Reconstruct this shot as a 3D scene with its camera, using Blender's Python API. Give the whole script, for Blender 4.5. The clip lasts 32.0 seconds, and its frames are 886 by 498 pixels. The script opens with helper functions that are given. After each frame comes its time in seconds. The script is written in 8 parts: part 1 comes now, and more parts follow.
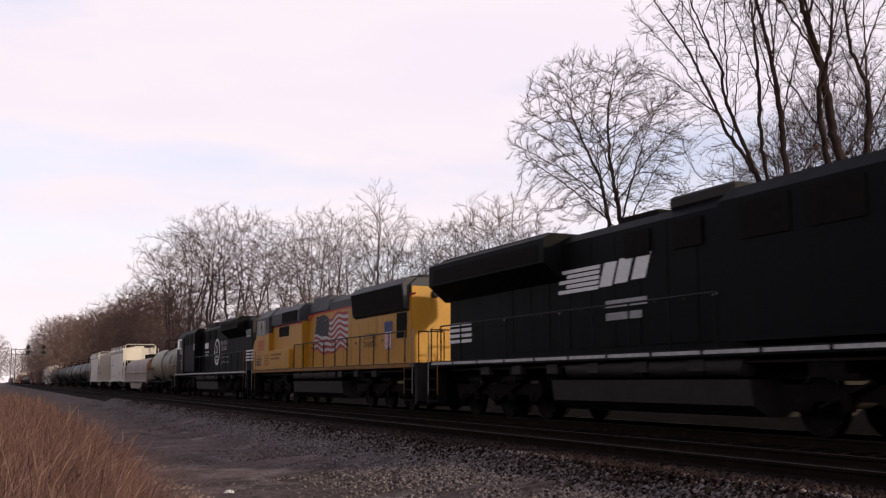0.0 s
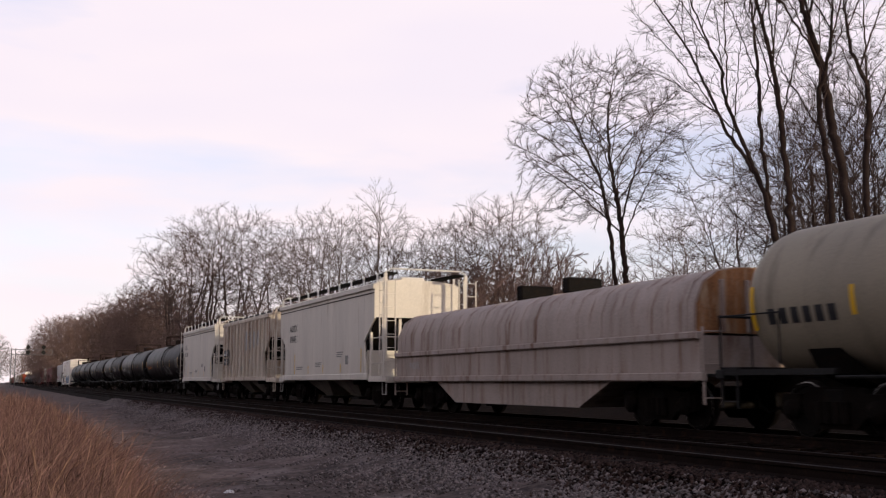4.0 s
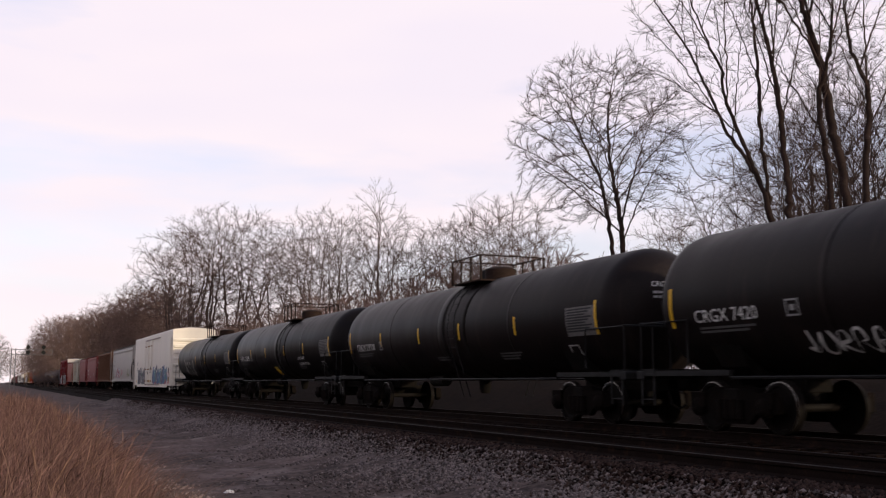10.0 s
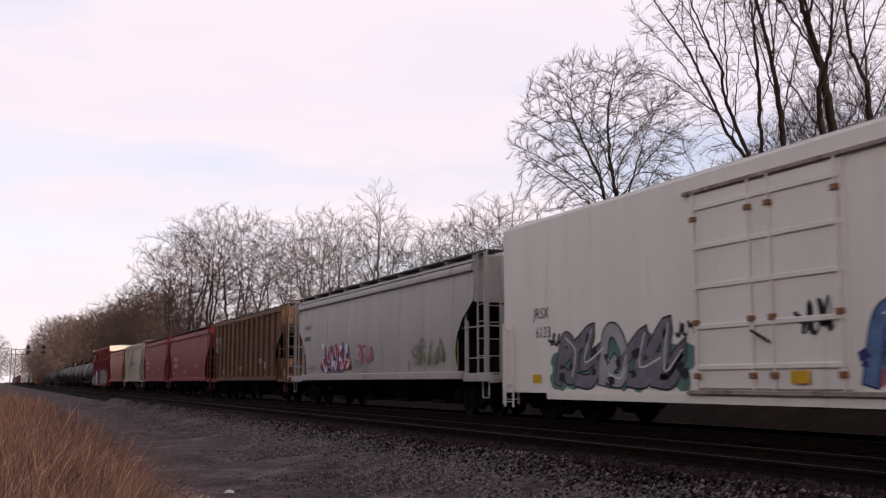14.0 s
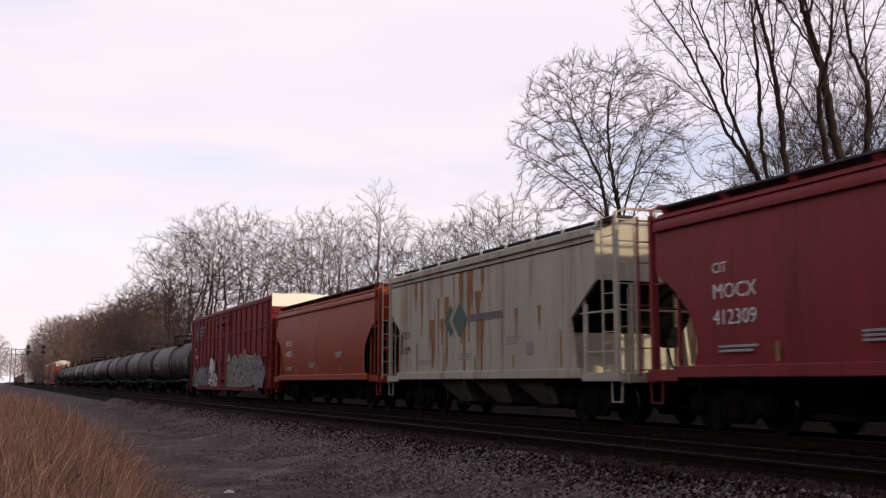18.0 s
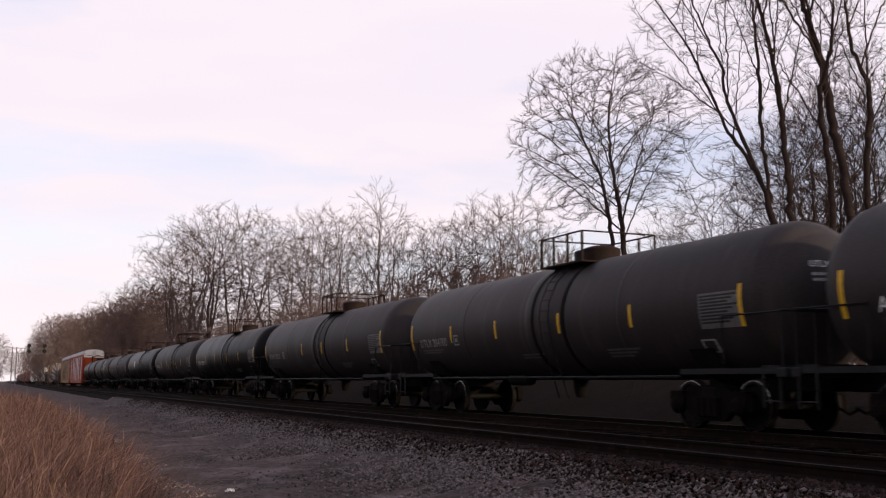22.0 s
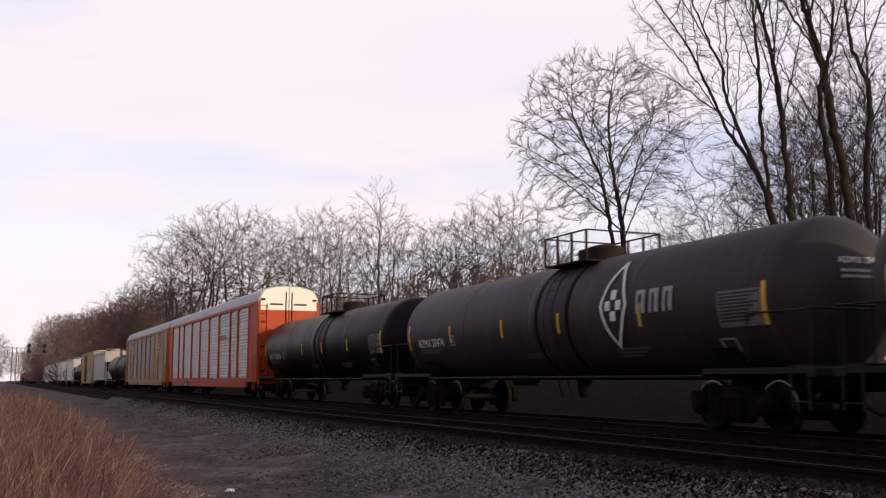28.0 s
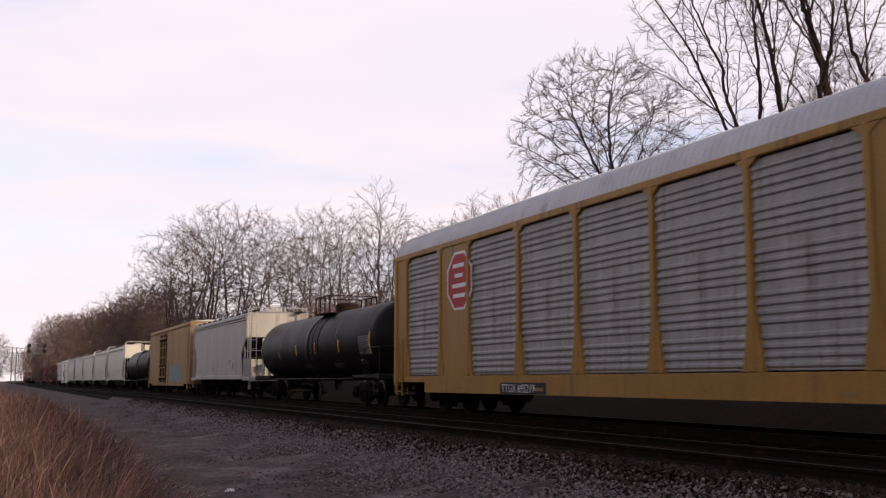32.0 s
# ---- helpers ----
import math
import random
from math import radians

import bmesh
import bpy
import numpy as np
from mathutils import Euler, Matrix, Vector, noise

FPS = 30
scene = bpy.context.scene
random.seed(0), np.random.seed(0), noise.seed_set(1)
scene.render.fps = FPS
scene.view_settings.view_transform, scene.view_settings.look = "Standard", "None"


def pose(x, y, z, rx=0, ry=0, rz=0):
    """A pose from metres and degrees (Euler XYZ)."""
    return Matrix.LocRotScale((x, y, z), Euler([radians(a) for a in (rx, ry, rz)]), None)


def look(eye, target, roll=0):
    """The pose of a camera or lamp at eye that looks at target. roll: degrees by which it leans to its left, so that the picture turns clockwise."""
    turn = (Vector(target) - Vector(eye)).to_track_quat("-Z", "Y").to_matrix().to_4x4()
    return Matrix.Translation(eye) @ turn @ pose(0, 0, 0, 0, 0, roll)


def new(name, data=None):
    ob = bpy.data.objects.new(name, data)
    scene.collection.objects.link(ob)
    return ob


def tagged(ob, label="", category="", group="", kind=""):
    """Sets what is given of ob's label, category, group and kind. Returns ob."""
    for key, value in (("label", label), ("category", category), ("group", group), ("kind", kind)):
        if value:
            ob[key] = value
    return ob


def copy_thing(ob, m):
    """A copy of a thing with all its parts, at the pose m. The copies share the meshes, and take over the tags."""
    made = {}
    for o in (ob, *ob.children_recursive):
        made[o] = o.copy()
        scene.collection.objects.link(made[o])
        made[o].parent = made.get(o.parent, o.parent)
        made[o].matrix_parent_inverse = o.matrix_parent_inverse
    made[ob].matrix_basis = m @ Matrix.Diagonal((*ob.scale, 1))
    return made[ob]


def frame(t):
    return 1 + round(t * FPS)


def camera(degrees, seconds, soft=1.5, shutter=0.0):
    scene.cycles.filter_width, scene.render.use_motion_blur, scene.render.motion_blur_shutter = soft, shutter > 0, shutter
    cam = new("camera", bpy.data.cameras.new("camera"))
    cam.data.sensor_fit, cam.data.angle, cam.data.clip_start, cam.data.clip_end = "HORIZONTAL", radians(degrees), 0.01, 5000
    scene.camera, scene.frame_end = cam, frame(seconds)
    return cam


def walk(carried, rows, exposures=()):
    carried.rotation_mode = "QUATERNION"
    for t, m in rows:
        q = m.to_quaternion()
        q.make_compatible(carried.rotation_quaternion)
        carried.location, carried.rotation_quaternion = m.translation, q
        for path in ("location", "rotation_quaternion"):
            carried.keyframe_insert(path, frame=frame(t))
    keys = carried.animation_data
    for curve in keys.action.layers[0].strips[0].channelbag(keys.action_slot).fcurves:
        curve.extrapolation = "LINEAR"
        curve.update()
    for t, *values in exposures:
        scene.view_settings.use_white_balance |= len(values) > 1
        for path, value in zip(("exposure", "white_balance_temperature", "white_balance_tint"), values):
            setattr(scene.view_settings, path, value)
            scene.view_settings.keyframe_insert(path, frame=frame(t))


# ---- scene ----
EYE = (0.0, 0.0, 0.9)
YAW, TILT = 23.57, 7.47


def aim(yaw, tilt):
    """A camera pose at the tripod, turned clockwise from the line of the track."""
    y, p = radians(yaw), radians(tilt)
    way = Vector((math.sin(y) * math.cos(p), math.cos(y) * math.cos(p), math.sin(p)))
    return look(EYE, Vector(EYE) + way)


cam = camera(47.1, 32.0, soft=1.2, shutter=0.15)
walk(cam, [(0.0, aim(YAW, TILT)), (19.5, aim(YAW, TILT)), (19.9, aim(YAW - 0.04, TILT - 0.075)),
           (32.0, aim(YAW - 0.04, TILT - 0.075))],
     exposures=[(0.0, 0.0), (32.0, 0.0)])

# the line: rail tops lie at z = 0, the track runs along y, the train rolls towards -y
XT = 13.15          # centre of the far track, on which the train runs
XN = 9.0            # centre of the near track
V = 18.6            # the train's speed in m/s
YT = 5.07           # where a thing of time T stands at t = T, behind y = 0

# ---- world and sun ----
SUN = Vector((0.50, -0.84, 0.235)).normalized()
world = bpy.data.worlds.new("sky")
scene.world = world
world.use_nodes = True
wn, wl = world.node_tree.nodes, world.node_tree.links
wn.clear()
w_out = wn.new("ShaderNodeOutputWorld")
w_bg = wn.new("ShaderNodeBackground")
w_bg.inputs["Strength"].default_value = 1.0
sky = wn.new("ShaderNodeTexSky")
sky.sky_type = "NISHITA"
sky.sun_disc = False
sky.sun_elevation = math.asin(SUN.z)
sky.sun_rotation = math.atan2(SUN.x, SUN.y)
sky.dust_density = 2.0
sky_gain = wn.new("ShaderNodeVectorMath")
sky_gain.operation = "SCALE"
sky_gain.inputs["Scale"].default_value = 0.24
sky_blue = wn.new("ShaderNodeVectorMath")
sky_blue.operation = "MULTIPLY"
sky_blue.inputs[1].default_value = (0.96, 0.92, 1.07)
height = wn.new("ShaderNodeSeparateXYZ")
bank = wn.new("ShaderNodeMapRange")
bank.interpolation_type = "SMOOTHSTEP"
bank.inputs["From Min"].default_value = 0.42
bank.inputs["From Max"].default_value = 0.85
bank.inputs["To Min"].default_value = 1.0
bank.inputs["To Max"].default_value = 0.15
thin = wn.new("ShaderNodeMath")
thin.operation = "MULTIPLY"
coord = wn.new("ShaderNodeTexCoord")
stretch = wn.new("ShaderNodeMapping")
stretch.inputs["Scale"].default_value = (1.3, 1.3, 6.0)
stretch.inputs["Location"].default_value = (0.35, 0.1, 0.70)
puffs = wn.new("ShaderNodeTexNoise")
puffs.inputs["Scale"].default_value = 1.7
puffs.inputs["Detail"].default_value = 5.0
puffs.inputs["Roughness"].default_value = 0.5
cover = wn.new("ShaderNodeValToRGB")
cover.color_ramp.elements[0].position = 0.36
cover.color_ramp.elements[0].color = (0.52, 0.52, 0.52, 1)
cover.color_ramp.elements[1].position = 0.54
cover.color_ramp.elements[1].color = (1, 1, 1, 1)
cloud_tint = wn.new("ShaderNodeTexNoise")
cloud_tint.inputs["Scale"].default_value = 1.1
cloud_tint.inputs["Detail"].default_value = 3.0
cloud = wn.new("ShaderNodeValToRGB")
cloud.color_ramp.elements[0].position = 0.40
cloud.color_ramp.elements[0].color = (0.95, 0.86, 0.955, 1)
cloud.color_ramp.elements[1].position = 0.65
cloud.color_ramp.elements[1].color = (1.08, 0.945, 0.965, 1)
over = wn.new("ShaderNodeMix")
over.data_type = "RGBA"
wl.new(coord.outputs["Generated"], stretch.inputs["Vector"])
wl.new(stretch.outputs["Vector"], puffs.inputs["Vector"])
wl.new(stretch.outputs["Vector"], cloud_tint.inputs["Vector"])
deck = wn.new("ShaderNodeValToRGB")
deck.color_ramp.interpolation = "EASE"
for k, (z, v) in enumerate(((0.05, 0.58), (0.14, 0.25), (0.20, 0.31), (0.27, 0.78))):
    stop = deck.color_ramp.elements[k] if k < 2 else deck.color_ramp.elements.new(z)
    stop.position, stop.color = z, (v, v, v, 1)
lift = wn.new("ShaderNodeMath")
lift.operation = "MULTIPLY_ADD"
lift.inputs[1].default_value = 0.42
level = wn.new("ShaderNodeMath")
level.operation = "SUBTRACT"
level.inputs[1].default_value = 0.21
wl.new(height.outputs["Z"], deck.inputs["Fac"])
wl.new(deck.outputs["Color"], lift.inputs[0])
wl.new(puffs.outputs["Fac"], lift.inputs[2])
wl.new(lift.outputs["Value"], level.inputs[0])
wl.new(level.outputs["Value"], cover.inputs["Fac"])
wl.new(cloud_tint.outputs["Fac"], cloud.inputs["Fac"])
wl.new(sky.outputs["Color"], sky_gain.inputs[0])
wl.new(sky_gain.outputs["Vector"], sky_blue.inputs[0])
wl.new(coord.outputs["Generated"], height.inputs["Vector"])
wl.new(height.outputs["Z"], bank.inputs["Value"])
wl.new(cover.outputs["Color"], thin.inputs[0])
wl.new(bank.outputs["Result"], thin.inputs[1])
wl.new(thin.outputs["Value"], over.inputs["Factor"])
wl.new(sky_blue.outputs["Vector"], over.inputs[6])
wl.new(cloud.outputs["Color"], over.inputs[7])
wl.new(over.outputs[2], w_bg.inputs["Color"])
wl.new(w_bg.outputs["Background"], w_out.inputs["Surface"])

sun = new("sun", bpy.data.lights.new("sun", "SUN"))
sun.data.energy = 3.15
sun.data.angle = radians(2.0)
sun.data.color = (1.0, 0.84, 0.60)
sun.matrix_world = look(SUN * 50, (0, 0, 0))


# ---- materials ----
def material(name, base, rough=0.6, metal=0.0, var=0.25, scale=1.0, dirt=None, dirt_amount=0.0,
             streak=False, bump=0.15, fine=30.0, spread=0.0, spec=0.2, island=0.0):
    """A painted, earthy or metal surface: base colour with wear at two scales, dirt patches or run-down streaks, fine relief."""
    m = bpy.data.materials.new(name)
    m.use_nodes = True
    n, l = m.node_tree.nodes, m.node_tree.links
    b = n["Principled BSDF"]
    b.inputs["Roughness"].default_value = rough
    b.inputs["Metallic"].default_value = metal
    b.inputs["Specular IOR Level"].default_value = spec
    tc = n.new("ShaderNodeTexCoord")
    big = n.new("ShaderNodeTexNoise")
    big.inputs["Scale"].default_value = scale
    big.inputs["Detail"].default_value = 6.0
    small = n.new("ShaderNodeTexNoise")
    small.inputs["Scale"].default_value = fine
    small.inputs["Detail"].default_value = 4.0
    l.new(tc.outputs["Object"], small.inputs["Vector"])
    if streak:
        mp = n.new("ShaderNodeMapping")
        mp.inputs["Scale"].default_value = (1.0, 2.2, 0.28)
        l.new(tc.outputs["Object"], mp.inputs["Vector"])
        l.new(mp.outputs["Vector"], big.inputs["Vector"])
    else:
        l.new(tc.outputs["Object"], big.inputs["Vector"])
    add = n.new("ShaderNodeMath")
    add.operation = "ADD"
    l.new(big.outputs["Fac"], add.inputs[0])
    l.new(small.outputs["Fac"], add.inputs[1])
    ramp = n.new("ShaderNodeMapRange")
    ramp.inputs["From Min"].default_value = 0.7
    ramp.inputs["From Max"].default_value = 1.3
    ramp.inputs["To Min"].default_value = 1.0 - var
    ramp.inputs["To Max"].default_value = 1.0 + var
    l.new(add.outputs[0], ramp.inputs["Value"])
    tone = n.new("ShaderNodeVectorMath")
    tone.operation = "SCALE"
    tone.inputs[0].default_value = base
    last = ramp.outputs["Result"]
    if spread:
        info = n.new("ShaderNodeObjectInfo")
        sm = n.new("ShaderNodeMapRange")
        sm.inputs["To Min"].default_value = 1.0 - spread
        sm.inputs["To Max"].default_value = 1.0 + spread
        l.new(info.outputs["Random"], sm.inputs["Value"])
        mu = n.new("ShaderNodeMath")
        mu.operation = "MULTIPLY"
        l.new(last, mu.inputs[0])
        l.new(sm.outputs["Result"], mu.inputs[1])
        last = mu.outputs[0]
    if island:
        geo = n.new("ShaderNodeNewGeometry")
        im = n.new("ShaderNodeMapRange")
        im.inputs["To Min"].default_value = 1.0 - island
        im.inputs["To Max"].default_value = 1.0 + island
        l.new(geo.outputs["Random Per Island"], im.inputs["Value"])
        mi = n.new("ShaderNodeMath")
        mi.operation = "MULTIPLY"
        l.new(last, mi.inputs[0])
        l.new(im.outputs["Result"], mi.inputs[1])
        last = mi.outputs[0]
    l.new(last, tone.inputs["Scale"])
    colour = tone.outputs["Vector"]
    if dirt:
        spot = n.new("ShaderNodeTexNoise")
        spot.inputs["Scale"].default_value = scale * 1.7
        spot.inputs["Detail"].default_value = 8.0
        spot.inputs["Roughness"].default_value = 0.65
        mp2 = n.new("ShaderNodeMapping")
        mp2.inputs["Location"].default_value = (3.1, 1.7, 5.3)
        mp2.inputs["Scale"].default_value = (1.0, 2.5, 0.22) if streak else (1, 1, 1)
        l.new(tc.outputs["Object"], mp2.inputs["Vector"])
        l.new(mp2.outputs["Vector"], spot.inputs["Vector"])
        cut = n.new("ShaderNodeMapRange")
        cut.inputs["From Min"].default_value = 0.66 - 0.3 * dirt_amount
        cut.inputs["From Max"].default_value = 0.80 - 0.2 * dirt_amount
        l.new(spot.outputs["Fac"], cut.inputs["Value"])
        mix = n.new("ShaderNodeMix")
        mix.data_type = "RGBA"
        mix.inputs[7].default_value = (*dirt, 1)
        l.new(cut.outputs["Result"], mix.inputs["Factor"])
        l.new(colour, mix.inputs[6])
        colour = mix.outputs[2]
    l.new(colour, b.inputs["Base Color"])
    rr = n.new("ShaderNodeMapRange")
    rr.inputs["To Min"].default_value = max(0.02, rough - 0.12)
    rr.inputs["To Max"].default_value = min(1.0, rough + 0.12)
    l.new(big.outputs["Fac"], rr.inputs["Value"])
    l.new(rr.outputs["Result"], b.inputs["Roughness"])
    if bump:
        bp = n.new("ShaderNodeBump")
        bp.inputs["Strength"].default_value = bump
        bp.inputs["Distance"].default_value = 0.02
        l.new(small.outputs["Fac"], bp.inputs["Height"])
        l.new(bp.outputs["Normal"], b.inputs["Normal"])
    return m


RUST = (0.13, 0.055, 0.025)
GRIME = (0.05, 0.042, 0.038)
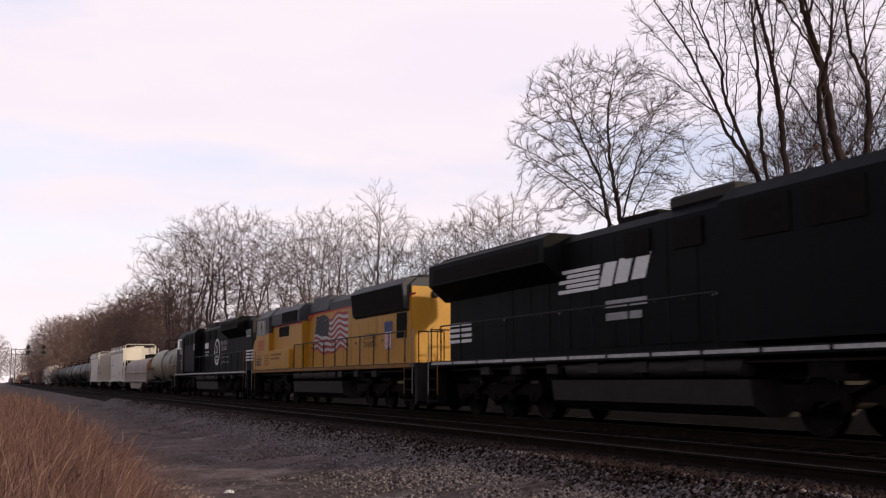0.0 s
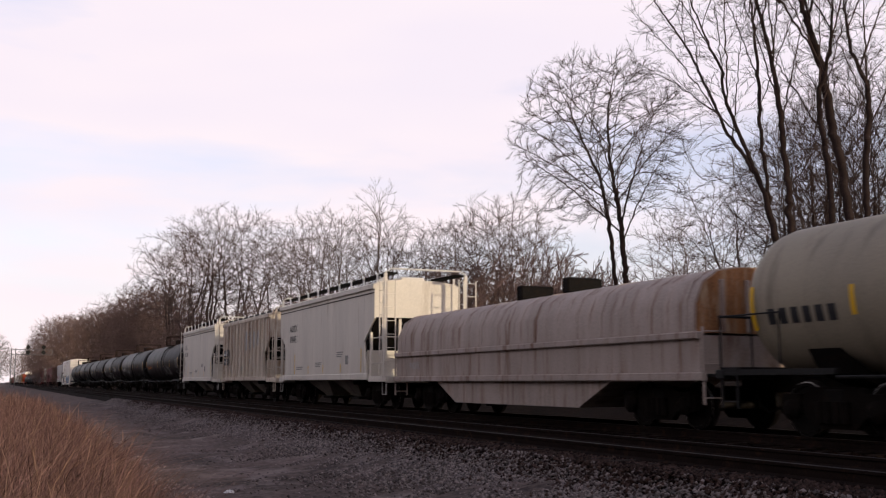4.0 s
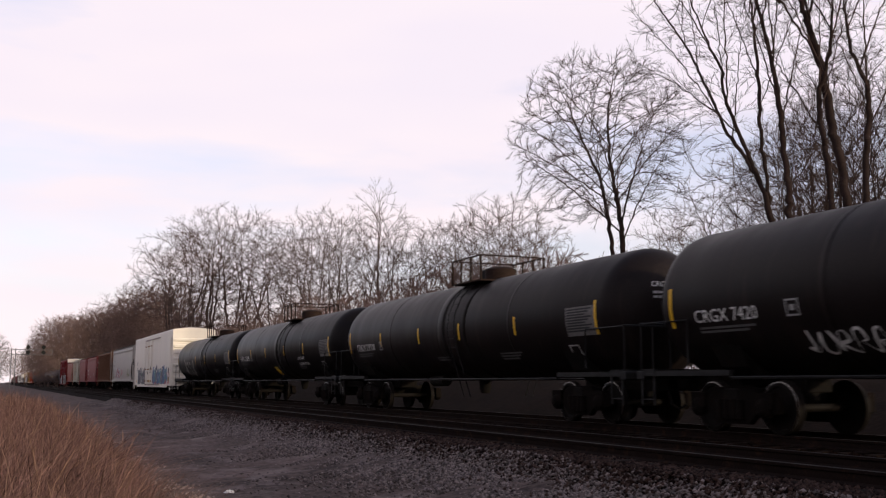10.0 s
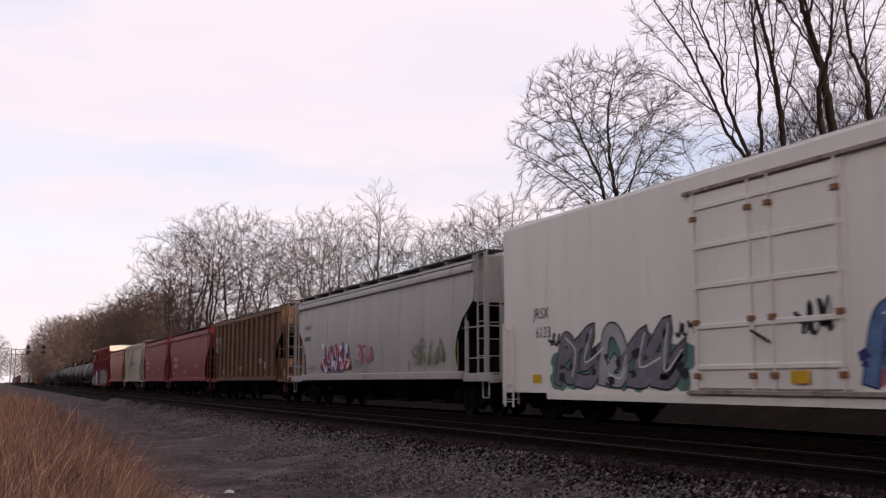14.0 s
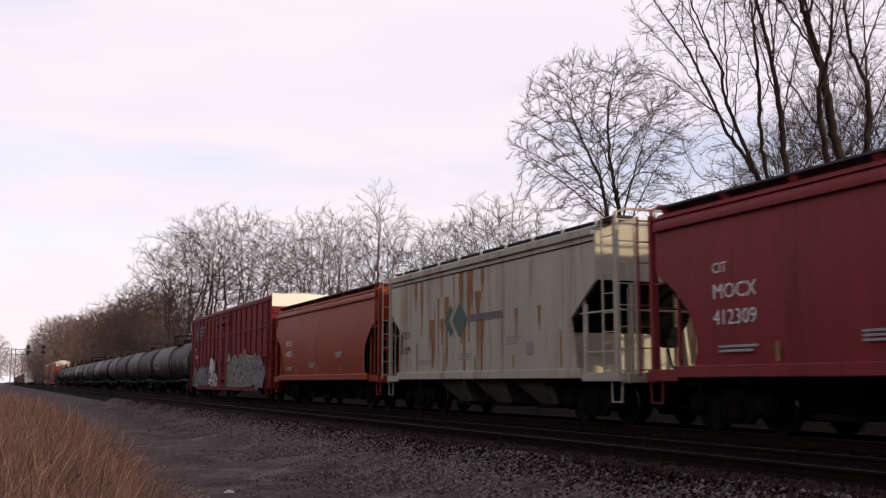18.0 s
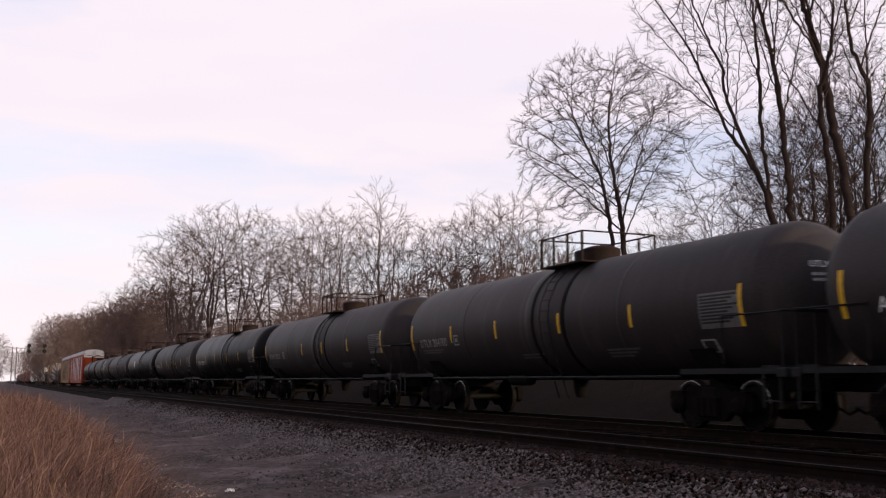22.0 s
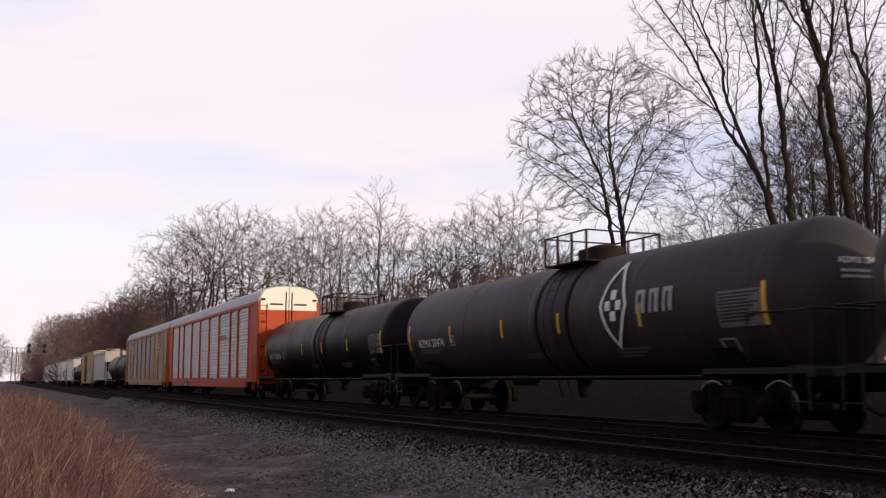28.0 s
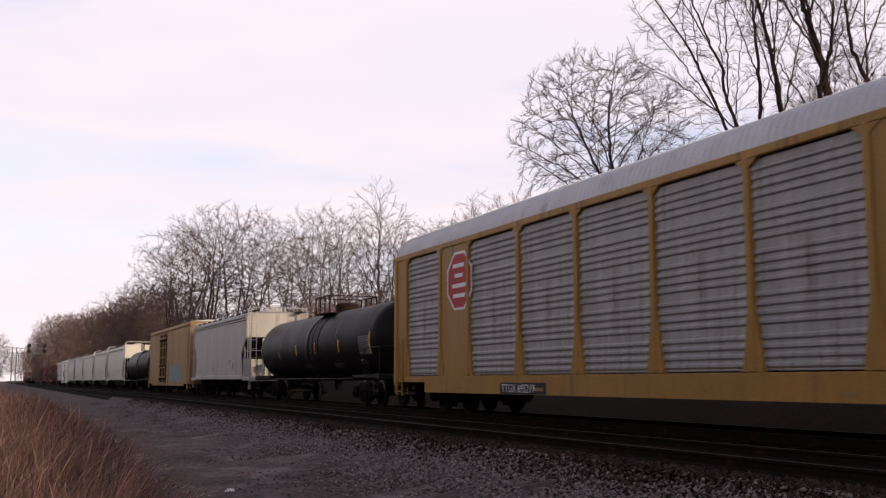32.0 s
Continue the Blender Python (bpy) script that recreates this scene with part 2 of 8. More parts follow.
MAT = {
    "earth": material("bare_earth", (0.078, 0.055, 0.0485), 0.95, var=0.7, scale=0.55, dirt=(0.19, 0.148, 0.135), dirt_amount=0.42, bump=0.9, fine=9, spec=0.1),
    # bed, dark stone, ties and rails: bases lowered to paint shade round the tracks
    "bed": material("shaded_ballast_bed", (0.0062, 0.0034, 0.0026), 0.95, var=0.5, scale=1.5, dirt=(0.018, 0.010, 0.008), dirt_amount=0.4, bump=0.9, fine=18, spec=0.02),
    "stone": material("crushed_stone", (0.136, 0.109, 0.101), 0.9, var=0.4, scale=14, bump=0.4, fine=60, island=0.66, spec=0.2),
    "clod": material("pale_dry_clods", (0.23, 0.175, 0.155), 0.95, var=0.4, scale=9, bump=0.4, fine=40, island=0.5, spec=0.05),
    "stone_dark": material("dirty_shaded_crushed_stone", (0.0092, 0.0050, 0.0040), 0.95, var=0.5, scale=14, bump=0.4, fine=60, island=0.7, spec=0.02),
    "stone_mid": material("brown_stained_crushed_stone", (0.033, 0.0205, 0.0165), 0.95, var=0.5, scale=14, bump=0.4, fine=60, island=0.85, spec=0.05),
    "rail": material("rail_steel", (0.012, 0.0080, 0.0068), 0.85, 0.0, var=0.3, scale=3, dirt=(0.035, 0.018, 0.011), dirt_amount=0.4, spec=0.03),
    "rail_top": material("worn_rail_head", (0.034, 0.029, 0.027), 0.7, 0.4, var=0.2, scale=3, spec=0.08),
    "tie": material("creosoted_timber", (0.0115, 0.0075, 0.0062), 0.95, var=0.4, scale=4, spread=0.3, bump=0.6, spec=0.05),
    "grass": material("dry_grass", (0.122, 0.069, 0.060), 0.95, var=0.75, scale=1.6, bump=0.0, island=0.75, spec=0.05),
    "grass2": material("pale_dry_grass", (0.20, 0.122, 0.092), 0.95, var=0.35, scale=2.0, bump=0.0, island=0.5, spec=0.05),
    # thatch colour carries the shade deep between the tufts
    "thatch": material("shade_dark_thatch", (0.034, 0.017, 0.012), 0.95, var=0.4, scale=3.0, bump=0.9, fine=14, spec=0.05),
    "bark": material("grey_brown_bark", (0.078, 0.056, 0.049), 0.95, var=0.35, scale=2.0, bump=0.8, fine=22, spread=0.2, spec=0.1),
    "bark_pale": material("pale_bark", (0.125, 0.095, 0.082), 0.9, var=0.3, scale=1.5, bump=0.6, fine=22, spread=0.15, spec=0.1),
    "twig": material("bare_twigs", (0.088, 0.060, 0.051), 0.9, var=0.3, scale=0.6, bump=0.0, spread=0.2, spec=0.1),
    "bark_dark": material("dark_rough_bark", (0.026, 0.017, 0.015), 0.95, var=0.35, scale=2.0, bump=0.8, fine=22, spread=0.15, spec=0.08),
    "twig_dark": material("dark_bare_twigs", (0.050, 0.032, 0.027), 0.9, var=0.3, scale=0.6, bump=0.0, spread=0.15, spec=0.08),
    "twig_pale": material("pale_bare_twigs", (0.118, 0.085, 0.074), 0.9, var=0.3, scale=0.6, bump=0.0, spread=0.15, spec=0.1),
    "brush": material("brown_undergrowth", (0.145, 0.096, 0.083), 0.95, var=0.4, scale=0.8, bump=0.0, spread=0.2, spec=0.1),
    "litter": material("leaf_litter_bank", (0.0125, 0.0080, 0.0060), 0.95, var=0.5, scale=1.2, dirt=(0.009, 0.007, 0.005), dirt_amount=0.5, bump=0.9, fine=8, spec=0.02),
    "black": material("black_tank_paint", (0.0068, 0.0056, 0.0058), 0.42, var=0.3, scale=0.9, dirt=(0.016, 0.0118, 0.0106), dirt_amount=0.45, streak=True, bump=0.04, spec=0.07),
    "black2": material("sooty_black_paint", (0.0092, 0.0066, 0.0064), 0.46, var=0.3, scale=0.9, dirt=(0.019, 0.0128, 0.0112), dirt_amount=0.45, streak=True, bump=0.04, spec=0.08),
    "black3": material("dusty_faded_black_paint", (0.030, 0.0245, 0.0245), 0.55, var=0.3, scale=0.9, dirt=(0.048, 0.038, 0.034), dirt_amount=0.45, streak=True, bump=0.04, spec=0.14),
    "grey_tank": material("weathered_grey_tank_paint", (0.060, 0.054, 0.060), 0.5, var=0.25, scale=0.8, dirt=(0.02, 0.017, 0.016), dirt_amount=0.35, streak=True, bump=0.06, spec=0.2),
    "slate": material("faded_blue_lettering", (0.10, 0.115, 0.15), 0.6, var=0.3, scale=3, bump=0.0),
    "cream_tank": material("cream_tank_paint", (0.235, 0.200, 0.148), 0.55, var=0.16, scale=0.6, dirt=(0.14, 0.112, 0.082), dirt_amount=0.42, streak=True, bump=0.06),
    "loco": material("black_locomotive_paint", (0.0048, 0.0046, 0.0050), 0.6, var=0.3, scale=1.2, dirt=(0.009, 0.008, 0.007), dirt_amount=0.35, streak=True, bump=0.05, spec=0.05),
    # lighter copy of the black paint: dust plus painted-in sun glare
    "loco_dust_glare": material("dust_and_glare_black_paint", (0.030, 0.026, 0.024), 0.6, var=0.4, scale=1.5, dirt=(0.014, 0.0125, 0.0115), dirt_amount=0.45, spec=0.12),
    "loco_grey": material("dusty_black_paint", (0.024, 0.0205, 0.0185), 0.7, var=0.35, scale=1.5, dirt=(0.036, 0.029, 0.024), dirt_amount=0.3, spec=0.15),
    "armour": material("armour_yellow_paint", (0.39, 0.188, 0.016), 0.45, var=0.18, scale=0.9, dirt=(0.12, 0.064, 0.022), dirt_amount=0.3, streak=True, bump=0.05),
    "roof_grey": material("harbour_grey_paint", (0.046, 0.045, 0.050), 0.6, var=0.25, scale=1.0, dirt=(0.02, 0.018, 0.017), dirt_amount=0.4, spec=0.2),
    "white": material("white_car_paint", (0.76, 0.70, 0.615), 0.5, var=0.07, scale=0.7, dirt=(0.62, 0.54, 0.44), dirt_amount=0.15, streak=True, bump=0.04),
    "hopper_white": material("dusty_white_hopper_paint", (0.57, 0.52, 0.455), 0.55, var=0.12, scale=0.8, dirt=(0.34, 0.28, 0.22), dirt_amount=0.3, streak=True, bump=0.05),
    # grey-white hopper paint toned down; the side's shade is put into it
    "hopper_grey": material("shade_greyed_hopper_paint", (0.40, 0.365, 0.335), 0.5, var=0.14, scale=0.7, dirt=(0.26, 0.22, 0.19), dirt_amount=0.35, streak=True, bump=0.05),
    "hopper_rust": material("faded_grey_rusting_paint", (0.50, 0.43, 0.355), 0.6, var=0.2, scale=1.0, dirt=(0.25, 0.125, 0.06), dirt_amount=0.50, streak=True, bump=0.1),
    "hopper_stained": material("stained_grey_hopper_paint", (0.37, 0.335, 0.265), 0.6, var=0.15, scale=0.5, dirt=(0.23, 0.12, 0.055), dirt_amount=0.5, streak=True, bump=0.06),
    "coil": material("rusty_pinkish_grey_paint", (0.31, 0.25, 0.22), 0.65, var=0.25, scale=1.0, dirt=(0.13, 0.06, 0.035), dirt_amount=0.5, streak=True, bump=0.1),
    "galv_bright": material("clean_galvanised_steel", (0.60, 0.585, 0.575), 0.55, 0.05, var=0.2, scale=1.2, dirt=(0.33, 0.28, 0.25), dirt_amount=0.35, streak=True, bump=0.08, spec=0.3),
    "hopper_brown": material("rusty_brown_hopper_paint", (0.13, 0.062, 0.036), 0.7, var=0.4, scale=1.0, dirt=(0.25, 0.165, 0.105), dirt_amount=0.4, streak=True, bump=0.1),
    "oxide": material("dark_oxide_red_paint", (0.195, 0.028, 0.030), 0.55, var=0.2, scale=0.9, dirt=(0.11, 0.018, 0.018), dirt_amount=0.3, streak=True, bump=0.03, spec=0.15),
    "orange": material("orange_red_hopper_paint", (0.235, 0.027, 0.0050), 0.45, var=0.14, scale=0.5, dirt=(0.13, 0.019, 0.006), dirt_amount=0.3, bump=0.02, spec=0.14),
    "box_red": material("faded_red_boxcar_paint", (0.155, 0.012, 0.014), 0.6, var=0.25, scale=0.9, dirt=(0.06, 0.012, 0.011), dirt_amount=0.45, streak=True, bump=0.07, spec=0.12),
    "rack_orange": material("orange_autorack_paint", (0.37, 0.049, 0.010), 0.5, var=0.18, scale=1.0, dirt=(0.14, 0.037, 0.018), dirt_amount=0.35, streak=True, bump=0.05),
    "rack_yellow": material("mustard_yellow_autorack_paint", (0.30, 0.155, 0.032), 0.5, var=0.2, scale=1.0, dirt=(0.11, 0.06, 0.025), dirt_amount=0.4, streak=True, bump=0.05, spec=0.3),
    "galv": material("galvanised_steel", (0.30, 0.285, 0.275), 0.55, 0.2, var=0.25, scale=1.4, dirt=(0.15, 0.125, 0.105), dirt_amount=0.45, streak=True, bump=0.08, spec=0.3),
    "galv_roof": material("galvanised_roof_sheet", (0.46, 0.45, 0.46), 0.5, 0.2, var=0.15, scale=1.0, dirt=(0.28, 0.25, 0.24), dirt_amount=0.3, bump=0.06, spec=0.3),
    "box_yellow": material("faded_yellow_boxcar_paint", (0.33, 0.195, 0.075), 0.6, var=0.25, scale=0.9, dirt=(0.14, 0.08, 0.05), dirt_amount=0.5, streak=True, bump=0.07),
    # running-gear grime; also laid on body sheets to paint their shade
    "under": material("grimy_gear_and_shade", (0.0075, 0.0065, 0.006), 0.8, 0.0, var=0.4, scale=3, dirt=(0.014, 0.009, 0.006), dirt_amount=0.45, spec=0.05),
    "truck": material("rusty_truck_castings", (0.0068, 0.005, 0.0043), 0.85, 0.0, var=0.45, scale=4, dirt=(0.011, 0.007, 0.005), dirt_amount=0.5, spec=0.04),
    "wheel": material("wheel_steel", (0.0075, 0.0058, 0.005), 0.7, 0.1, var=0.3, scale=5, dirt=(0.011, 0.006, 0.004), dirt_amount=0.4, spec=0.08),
    "tread": material("polished_wheel_tread", (0.22, 0.21, 0.20), 0.28, 1.0, var=0.1, scale=5),
    "iron": material("black_ironwork", (0.008, 0.0075, 0.0075), 0.6, 0.0, var=0.3, scale=5, spec=0.2),
    "yellow": material("yellow_reflective_tape", (0.62, 0.36, 0.02), 0.4, var=0.1, scale=6, bump=0.0),
    "yellow_dim": material("faded_reflective_tape", (0.24, 0.15, 0.05), 0.5, var=0.25, scale=6, bump=0.0),
    "ink": material("white_lettering", (0.66, 0.65, 0.63), 0.6, var=0.15, scale=8, bump=0.0),
    "ink_dim": material("worn_white_lettering", (0.30, 0.295, 0.29), 0.6, var=0.3, scale=8, bump=0.0),
    "ink_faint": material("faint_grey_print", (0.085, 0.083, 0.082), 0.6, var=0.3, scale=8, bump=0.0),
    "print_grey": material("worn_grey_print", (0.24, 0.225, 0.205), 0.6, var=0.3, scale=8, bump=0.0),
    "panel_grey": material("grey_data_panel", (0.12, 0.112, 0.108), 0.6, var=0.3, scale=8, bump=0.0),
    "ink_black": material("black_lettering", (0.02, 0.02, 0.022), 0.6, var=0.2, scale=8, bump=0.0),
    "ink_red": material("red_lettering", (0.36, 0.024, 0.024), 0.5, var=0.15, scale=8, bump=0.0),
    "ink_orange": material("orange_lettering", (0.62, 0.17, 0.02), 0.5, var=0.15, scale=8, bump=0.0),
    "flag_red": material("sun_faded_red_paint", (0.26, 0.022, 0.026), 0.5, var=0.25, scale=5, bump=0.0),
    "spray_tan": material("tan_grey_spray_paint", (0.15, 0.125, 0.105), 0.6, var=0.35, scale=2, bump=0.0),
    "spray_grey": material("grey_violet_spray_paint", (0.17, 0.155, 0.175), 0.6, var=0.4, scale=2.5, bump=0.0),
    "spray_green": material("sea_green_spray_paint", (0.10, 0.20, 0.155), 0.6, var=0.35, scale=2, bump=0.0),
    "navy": material("navy_paint", (0.03, 0.04, 0.13), 0.5, var=0.2, scale=6, bump=0.0),
    "blue": material("blue_spray_paint", (0.10, 0.17, 0.30), 0.6, var=0.3, scale=4, bump=0.0),
    "teal": material("teal_spray_paint", (0.12, 0.27, 0.30), 0.6, var=0.3, scale=4, bump=0.0),
    "pink": material("pink_red_spray_paint", (0.42, 0.12, 0.15), 0.6, var=0.3, scale=4, bump=0.0),
    "silver": material("silver_spray_paint", (0.40, 0.39, 0.37), 0.5, 0.1, var=0.3, scale=4, bump=0.0),
    "green": material("faded_green_paint", (0.045, 0.085, 0.065), 0.5, var=0.25, scale=4, bump=0.0),
    "olive": material("olive_spray_paint", (0.20, 0.20, 0.12), 0.6, var=0.3, scale=4, bump=0.0),
    "roof_grey2": material("pale_grey_patch_paint", (0.33, 0.325, 0.325), 0.6, var=0.2, scale=2, bump=0.05),
    # darker copy of the body paint: shade beneath the car put into colour
    "chute": material("shaded_hopper_chute_paint", (0.14, 0.118, 0.10), 0.8, var=0.35, scale=1.5, dirt=(0.05, 0.04, 0.032), dirt_amount=0.5, bump=0.1),
    "sill_yellow": material("grimy_sill_yellow", (0.20, 0.085, 0.012), 0.6, var=0.4, scale=3, dirt=(0.05, 0.03, 0.02), dirt_amount=0.4, bump=0.0),
    "rust_rail": material("rusted_ironwork", (0.022, 0.013, 0.010), 0.8, var=0.4, scale=5, bump=0.0, spec=0.1),
    "far_steel": material("weathered_signal_steel", (0.13, 0.12, 0.12), 0.7, var=0.2, scale=1, bump=0.0),
    "rust_run": material("rust_runs", (0.22, 0.10, 0.042), 0.8, var=0.45, scale=2.5, dirt=(0.34, 0.25, 0.17), dirt_amount=0.55, streak=True, bump=0.05),
    "paper": material("crumpled_white_paper", (0.62, 0.60, 0.58), 0.8, var=0.1, scale=12, bump=0.1),
    "rust_stain": material("orange_brown_rust_stain", (0.24, 0.12, 0.055), 0.8, var=0.4, scale=2.0, dirt=(0.36, 0.28, 0.19), dirt_amount=0.4, streak=True, bump=0.05),
}


def glass_material():
    m = bpy.data.materials.new("dark_cab_glass")
    m.use_nodes = True
    b = m.node_tree.nodes["Principled BSDF"]
    b.inputs["Base Color"].default_value = (0.008, 0.009, 0.010, 1)
    b.inputs["Roughness"].default_value = 0.06
    b.inputs["Specular IOR Level"].default_value = 0.2
    return m


MAT["glass"] = glass_material()


# ---- mesh building ----
class Shape:
    """Collects vertices and faces of one mesh."""

    def __init__(self, smooth=False):
        self.v, self.f, self.smooth = [], [], smooth

    def add(self, verts, faces):
        k = len(self.v)
        self.v.extend(verts)
        self.f.extend([tuple(i + k for i in f) for f in faces])
        return self

    def box(self, x0, x1, y0, y1, z0, z1, c=0.0):
        x0, x1, y0, y1, z0, z1 = min(x0, x1), max(x0, x1), min(y0, y1), max(y0, y1), min(z0, z1), max(z0, z1)
        if c <= 0:
            self.add([(x, y, z) for x in (x0, x1) for y in (y0, y1) for z in (z0, z1)],
                     [(0, 1, 3, 2), (4, 6, 7, 5), (0, 4, 5, 1), (2, 3, 7, 6), (0, 2, 6, 4), (1, 5, 7, 3)])
            return self
        c = min(c, (x1 - x0) * 0.45, (y1 - y0) * 0.45, (z1 - z0) * 0.45)
        vs, at = [], {}
        for i, x in enumerate((x0, x1)):
            for j, y in enumerate((y0, y1)):
                for k, z in enumerate((z0, z1)):
                    dx, dy, dz = c * (1 - 2 * i), c * (1 - 2 * j), c * (1 - 2 * k)
                    for a, p in enumerate(((x, y + dy, z + dz), (x + dx, y, z + dz), (x + dx, y + dy, z))):
                        at[i, j, k, a] = len(vs)
                        vs.append(p)
        fs = []
        for s in (0, 1):
            q = [(s, 0, 0), (s, 1, 0), (s, 1, 1), (s, 0, 1)]
            fs.append([at[(*p, 0)] for p in (q if s else q[::-1])])
            q = [(0, s, 0), (0, s, 1), (1, s, 1), (1, s, 0)]
            fs.append([at[(*p, 1)] for p in (q if s else q[::-1])])
            q = [(0, 0, s), (1, 0, s), (1, 1, s), (0, 1, s)]
            fs.append([at[(*p, 2)] for p in (q if s else q[::-1])])
        for a in (0, 1):
            for b in (0, 1):
                fs.append([at[0, a, b, 1], at[1, a, b, 1], at[1, a, b, 2], at[0, a, b, 2]])
                fs.append([at[a, 0, b, 0], at[a, 1, b, 0], at[a, 1, b, 2], at[a, 0, b, 2]])
                fs.append([at[a, b, 0, 0], at[a, b, 1, 0], at[a, b, 1, 1], at[a, b, 0, 1]])
        for i in (0, 1):
            for j in (0, 1):
                for k in (0, 1):
                    fs.append([at[i, j, k, a] for a in (0, 1, 2)])
        return self.add(vs, fs)

    def tube(self, pts, r, n=6):
        pts = [Vector(p) for p in pts]
        vs, fs = [], []
        for i, p in enumerate(pts):
            d = (pts[min(i + 1, len(pts) - 1)] - pts[max(i - 1, 0)]).normalized()
            u = d.cross(Vector((0.31, 0.17, 0.93)) if abs(d.z) < 0.9 else Vector((1, 0.1, 0))).normalized()
            w = d.cross(u)
            for k in range(n):
                a = 2 * math.pi * k / n
                vs.append(tuple(p + r * (math.cos(a) * u + math.sin(a) * w)))
        for i in range(len(pts) - 1):
            for k in range(n):
                a, b = i * n + k, i * n + (k + 1) % n
                fs.append((a, b, b + n, a + n))
        fs.append(tuple(range(n))[::-1])
        fs.append(tuple(range(len(vs) - n, len(vs))))
        return self.add(vs, fs)

    def lathe_y(self, prof, x=0.0, z=0.0, n=32):
        """Turned round an axis along y: prof holds (y, radius)."""
        vs, fs = [], []
        for y, r in prof:
            for k in range(n):
                a = 2 * math.pi * k / n
                vs.append((x + r * math.cos(a), y, z + r * math.sin(a)))
        for i in range(len(prof) - 1):
            for k in range(n):
                a, b = i * n + k, i * n + (k + 1) % n
                fs.append((a, b, b + n, a + n))
        fs.append(tuple(range(n))[::-1])
        fs.append(tuple(range(len(vs) - n, len(vs))))
        return self.add(vs, fs)

    def lathe_x(self, prof, y=0.0, z=0.0, n=20):
        vs, fs = [], []
        for x, r in prof:
            for k in range(n):
                a = 2 * math.pi * k / n
                vs.append((x, y + r * math.cos(a), z + r * math.sin(a)))
        for i in range(len(prof) - 1):
            for k in range(n):
                a, b = i * n + k, i * n + (k + 1) % n
                fs.append((a, b, b + n, a + n))
        fs.append(tuple(range(n))[::-1])
        fs.append(tuple(range(len(vs) - n, len(vs))))
        return self.add(vs, fs)

    def lathe_z(self, prof, x=0.0, y=0.0, n=16):
        vs, fs = [], []
        for z, r in prof:
            for k in range(n):
                a = 2 * math.pi * k / n
                vs.append((x + r * math.cos(a), y + r * math.sin(a), z))
        for i in range(len(prof) - 1):
            for k in range(n):
                a, b = i * n + k, i * n + (k + 1) % n
                fs.append((a, b, b + n, a + n))
        fs.append(tuple(range(n))[::-1])
        fs.append(tuple(range(len(vs) - n, len(vs))))
        return self.add(vs, fs)

    def along_y(self, prof, y0, y1):
        """A profile of (x, z) drawn out along y."""
        n = len(prof)
        return self.add([(x, y0, z) for x, z in prof] + [(x, y1, z) for x, z in prof],
                        [tuple(range(n))[::-1], tuple(range(n, 2 * n))] + [(i, (i + 1) % n, n + (i + 1) % n, n + i) for i in range(n)])

    def along_x(self, prof, x0, x1):
        """A profile of (y, z) drawn out along x."""
        n = len(prof)
        return self.add([(x0, y, z) for y, z in prof] + [(x1, y, z) for y, z in prof],
                        [tuple(range(n)), tuple(range(n, 2 * n))[::-1]] + [((i + 1) % n, i, n + i, n + (i + 1) % n) for i in range(n)])

    def mesh(self, name, mat):
        me = bpy.data.meshes.new(name)
        me.from_pydata(self.v, [], self.f)
        me.materials.append(mat)
        me.update()
        if self.smooth:
            me.polygons.foreach_set("use_smooth", [True] * len(me.polygons))
            me.set_sharp_from_angle(angle=radians(38))
        return me


def part(name, shape, mat, parent=None, label="", at=None):
    """One mesh object under a thing or a part."""
    me = shape if isinstance(shape, bpy.types.Mesh) else shape.mesh(name, MAT[mat])
    ob = new(name, me)
    ob.parent = parent
    if at is not None:
        ob.matrix_local = at
    if label:
        ob["label"] = label
    return ob


def thing(name, label, category, group="", kind=""):
    return tagged(new(name), label, category, group, kind)


def solid(name, shape, mat, label, category="", group="", kind=""):
    """A thing or a piece of the setting made of one mesh."""
    return tagged(new(name, shape.mesh(name, MAT[mat])), label, category, group, kind)


def mesh_np(name, verts, quads, mat):
    """A mesh straight from arrays of vertices and quads."""
    me = bpy.data.meshes.new(name)
    me.vertices.add(len(verts))
    me.vertices.foreach_set("co", np.asarray(verts, dtype=np.float32).ravel())
    k = quads.shape[1]
    me.loops.add(quads.size)
    me.loops.foreach_set("vertex_index", quads.astype(np.int32).ravel())
    me.polygons.add(len(quads))
    me.polygons.foreach_set("loop_start", np.arange(0, quads.size, k, dtype=np.int32))
    me.update(calc_edges=True)
    me.materials.append(MAT[mat])
    return me


# ---- ground and track ----
def ground_z(x):
    return float(np.interp(x, [-400, -6, -0.5, 2.2, 5.2, 7.2, 7.6, 14.9, 16.2, 17.5, 21, 25, 400],
                           [-0.6, -0.5, -0.55, -0.78, -0.74, -0.40, -0.22, -0.22, -0.75, -0.4, 0.8, 1.2, 1.2]))


def build_ground():
    xs = [-2500, -400, -60, -20, -6, -2, -0.5, 0.8, 2.2, 3.2, 4.2, 5.2, 5.9, 6.6, 7.2]
    ys = [-2500, -300, -60, -10] + [0.5 * i for i in range(0, 80)] + [40 + 4 * i for i in range(1, 40)] + [240, 400, 800, 2500]
    rng = random.Random(4)

    def sheet(xs):
        s = Shape(smooth=True)
        for y in ys:
            for x in xs:
                w = 0.05 if (2.2 <= x <= 6.9 and 0 <= y < 200) else 0.0
                s.v.append((x, y, ground_z(max(-400, min(400, x))) + rng.uniform(-w, w) + 0.06 * noise.noise((x * 0.5, y * 0.3, 0)) * (w > 0)))
        n = len(xs)
        for j in range(len(ys) - 1):
            for i in range(n - 1):
                s.f.append((j * n + i, j * n + i + 1, (j + 1) * n + i + 1, (j + 1) * n + i))
        return s
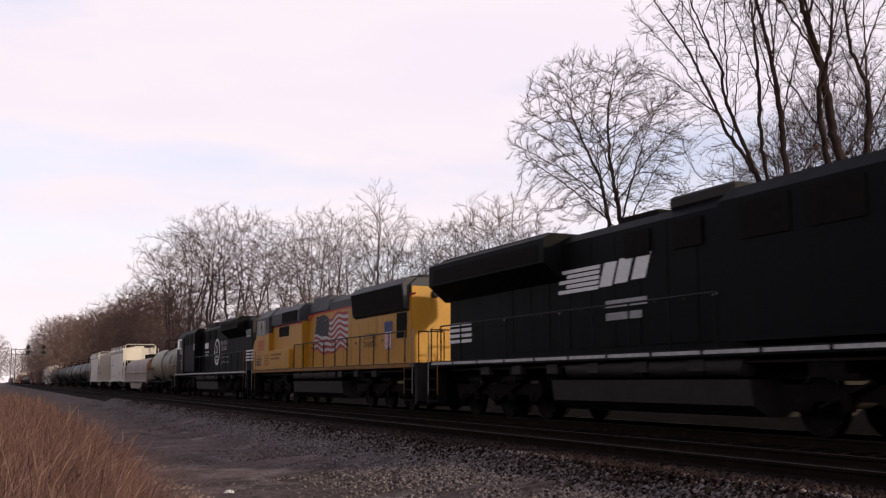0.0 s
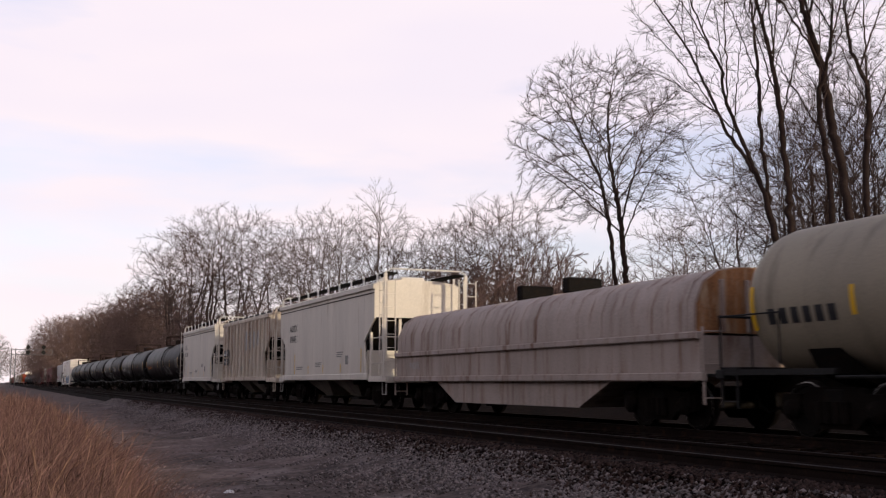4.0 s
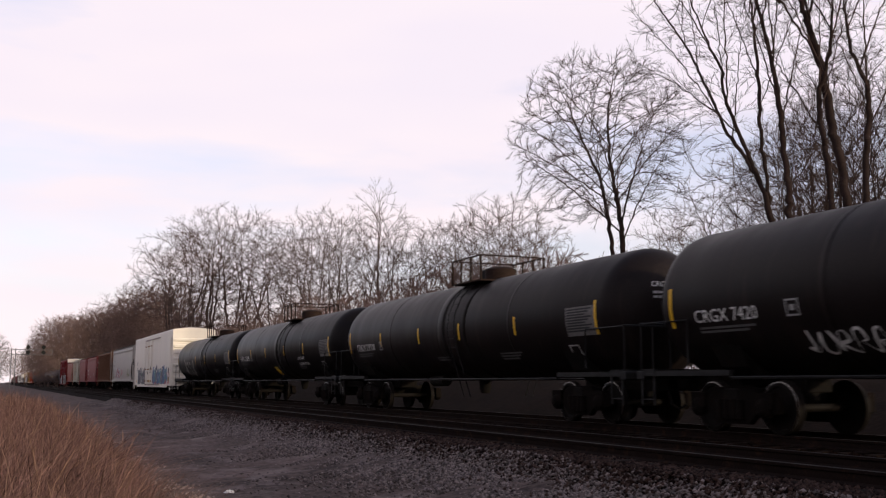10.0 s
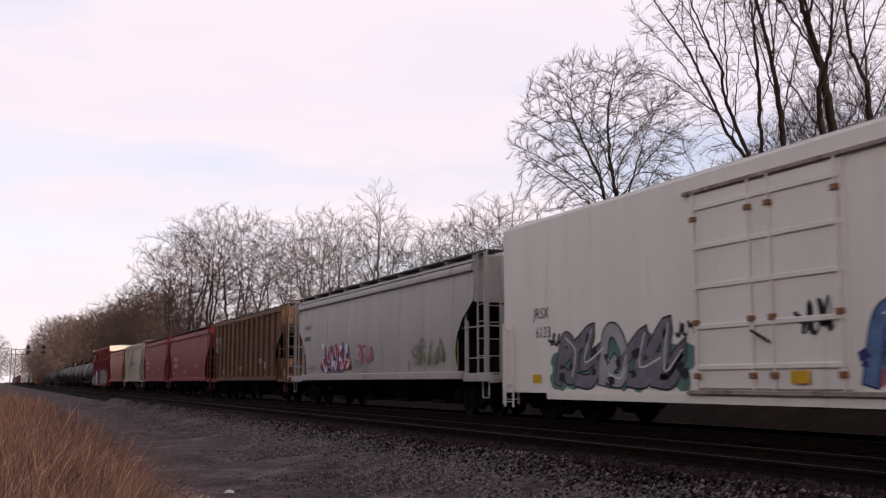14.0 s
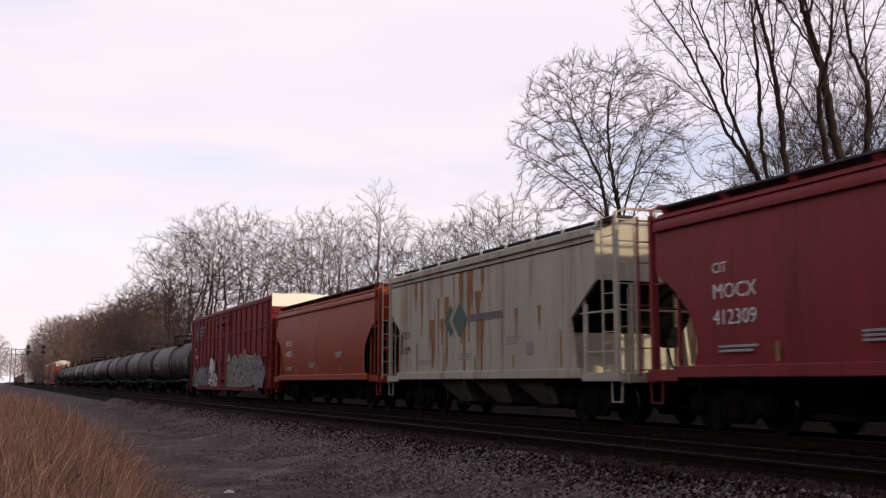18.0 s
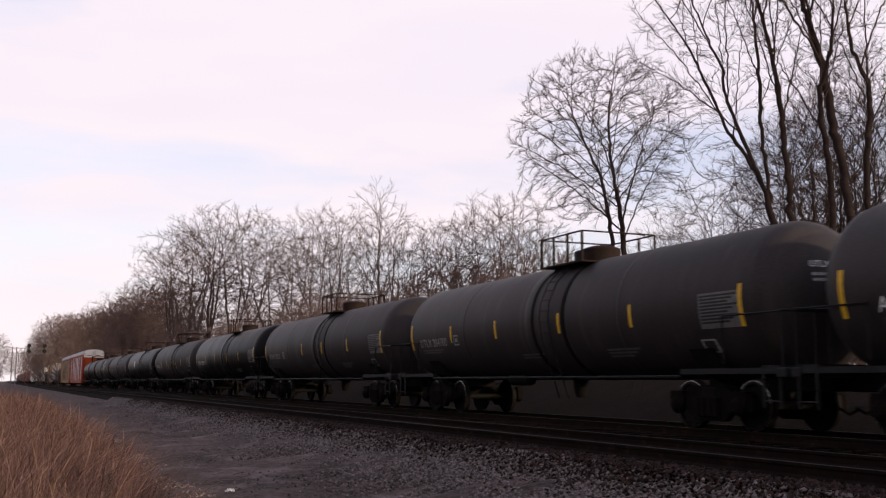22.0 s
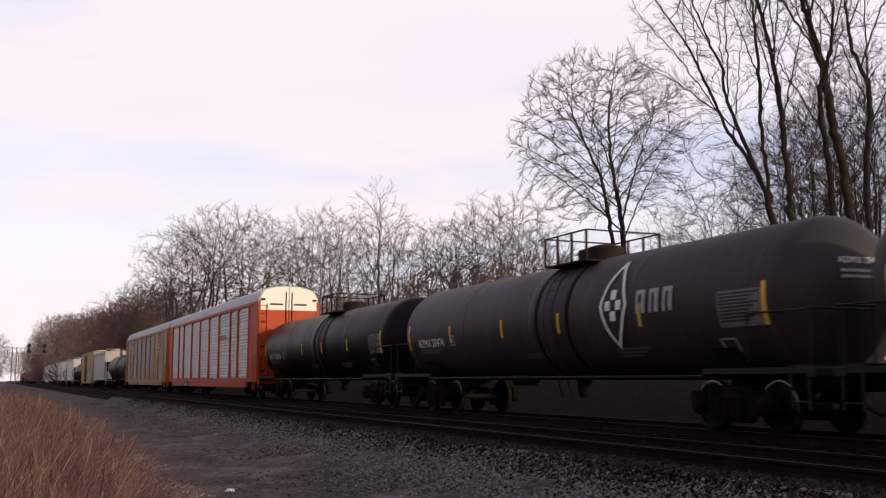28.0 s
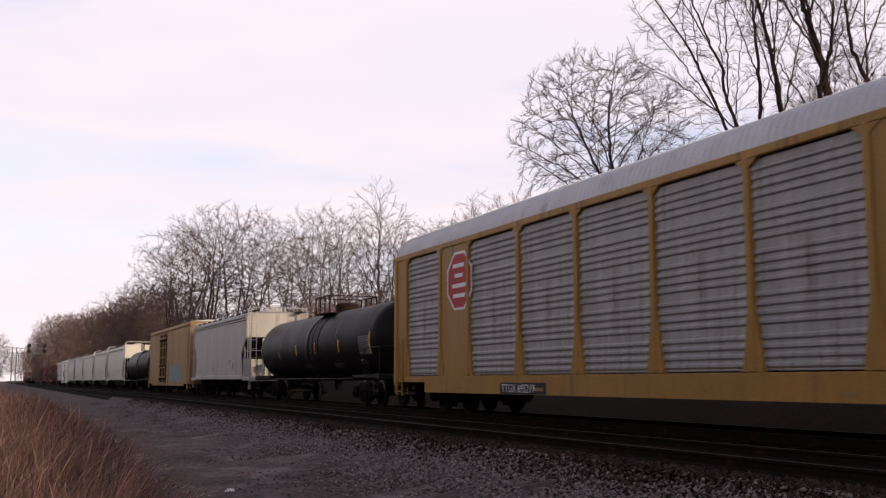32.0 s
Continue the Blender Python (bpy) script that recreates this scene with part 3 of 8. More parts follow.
    full = sheet(xs + [7.6, 10, 14.9, 15.8, 16.2, 17.5, 21, 25, 60, 400, 2500])
    solid("ground", full, "earth", "bare earth strip with dead grass beside the line", "ground", kind="structure")
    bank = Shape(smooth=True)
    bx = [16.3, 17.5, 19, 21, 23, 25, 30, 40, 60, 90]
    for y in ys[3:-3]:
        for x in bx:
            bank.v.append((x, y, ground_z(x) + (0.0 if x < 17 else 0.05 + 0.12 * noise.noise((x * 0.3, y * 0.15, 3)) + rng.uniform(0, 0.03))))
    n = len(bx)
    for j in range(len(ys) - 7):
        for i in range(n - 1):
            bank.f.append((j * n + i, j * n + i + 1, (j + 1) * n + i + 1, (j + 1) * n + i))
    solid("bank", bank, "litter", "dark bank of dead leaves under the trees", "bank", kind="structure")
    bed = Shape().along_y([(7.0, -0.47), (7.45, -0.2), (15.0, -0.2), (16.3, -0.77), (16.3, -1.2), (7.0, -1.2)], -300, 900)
    solid("track_bed", bed, "bed", "dark ballast bed under two tracks, shade put into its colour", "track bed", kind="structure")


def rail_profile(cx):
    return [(cx - 0.07, -0.17), (cx + 0.07, -0.17), (cx + 0.07, -0.155), (cx + 0.012, -0.13), (cx + 0.012, -0.045), (cx + 0.036, -0.035),
            (cx + 0.036, -0.004), (cx - 0.036, -0.004), (cx - 0.036, -0.035), (cx - 0.012, -0.045), (cx - 0.012, -0.13), (cx - 0.07, -0.155)]


def build_track(cx, name):
    t = tagged(new(name), "standard-gauge track on dark timber ties", "track", kind="structure")
    for s in (-1, 1):
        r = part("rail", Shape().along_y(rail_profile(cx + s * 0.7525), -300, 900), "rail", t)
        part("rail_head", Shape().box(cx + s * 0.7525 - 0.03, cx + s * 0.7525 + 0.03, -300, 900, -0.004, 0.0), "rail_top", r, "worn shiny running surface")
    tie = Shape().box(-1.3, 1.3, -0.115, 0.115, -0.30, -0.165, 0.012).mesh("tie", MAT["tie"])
    plate = Shape()
    for s in (-1, 1):
        plate.box(s * 0.7525 - 0.14, s * 0.7525 + 0.14, -0.1, 0.1, -0.165, -0.15)
    rng = random.Random(int(cx * 10))
    for i in range(110):
        part("tie", tie, "tie", t, at=pose(cx + rng.uniform(-0.03, 0.03), 3.0 + 0.53 * i + rng.uniform(-0.02, 0.02), rng.uniform(-0.012, 0.006), 0, 0, rng.uniform(-1, 1)))
    rest = Shape()
    for i in range(500):
        y = 3.0 + 0.53 * (110 + i)
        rest.box(cx - 1.3, cx + 1.3, y - 0.115, y + 0.115, -0.30, -0.165)
    for i in range(60):
        y = 3.0 - 0.53 * (i + 1)
        rest.box(cx - 1.3, cx + 1.3, y - 0.115, y + 0.115, -0.30, -0.165)
    tagged(part("ties", rest, "tie", t), kind="stuff")


def scatter_stones(name, label, mat, n, pick, size, seed):
    """Loose angular stones, each a skewed octahedron-like lump, in one mesh."""
    r = np.random.RandomState(seed)
    base = np.array([(1, 0, 0), (0, 1, 0), (-1, 0, 0), (0, -1, 0), (0, 0, 0.8), (0, 0, -0.5)], dtype=float)
    faces = np.array([(0, 1, 4), (1, 2, 4), (2, 3, 4), (3, 0, 4), (1, 0, 5), (2, 1, 5), (3, 2, 5), (0, 3, 5)])
    p = pick(r, n)
    s = size * r.uniform(0.5, 1.4, (n, 1, 1)) * r.uniform(0.7, 1.3, (n, 1, 3))
    a = r.uniform(0, 6.28, n)
    v = base[None] * s + r.uniform(-0.25, 0.25, (n, 6, 3)) * size
    c, d = np.cos(a)[:, None], np.sin(a)[:, None]
    tilt = r.uniform(-0.6, 0.6, n)[:, None]
    x = v[:, :, 0] * c - v[:, :, 1] * d
    y = v[:, :, 0] * d + v[:, :, 1] * c
    z = v[:, :, 2] + x * tilt
    v = np.stack([x, y, z], axis=2) + p[:, None, :]
    f = faces[None] + (np.arange(n) * 6)[:, None, None]
    ob = new(name, mesh_np(name, v.reshape(-1, 3), f.reshape(-1, 3), mat))
    return tagged(ob, label, "gravel", kind="stuff")


def build_gravel():
    gx = np.array([2.2, 5.2, 7.0, 7.45, 15.0])
    gz = np.array([-0.78, -0.74, -0.43, -0.195, -0.195])

    def shoulder(r, n):
        y = 4 + 70 * r.uniform(0, 1, n) ** 1.7
        wide = np.interp(y, [5, 16, 30, 60], [2.6, 2.2, 1.6, 1.2])
        x = 7.35 - wide * np.abs(r.normal(0, 0.5, n)) + 0.12 * np.sin(y) + r.uniform(-0.25, 0.25, n)
        x = np.clip(x, 2.6, 7.55)
        return np.stack([x, y, np.interp(x, gx, gz) + 0.01], axis=1)

    def fringe(r, n):
        y = 4 + 60 * r.uniform(0, 1, n) ** 1.7
        x = 7.62 + 0.45 * r.normal(0, 1, n) + 0.15 * np.sin(y * 0.9)
        x = np.clip(x, 6.2, 9.2)
        return np.stack([x, y, np.interp(x, gx, gz) + 0.012], axis=1)

    def bed(r, n):
        y = 4 + 60 * r.uniform(0, 1, n) ** 1.6
        x = r.uniform(7.2, 15.0, n)
        return np.stack([x, y, np.interp(x, gx, gz) + 0.0], axis=1)

    def road(r, n):
        y = 5 + 40 * r.uniform(0, 1, n) ** 1.6
        x = r.uniform(1.5, 6.0, n)
        return np.stack([x, y, np.interp(x, gx, gz) + 0.0], axis=1)
    def clods(r, n):
        k = r.randint(0, 60, n)
        cy = 7.5 + 30 * r.uniform(0, 1, 60) ** 1.6
        cx = np.interp(cy, [4, 7, 12, 20, 40], [1.2, 1.6, 2.15, 2.6, 2.8]) + r.uniform(-0.1, 0.5, 60)
        x = cx[k] + 0.13 * r.normal(0, 1, n)
        y = cy[k] + 0.45 * r.normal(0, 1, n)
        return np.stack([x, y, np.interp(x, gx, gz) + 0.005], axis=1)
    scatter_stones("dry_clods", "pale dry clods and straw along the grass edge", "clod", 2600, clods, 0.022, 12)
    scatter_stones("gravel", "light grey crushed stone on the ballast shoulder", "stone", 60000, shoulder, 0.028, 1)
    scatter_stones("gravel", "dirty crushed stone between the ties, coloured darker for shade", "stone_dark", 30000, bed, 0.035, 2)
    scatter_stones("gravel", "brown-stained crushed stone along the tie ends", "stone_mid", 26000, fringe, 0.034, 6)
    scatter_stones("gravel", "scattered small stones on bare earth", "stone", 3500, road, 0.018, 3)


# ---- trees and grass ----
def tubes(segs, name, mat, sides):
    """Tapered tubes for an array of rows (x0, y0, z0, x1, y1, z1, r0, r1)."""
    s = np.asarray(segs, dtype=float)
    p0, p1, r0, r1 = s[:, 0:3], s[:, 3:6], s[:, 6], s[:, 7]
    d = p1 - p0
    d /= np.maximum(np.linalg.norm(d, axis=1, keepdims=True), 1e-6)
    up = np.where(np.abs(d[:, 2:3]) < 0.9, np.array([[0.0, 0.0, 1.0]]), np.array([[1.0, 0.0, 0.0]]))
    u = np.cross(d, up)
    u /= np.linalg.norm(u, axis=1, keepdims=True)
    w = np.cross(d, u)
    rings = []
    for p, r in ((p0, r0), (p1, r1)):
        for k in range(sides):
            a = 2 * math.pi * k / sides
            rings.append(p + r[:, None] * (math.cos(a) * u + math.sin(a) * w))
    v = np.stack(rings, axis=1)
    q = np.array([(k, (k + 1) % sides, sides + (k + 1) % sides, sides + k) for k in range(sides)])
    f = q[None] + (np.arange(len(s)) * 2 * sides)[:, None, None]
    return mesh_np(name, v.reshape(-1, 3), f.reshape(-1, 4), mat)


class Crown:
    """A bare tree: given stems, from which limbs, branches and twigs reach out until they fill the clouds of its crown."""

    def __init__(self, seed, clouds, points, step, tip, kill=2.0, reach=14.0, up=0.06, wander=0.16):
        self.r = np.random.RandomState(seed)
        self.step, self.tip, self.kill, self.far, self.up, self.wander = step, tip, kill * step, reach * step, up, wander
        share = sum(c[6] for c in clouds)
        goals = []
        for cx, cy, cz, rx, ry, rz, s in clouds:
            n = int(points * s / share)
            d = self.r.normal(0, 1, (n, 3))
            d /= np.linalg.norm(d, axis=1, keepdims=True)
            d *= self.r.uniform(0, 1, (n, 1)) ** 0.27
            goals.append(d * np.array([rx, ry, rz]) + np.array([cx, cy, cz]))
        self.goals = np.concatenate(goals)
        self.p, self.up_of, self.kids = [], [], []

    def node(self, p, parent):
        self.p.append(np.asarray(p, dtype=float))
        self.up_of.append(parent)
        self.kids.append(0)
        if parent >= 0:
            self.kids[parent] += 1
        return len(self.p) - 1

    def stem(self, pts, wobble=0.03):
        """A limb through a few points; it springs from the nearest wood if that is close to its foot."""
        last = -1
        if self.p:
            d = np.linalg.norm(np.array(self.p) - np.array(pts[0]), axis=1)
            if d.min() < 1.2:
                last = int(d.argmin())
        if last < 0:
            last = self.node(pts[0], -1)
        for a, b in zip(pts[:-1], pts[1:]):
            a, b = np.array(a, float), np.array(b, float)
            m = max(1, int(np.linalg.norm(b - a) / self.step))
            for k in range(1, m + 1):
                last = self.node(a + (b - a) * k / m + self.r.normal(0, wobble, 3), last)

    def limbs(self, spine, n, low, cloud, lift=0.10, size=0.95, turn=0.0):
        """Limbs that leave a spine at sharp angles and arch out to the skin of a cloud, the lower ones flatter."""
        c, e = np.array(cloud[0:3]), np.array(cloud[3:6])
        q = np.array(spine, float)
        at = np.concatenate([[0], np.cumsum(np.linalg.norm(np.diff(q, axis=0), axis=1))])
        for k in range(n):
            f = low + (1.0 - low) * (k + 0.5) / n
            base = np.array([np.interp(f * at[-1], at, q[:, i]) for i in range(3)])
            az = turn + 2.4 * k + self.r.uniform(-0.4, 0.4)
            el = radians(-22 + 100 * (f - low) / (1 - low) + self.r.uniform(-9, 9))
            goal = c + size * self.r.uniform(0.8, 1.0) * e * np.array([math.cos(el) * math.cos(az), math.cos(el) * math.sin(az), math.sin(el)])
            way = goal - base
            far = np.linalg.norm(way)
            ctrl = base + 0.5 * way + np.array([0, 0, lift * far])
            m = max(3, int(far / 1.2))
            pts = [tuple((1 - u) ** 2 * base + 2 * u * (1 - u) * ctrl + u * u * goal) for u in [i / m for i in range(m + 1)]]
            self.stem(pts, self.step * 0.11)

    def fill(self, rounds=90):
        goals, r = self.goals, self.r
        near = np.full(len(goals), 1e9)
        which = np.zeros(len(goals), dtype=int)
        fresh = list(range(len(self.p)))
        for _ in range(rounds):
            if not len(goals) or not fresh:
                break
            q = np.array([self.p[i] for i in fresh])
            d = np.linalg.norm(goals[:, None, :] - q[None], axis=2)
            j = d.argmin(axis=1)
            dj = d[np.arange(len(goals)), j]
            closer = dj < near
            near = np.where(closer, dj, near)
            which = np.where(closer, np.array(fresh)[j], which)
            keep = near > self.kill
            goals, near, which = goals[keep], near[keep], which[keep]
            fresh = []
            pull = near < self.far
            if not pull.any():
                break
            for i in np.unique(which[pull]):
                if self.kids[i] > 2:
                    continue
                sel = pull & (which == i)
                v = goals[sel] - self.p[i]
                v /= np.linalg.norm(v, axis=1, keepdims=True)
                v = v.mean(axis=0) + r.normal(0, self.wander, 3) + np.array([0, 0, self.up])
                if self.up_of[i] >= 0:
                    old = self.p[i] - self.p[self.up_of[i]]
                    v = v + 1.25 * old / max(1e-6, np.linalg.norm(old))
                fresh.append(self.node(self.p[i] + self.step * v / max(1e-6, np.linalg.norm(v)), int(i)))
        return self

    def tree(self, girth, label, bark, twig, group="", name="tree", twigs=2, long=0.7, thick=0.05):
        r, n = self.r, len(self.p)
        p, par = np.array(self.p), np.array(self.up_of)
        load = np.zeros(n)
        for i in range(n - 1, -1, -1):
            if self.kids[i] == 0:
                load[i] += 1
            if par[i] >= 0:
                load[par[i]] += load[i]
        e = math.log(girth / self.tip) / math.log(max(2.0, load.max()))
        rad = self.tip * load ** e
        on = par >= 0
        way = (p[on] - p[par[on]]) / self.step
        lap = 0.5 * rad[on][:, None]
        seg = np.concatenate([p[par[on]] - way * lap, p[on] + way * lap, np.minimum(rad[par[on]], rad[on] * 1.3)[:, None], rad[on][:, None]], axis=1)
        wood = seg[seg[:, 7] > thick]
        fine = [seg[seg[:, 7] <= thick]]
        tips = np.nonzero(on & (load <= 4))[0]
        for _ in range(twigs):
            base = p[tips]
            d = base - p[par[tips]]
            d /= np.maximum(1e-6, np.linalg.norm(d, axis=1, keepdims=True))
            d = d + r.normal(0, 0.27, d.shape) + np.array([0, 0, 0.14])
            d /= np.linalg.norm(d, axis=1, keepdims=True)
            size = long * r.uniform(0.4, 1.0, (len(tips), 1))
            mid = base + d * size * 0.5
            d2 = d + r.normal(0, 0.15, d.shape) + np.array([0, 0, 0.12])
            end = mid + d2 * size * 0.5
            w = np.full((len(tips), 1), self.tip)
            fine.append(np.concatenate([base, mid, w, w * 0.85], axis=1))
            fine.append(np.concatenate([mid, end, w * 0.85, w * 0.6], axis=1))
            fork = r.uniform(0, 1, len(tips)) < 0.55
            d3 = d + r.normal(0, 0.36, d.shape)
            fine.append(np.concatenate([mid, mid + d3 * size * 0.45, w * 0.8, w * 0.55], axis=1)[fork])
        t = thing(name, label, "tree" if name == "tree" else "shrub", group)
        if len(wood):
            part("trunk", tubes(wood, "trunk", bark, 6), bark, t)
        part("crown", tubes(np.concatenate(fine), "crown", twig, 3), twig, t, "fine bare branches and twigs")
        return t


def shrub(seed, h, stems, label, group=""):
    g = Crown(seed, [(0, 0, h * 0.52, h * 0.6, h * 0.6, h * 0.5, 1)], 480, 0.32, 0.018, up=0.12, wander=0.22)
    for k in range(stems):
        x, y = g.r.normal(0, 0.22 * h, 2)
        g.stem([(x, y, -0.3), (x * 1.3, y * 1.3, h * 0.3)], 0.06)
    return g.fill().tree(0.05, label, "bark", "brush", group, "shrub", 2, 0.7, 0.06)


def spot(px, dist):
    """Ground point on the bearing of a place across the view, at that distance."""
    b = radians(YAW) + math.atan((px - 784) / 1815)
    x, y = dist * math.sin(b), dist * math.cos(b)
    return x, y


def put(t, px, dist, size=1.0, turn=None, first=False):
    x, y = spot(px, dist)
    if turn is None:
        turn = -math.degrees(math.atan2(x, y))
    m = pose(x, y, ground_z(x), 0, 0, turn)
    if first:
        t.matrix_world = m
        t.scale = (size, size, size)
        return t
    c = copy_thing(t, m)
    c.scale = (size, size, size)
    return c


def build_trees():
    W = "bare winter trees along the line"
    top = (-0.9, 0, 14.1, 5.4, 5.3, 5.3, 1.0)
    g = Crown(11, [top, (-0.6, 0, 11.0, 5.4, 5.0, 2.2, 0.10)], 3000, 0.28, 0.0088, reach=12, up=0.10, wander=0.04)
    left = [(0.25, 0, -0.5), (-0.1, 0.1, 5.0), (-0.45, 0.0, 9.2), (-0.92, 0.2, 11.8), (-1.9, 0.3, 14.0), (-2.7, 0.3, 16.2), (-3.2, 0.3, 17.4)]
    right = [(0.6, 0.4, -0.5), (0.45, 0.3, 6.0), (0.2, 0.1, 9.3), (-0.35, -0.2, 13.0), (-0.40, -0.2, 15.5), (-0.1, -0.2, 17.2), (0.1, 0, 18.8)]
    g.stem(left)
    g.stem(right)
    g.limbs(left, 14, 0.50, top, turn=2.2)
    g.limbs(right, 24, 0.42, top, turn=0.3)
    put(g.fill().tree(0.22, "broad bare elm-like tree with a rounded crown", "bark_dark", "twig_dark", twigs=3, long=0.62), 1098, 60, first=True)
    fan, over = (-2.9, 0, 16.2, 3.2, 2.8, 6.0, 1.0), (-0.6, 0, 18.0, 2.6, 2.5, 5.2, 0.4)
    g = Crown(21, [fan, (-2.6, 0.5, 11.5, 2.6, 2.4, 2.2, 0.22), over], 1550, 0.28, 0.0075, reach=10, up=0.10, wander=0.05)
    a1 = [(-0.35, 0, 7.7), (-0.9, 0.3, 8.9), (-1.97, 0.4, 10.8), (-3.08, 0.6, 13.8), (-4.1, 0.7, 15.8), (-5.2, 0.8, 17.6)]
    a2 = [(-0.35, 0, 7.7), (-1.25, -0.3, 10.1), (-1.79, -0.5, 11.6), (-1.95, -0.6, 13.0), (-2.9, -0.8, 15.6), (-3.7, -0.9, 18.0)]
    a3 = [(-0.2, 0, 7.2), (-0.49, -0.4, 10.7), (-0.46, -0.5, 13.4), (-0.63, -0.5, 16.4), (-0.9, -0.5, 18.5)]
    g.stem([(0.3, 0, -0.5), (0.1, 0, 5.0), (-0.35, 0, 7.7)])
    for limb in (a1, a2, a3):
        g.stem(limb)
    g.stem([(-0.3, 0, 7.6), (-1.35, -0.2, 8.45), (-2.65, -0.3, 8.33), (-3.5, -0.4, 7.9)])
    g.limbs(a1, 7, 0.2, fan, turn=1.0)
    g.limbs(a2, 7, 0.2, fan, turn=2.5)
    g.limbs(a3, 6, 0.3, over)
    put(g.fill().tree(0.155, "bare tree with several limbs leaning out from one foot", "bark_dark", "twig_dark", twigs=2, long=0.7), 1385, 45, first=True)
    over = (-0.1, 0, 18.6, 2.6, 2.6, 5.2, 1.0)
    g = Crown(22, [over, (1.6, 0.4, 12.5, 2.4, 2.4, 2.6, 0.35)], 600, 0.28, 0.0075, reach=9, up=0.10, wander=0.05)
    spine = [(0.55, 0, -0.5), (0.6, 0, 7.8), (0.40, 0.1, 11.1), (0.20, 0.1, 13.3), (-0.16, 0, 15.4), (-0.6, 0, 17.6), (-0.9, 0, 20.0)]
    g.stem(spine)
    g.stem([(0.6, 0, 8.0), (1.25, 0.3, 8.9), (1.95, 0.5, 10.2), (2.3, 0.6, 11.5)])
    g.limbs(spine, 10, 0.52, over)
    put(g.fill().tree(0.145, "tall bare tree with an upright dark trunk and low fork", "bark_dark", "twig_dark", twigs=2, long=0.7), 1385, 45.6, first=True)
    over = (1.2, 0, 19.6, 3.4, 3.0, 4.6, 1.0)
    g = Crown(23, [over, (2.8, 0, 14.6, 1.8, 1.8, 2.6, 0.2)], 560, 0.28, 0.0075, reach=9, up=0.10, wander=0.05)
    spine = [(3.3, 0, -0.5), (3.2, 0, 5.0), (2.97, 0, 8.4), (2.64, 0, 10.3), (2.33, 0, 12.8), (1.98, 0, 14.4), (1.49, 0, 16.4), (1.0, 0, 17.6), (0.7, 0, 19.5)]
    g.stem(spine)
    g.stem([(2.55, 0, 10.2), (1.95, -0.3, 11.2), (1.58, -0.4, 11.8), (1.15, -0.5, 12.5)])
    g.limbs(spine, 9, 0.62, over)
    put(g.fill().tree(0.19, "tall bare tree with a thick dark leaning trunk", "bark_dark", "twig_dark", twigs=2, long=0.7), 1375, 44.5, first=True)
    over = (4.2, 0, 15.6, 2.3, 2.2, 4.4, 1.0)
    g = Crown(24, [over], 420, 0.28, 0.0075, reach=9, up=0.10, wander=0.06)
    spine = [(3.6, 0, -0.5), (3.66, 0, 8.5), (3.91, 0, 10.8), (3.85, 0, 12.2), (3.3, 0.2, 14.0), (3.2, 0.2, 16.2)]
    g.stem(spine)
    g.stem([(3.85, 0, 12.2), (4.6, -0.2, 13.1), (5.0, -0.3, 14.2)])
    g.limbs(spine, 7, 0.6, over)
    slim = g.fill().tree(0.14, "bare tree with a slim dark forking stem", "bark_dark", "twig_dark", twigs=2, long=0.7)
    put(slim, 1385, 45, first=True)
    put(slim, 1660, 43, 0.95, 130)

    def far_tree(seed, clouds, points, stems, boughs, girth, bark, twig, label, tip=0.0140, twigs=2, wander=0.07, long=1.1):
        g = Crown(seed, clouds, points, 0.55, tip, kill=1.7, reach=9, up=0.10, wander=wander)
        for s in stems:
            g.stem(s, 0.05)
        for k, s in enumerate(stems):
            g.limbs(s, boughs, 0.35, clouds[0], turn=1.7 * k)
        return g.fill().tree(girth, label, bark, twig, W, twigs=twigs, long=long, thick=0.07)
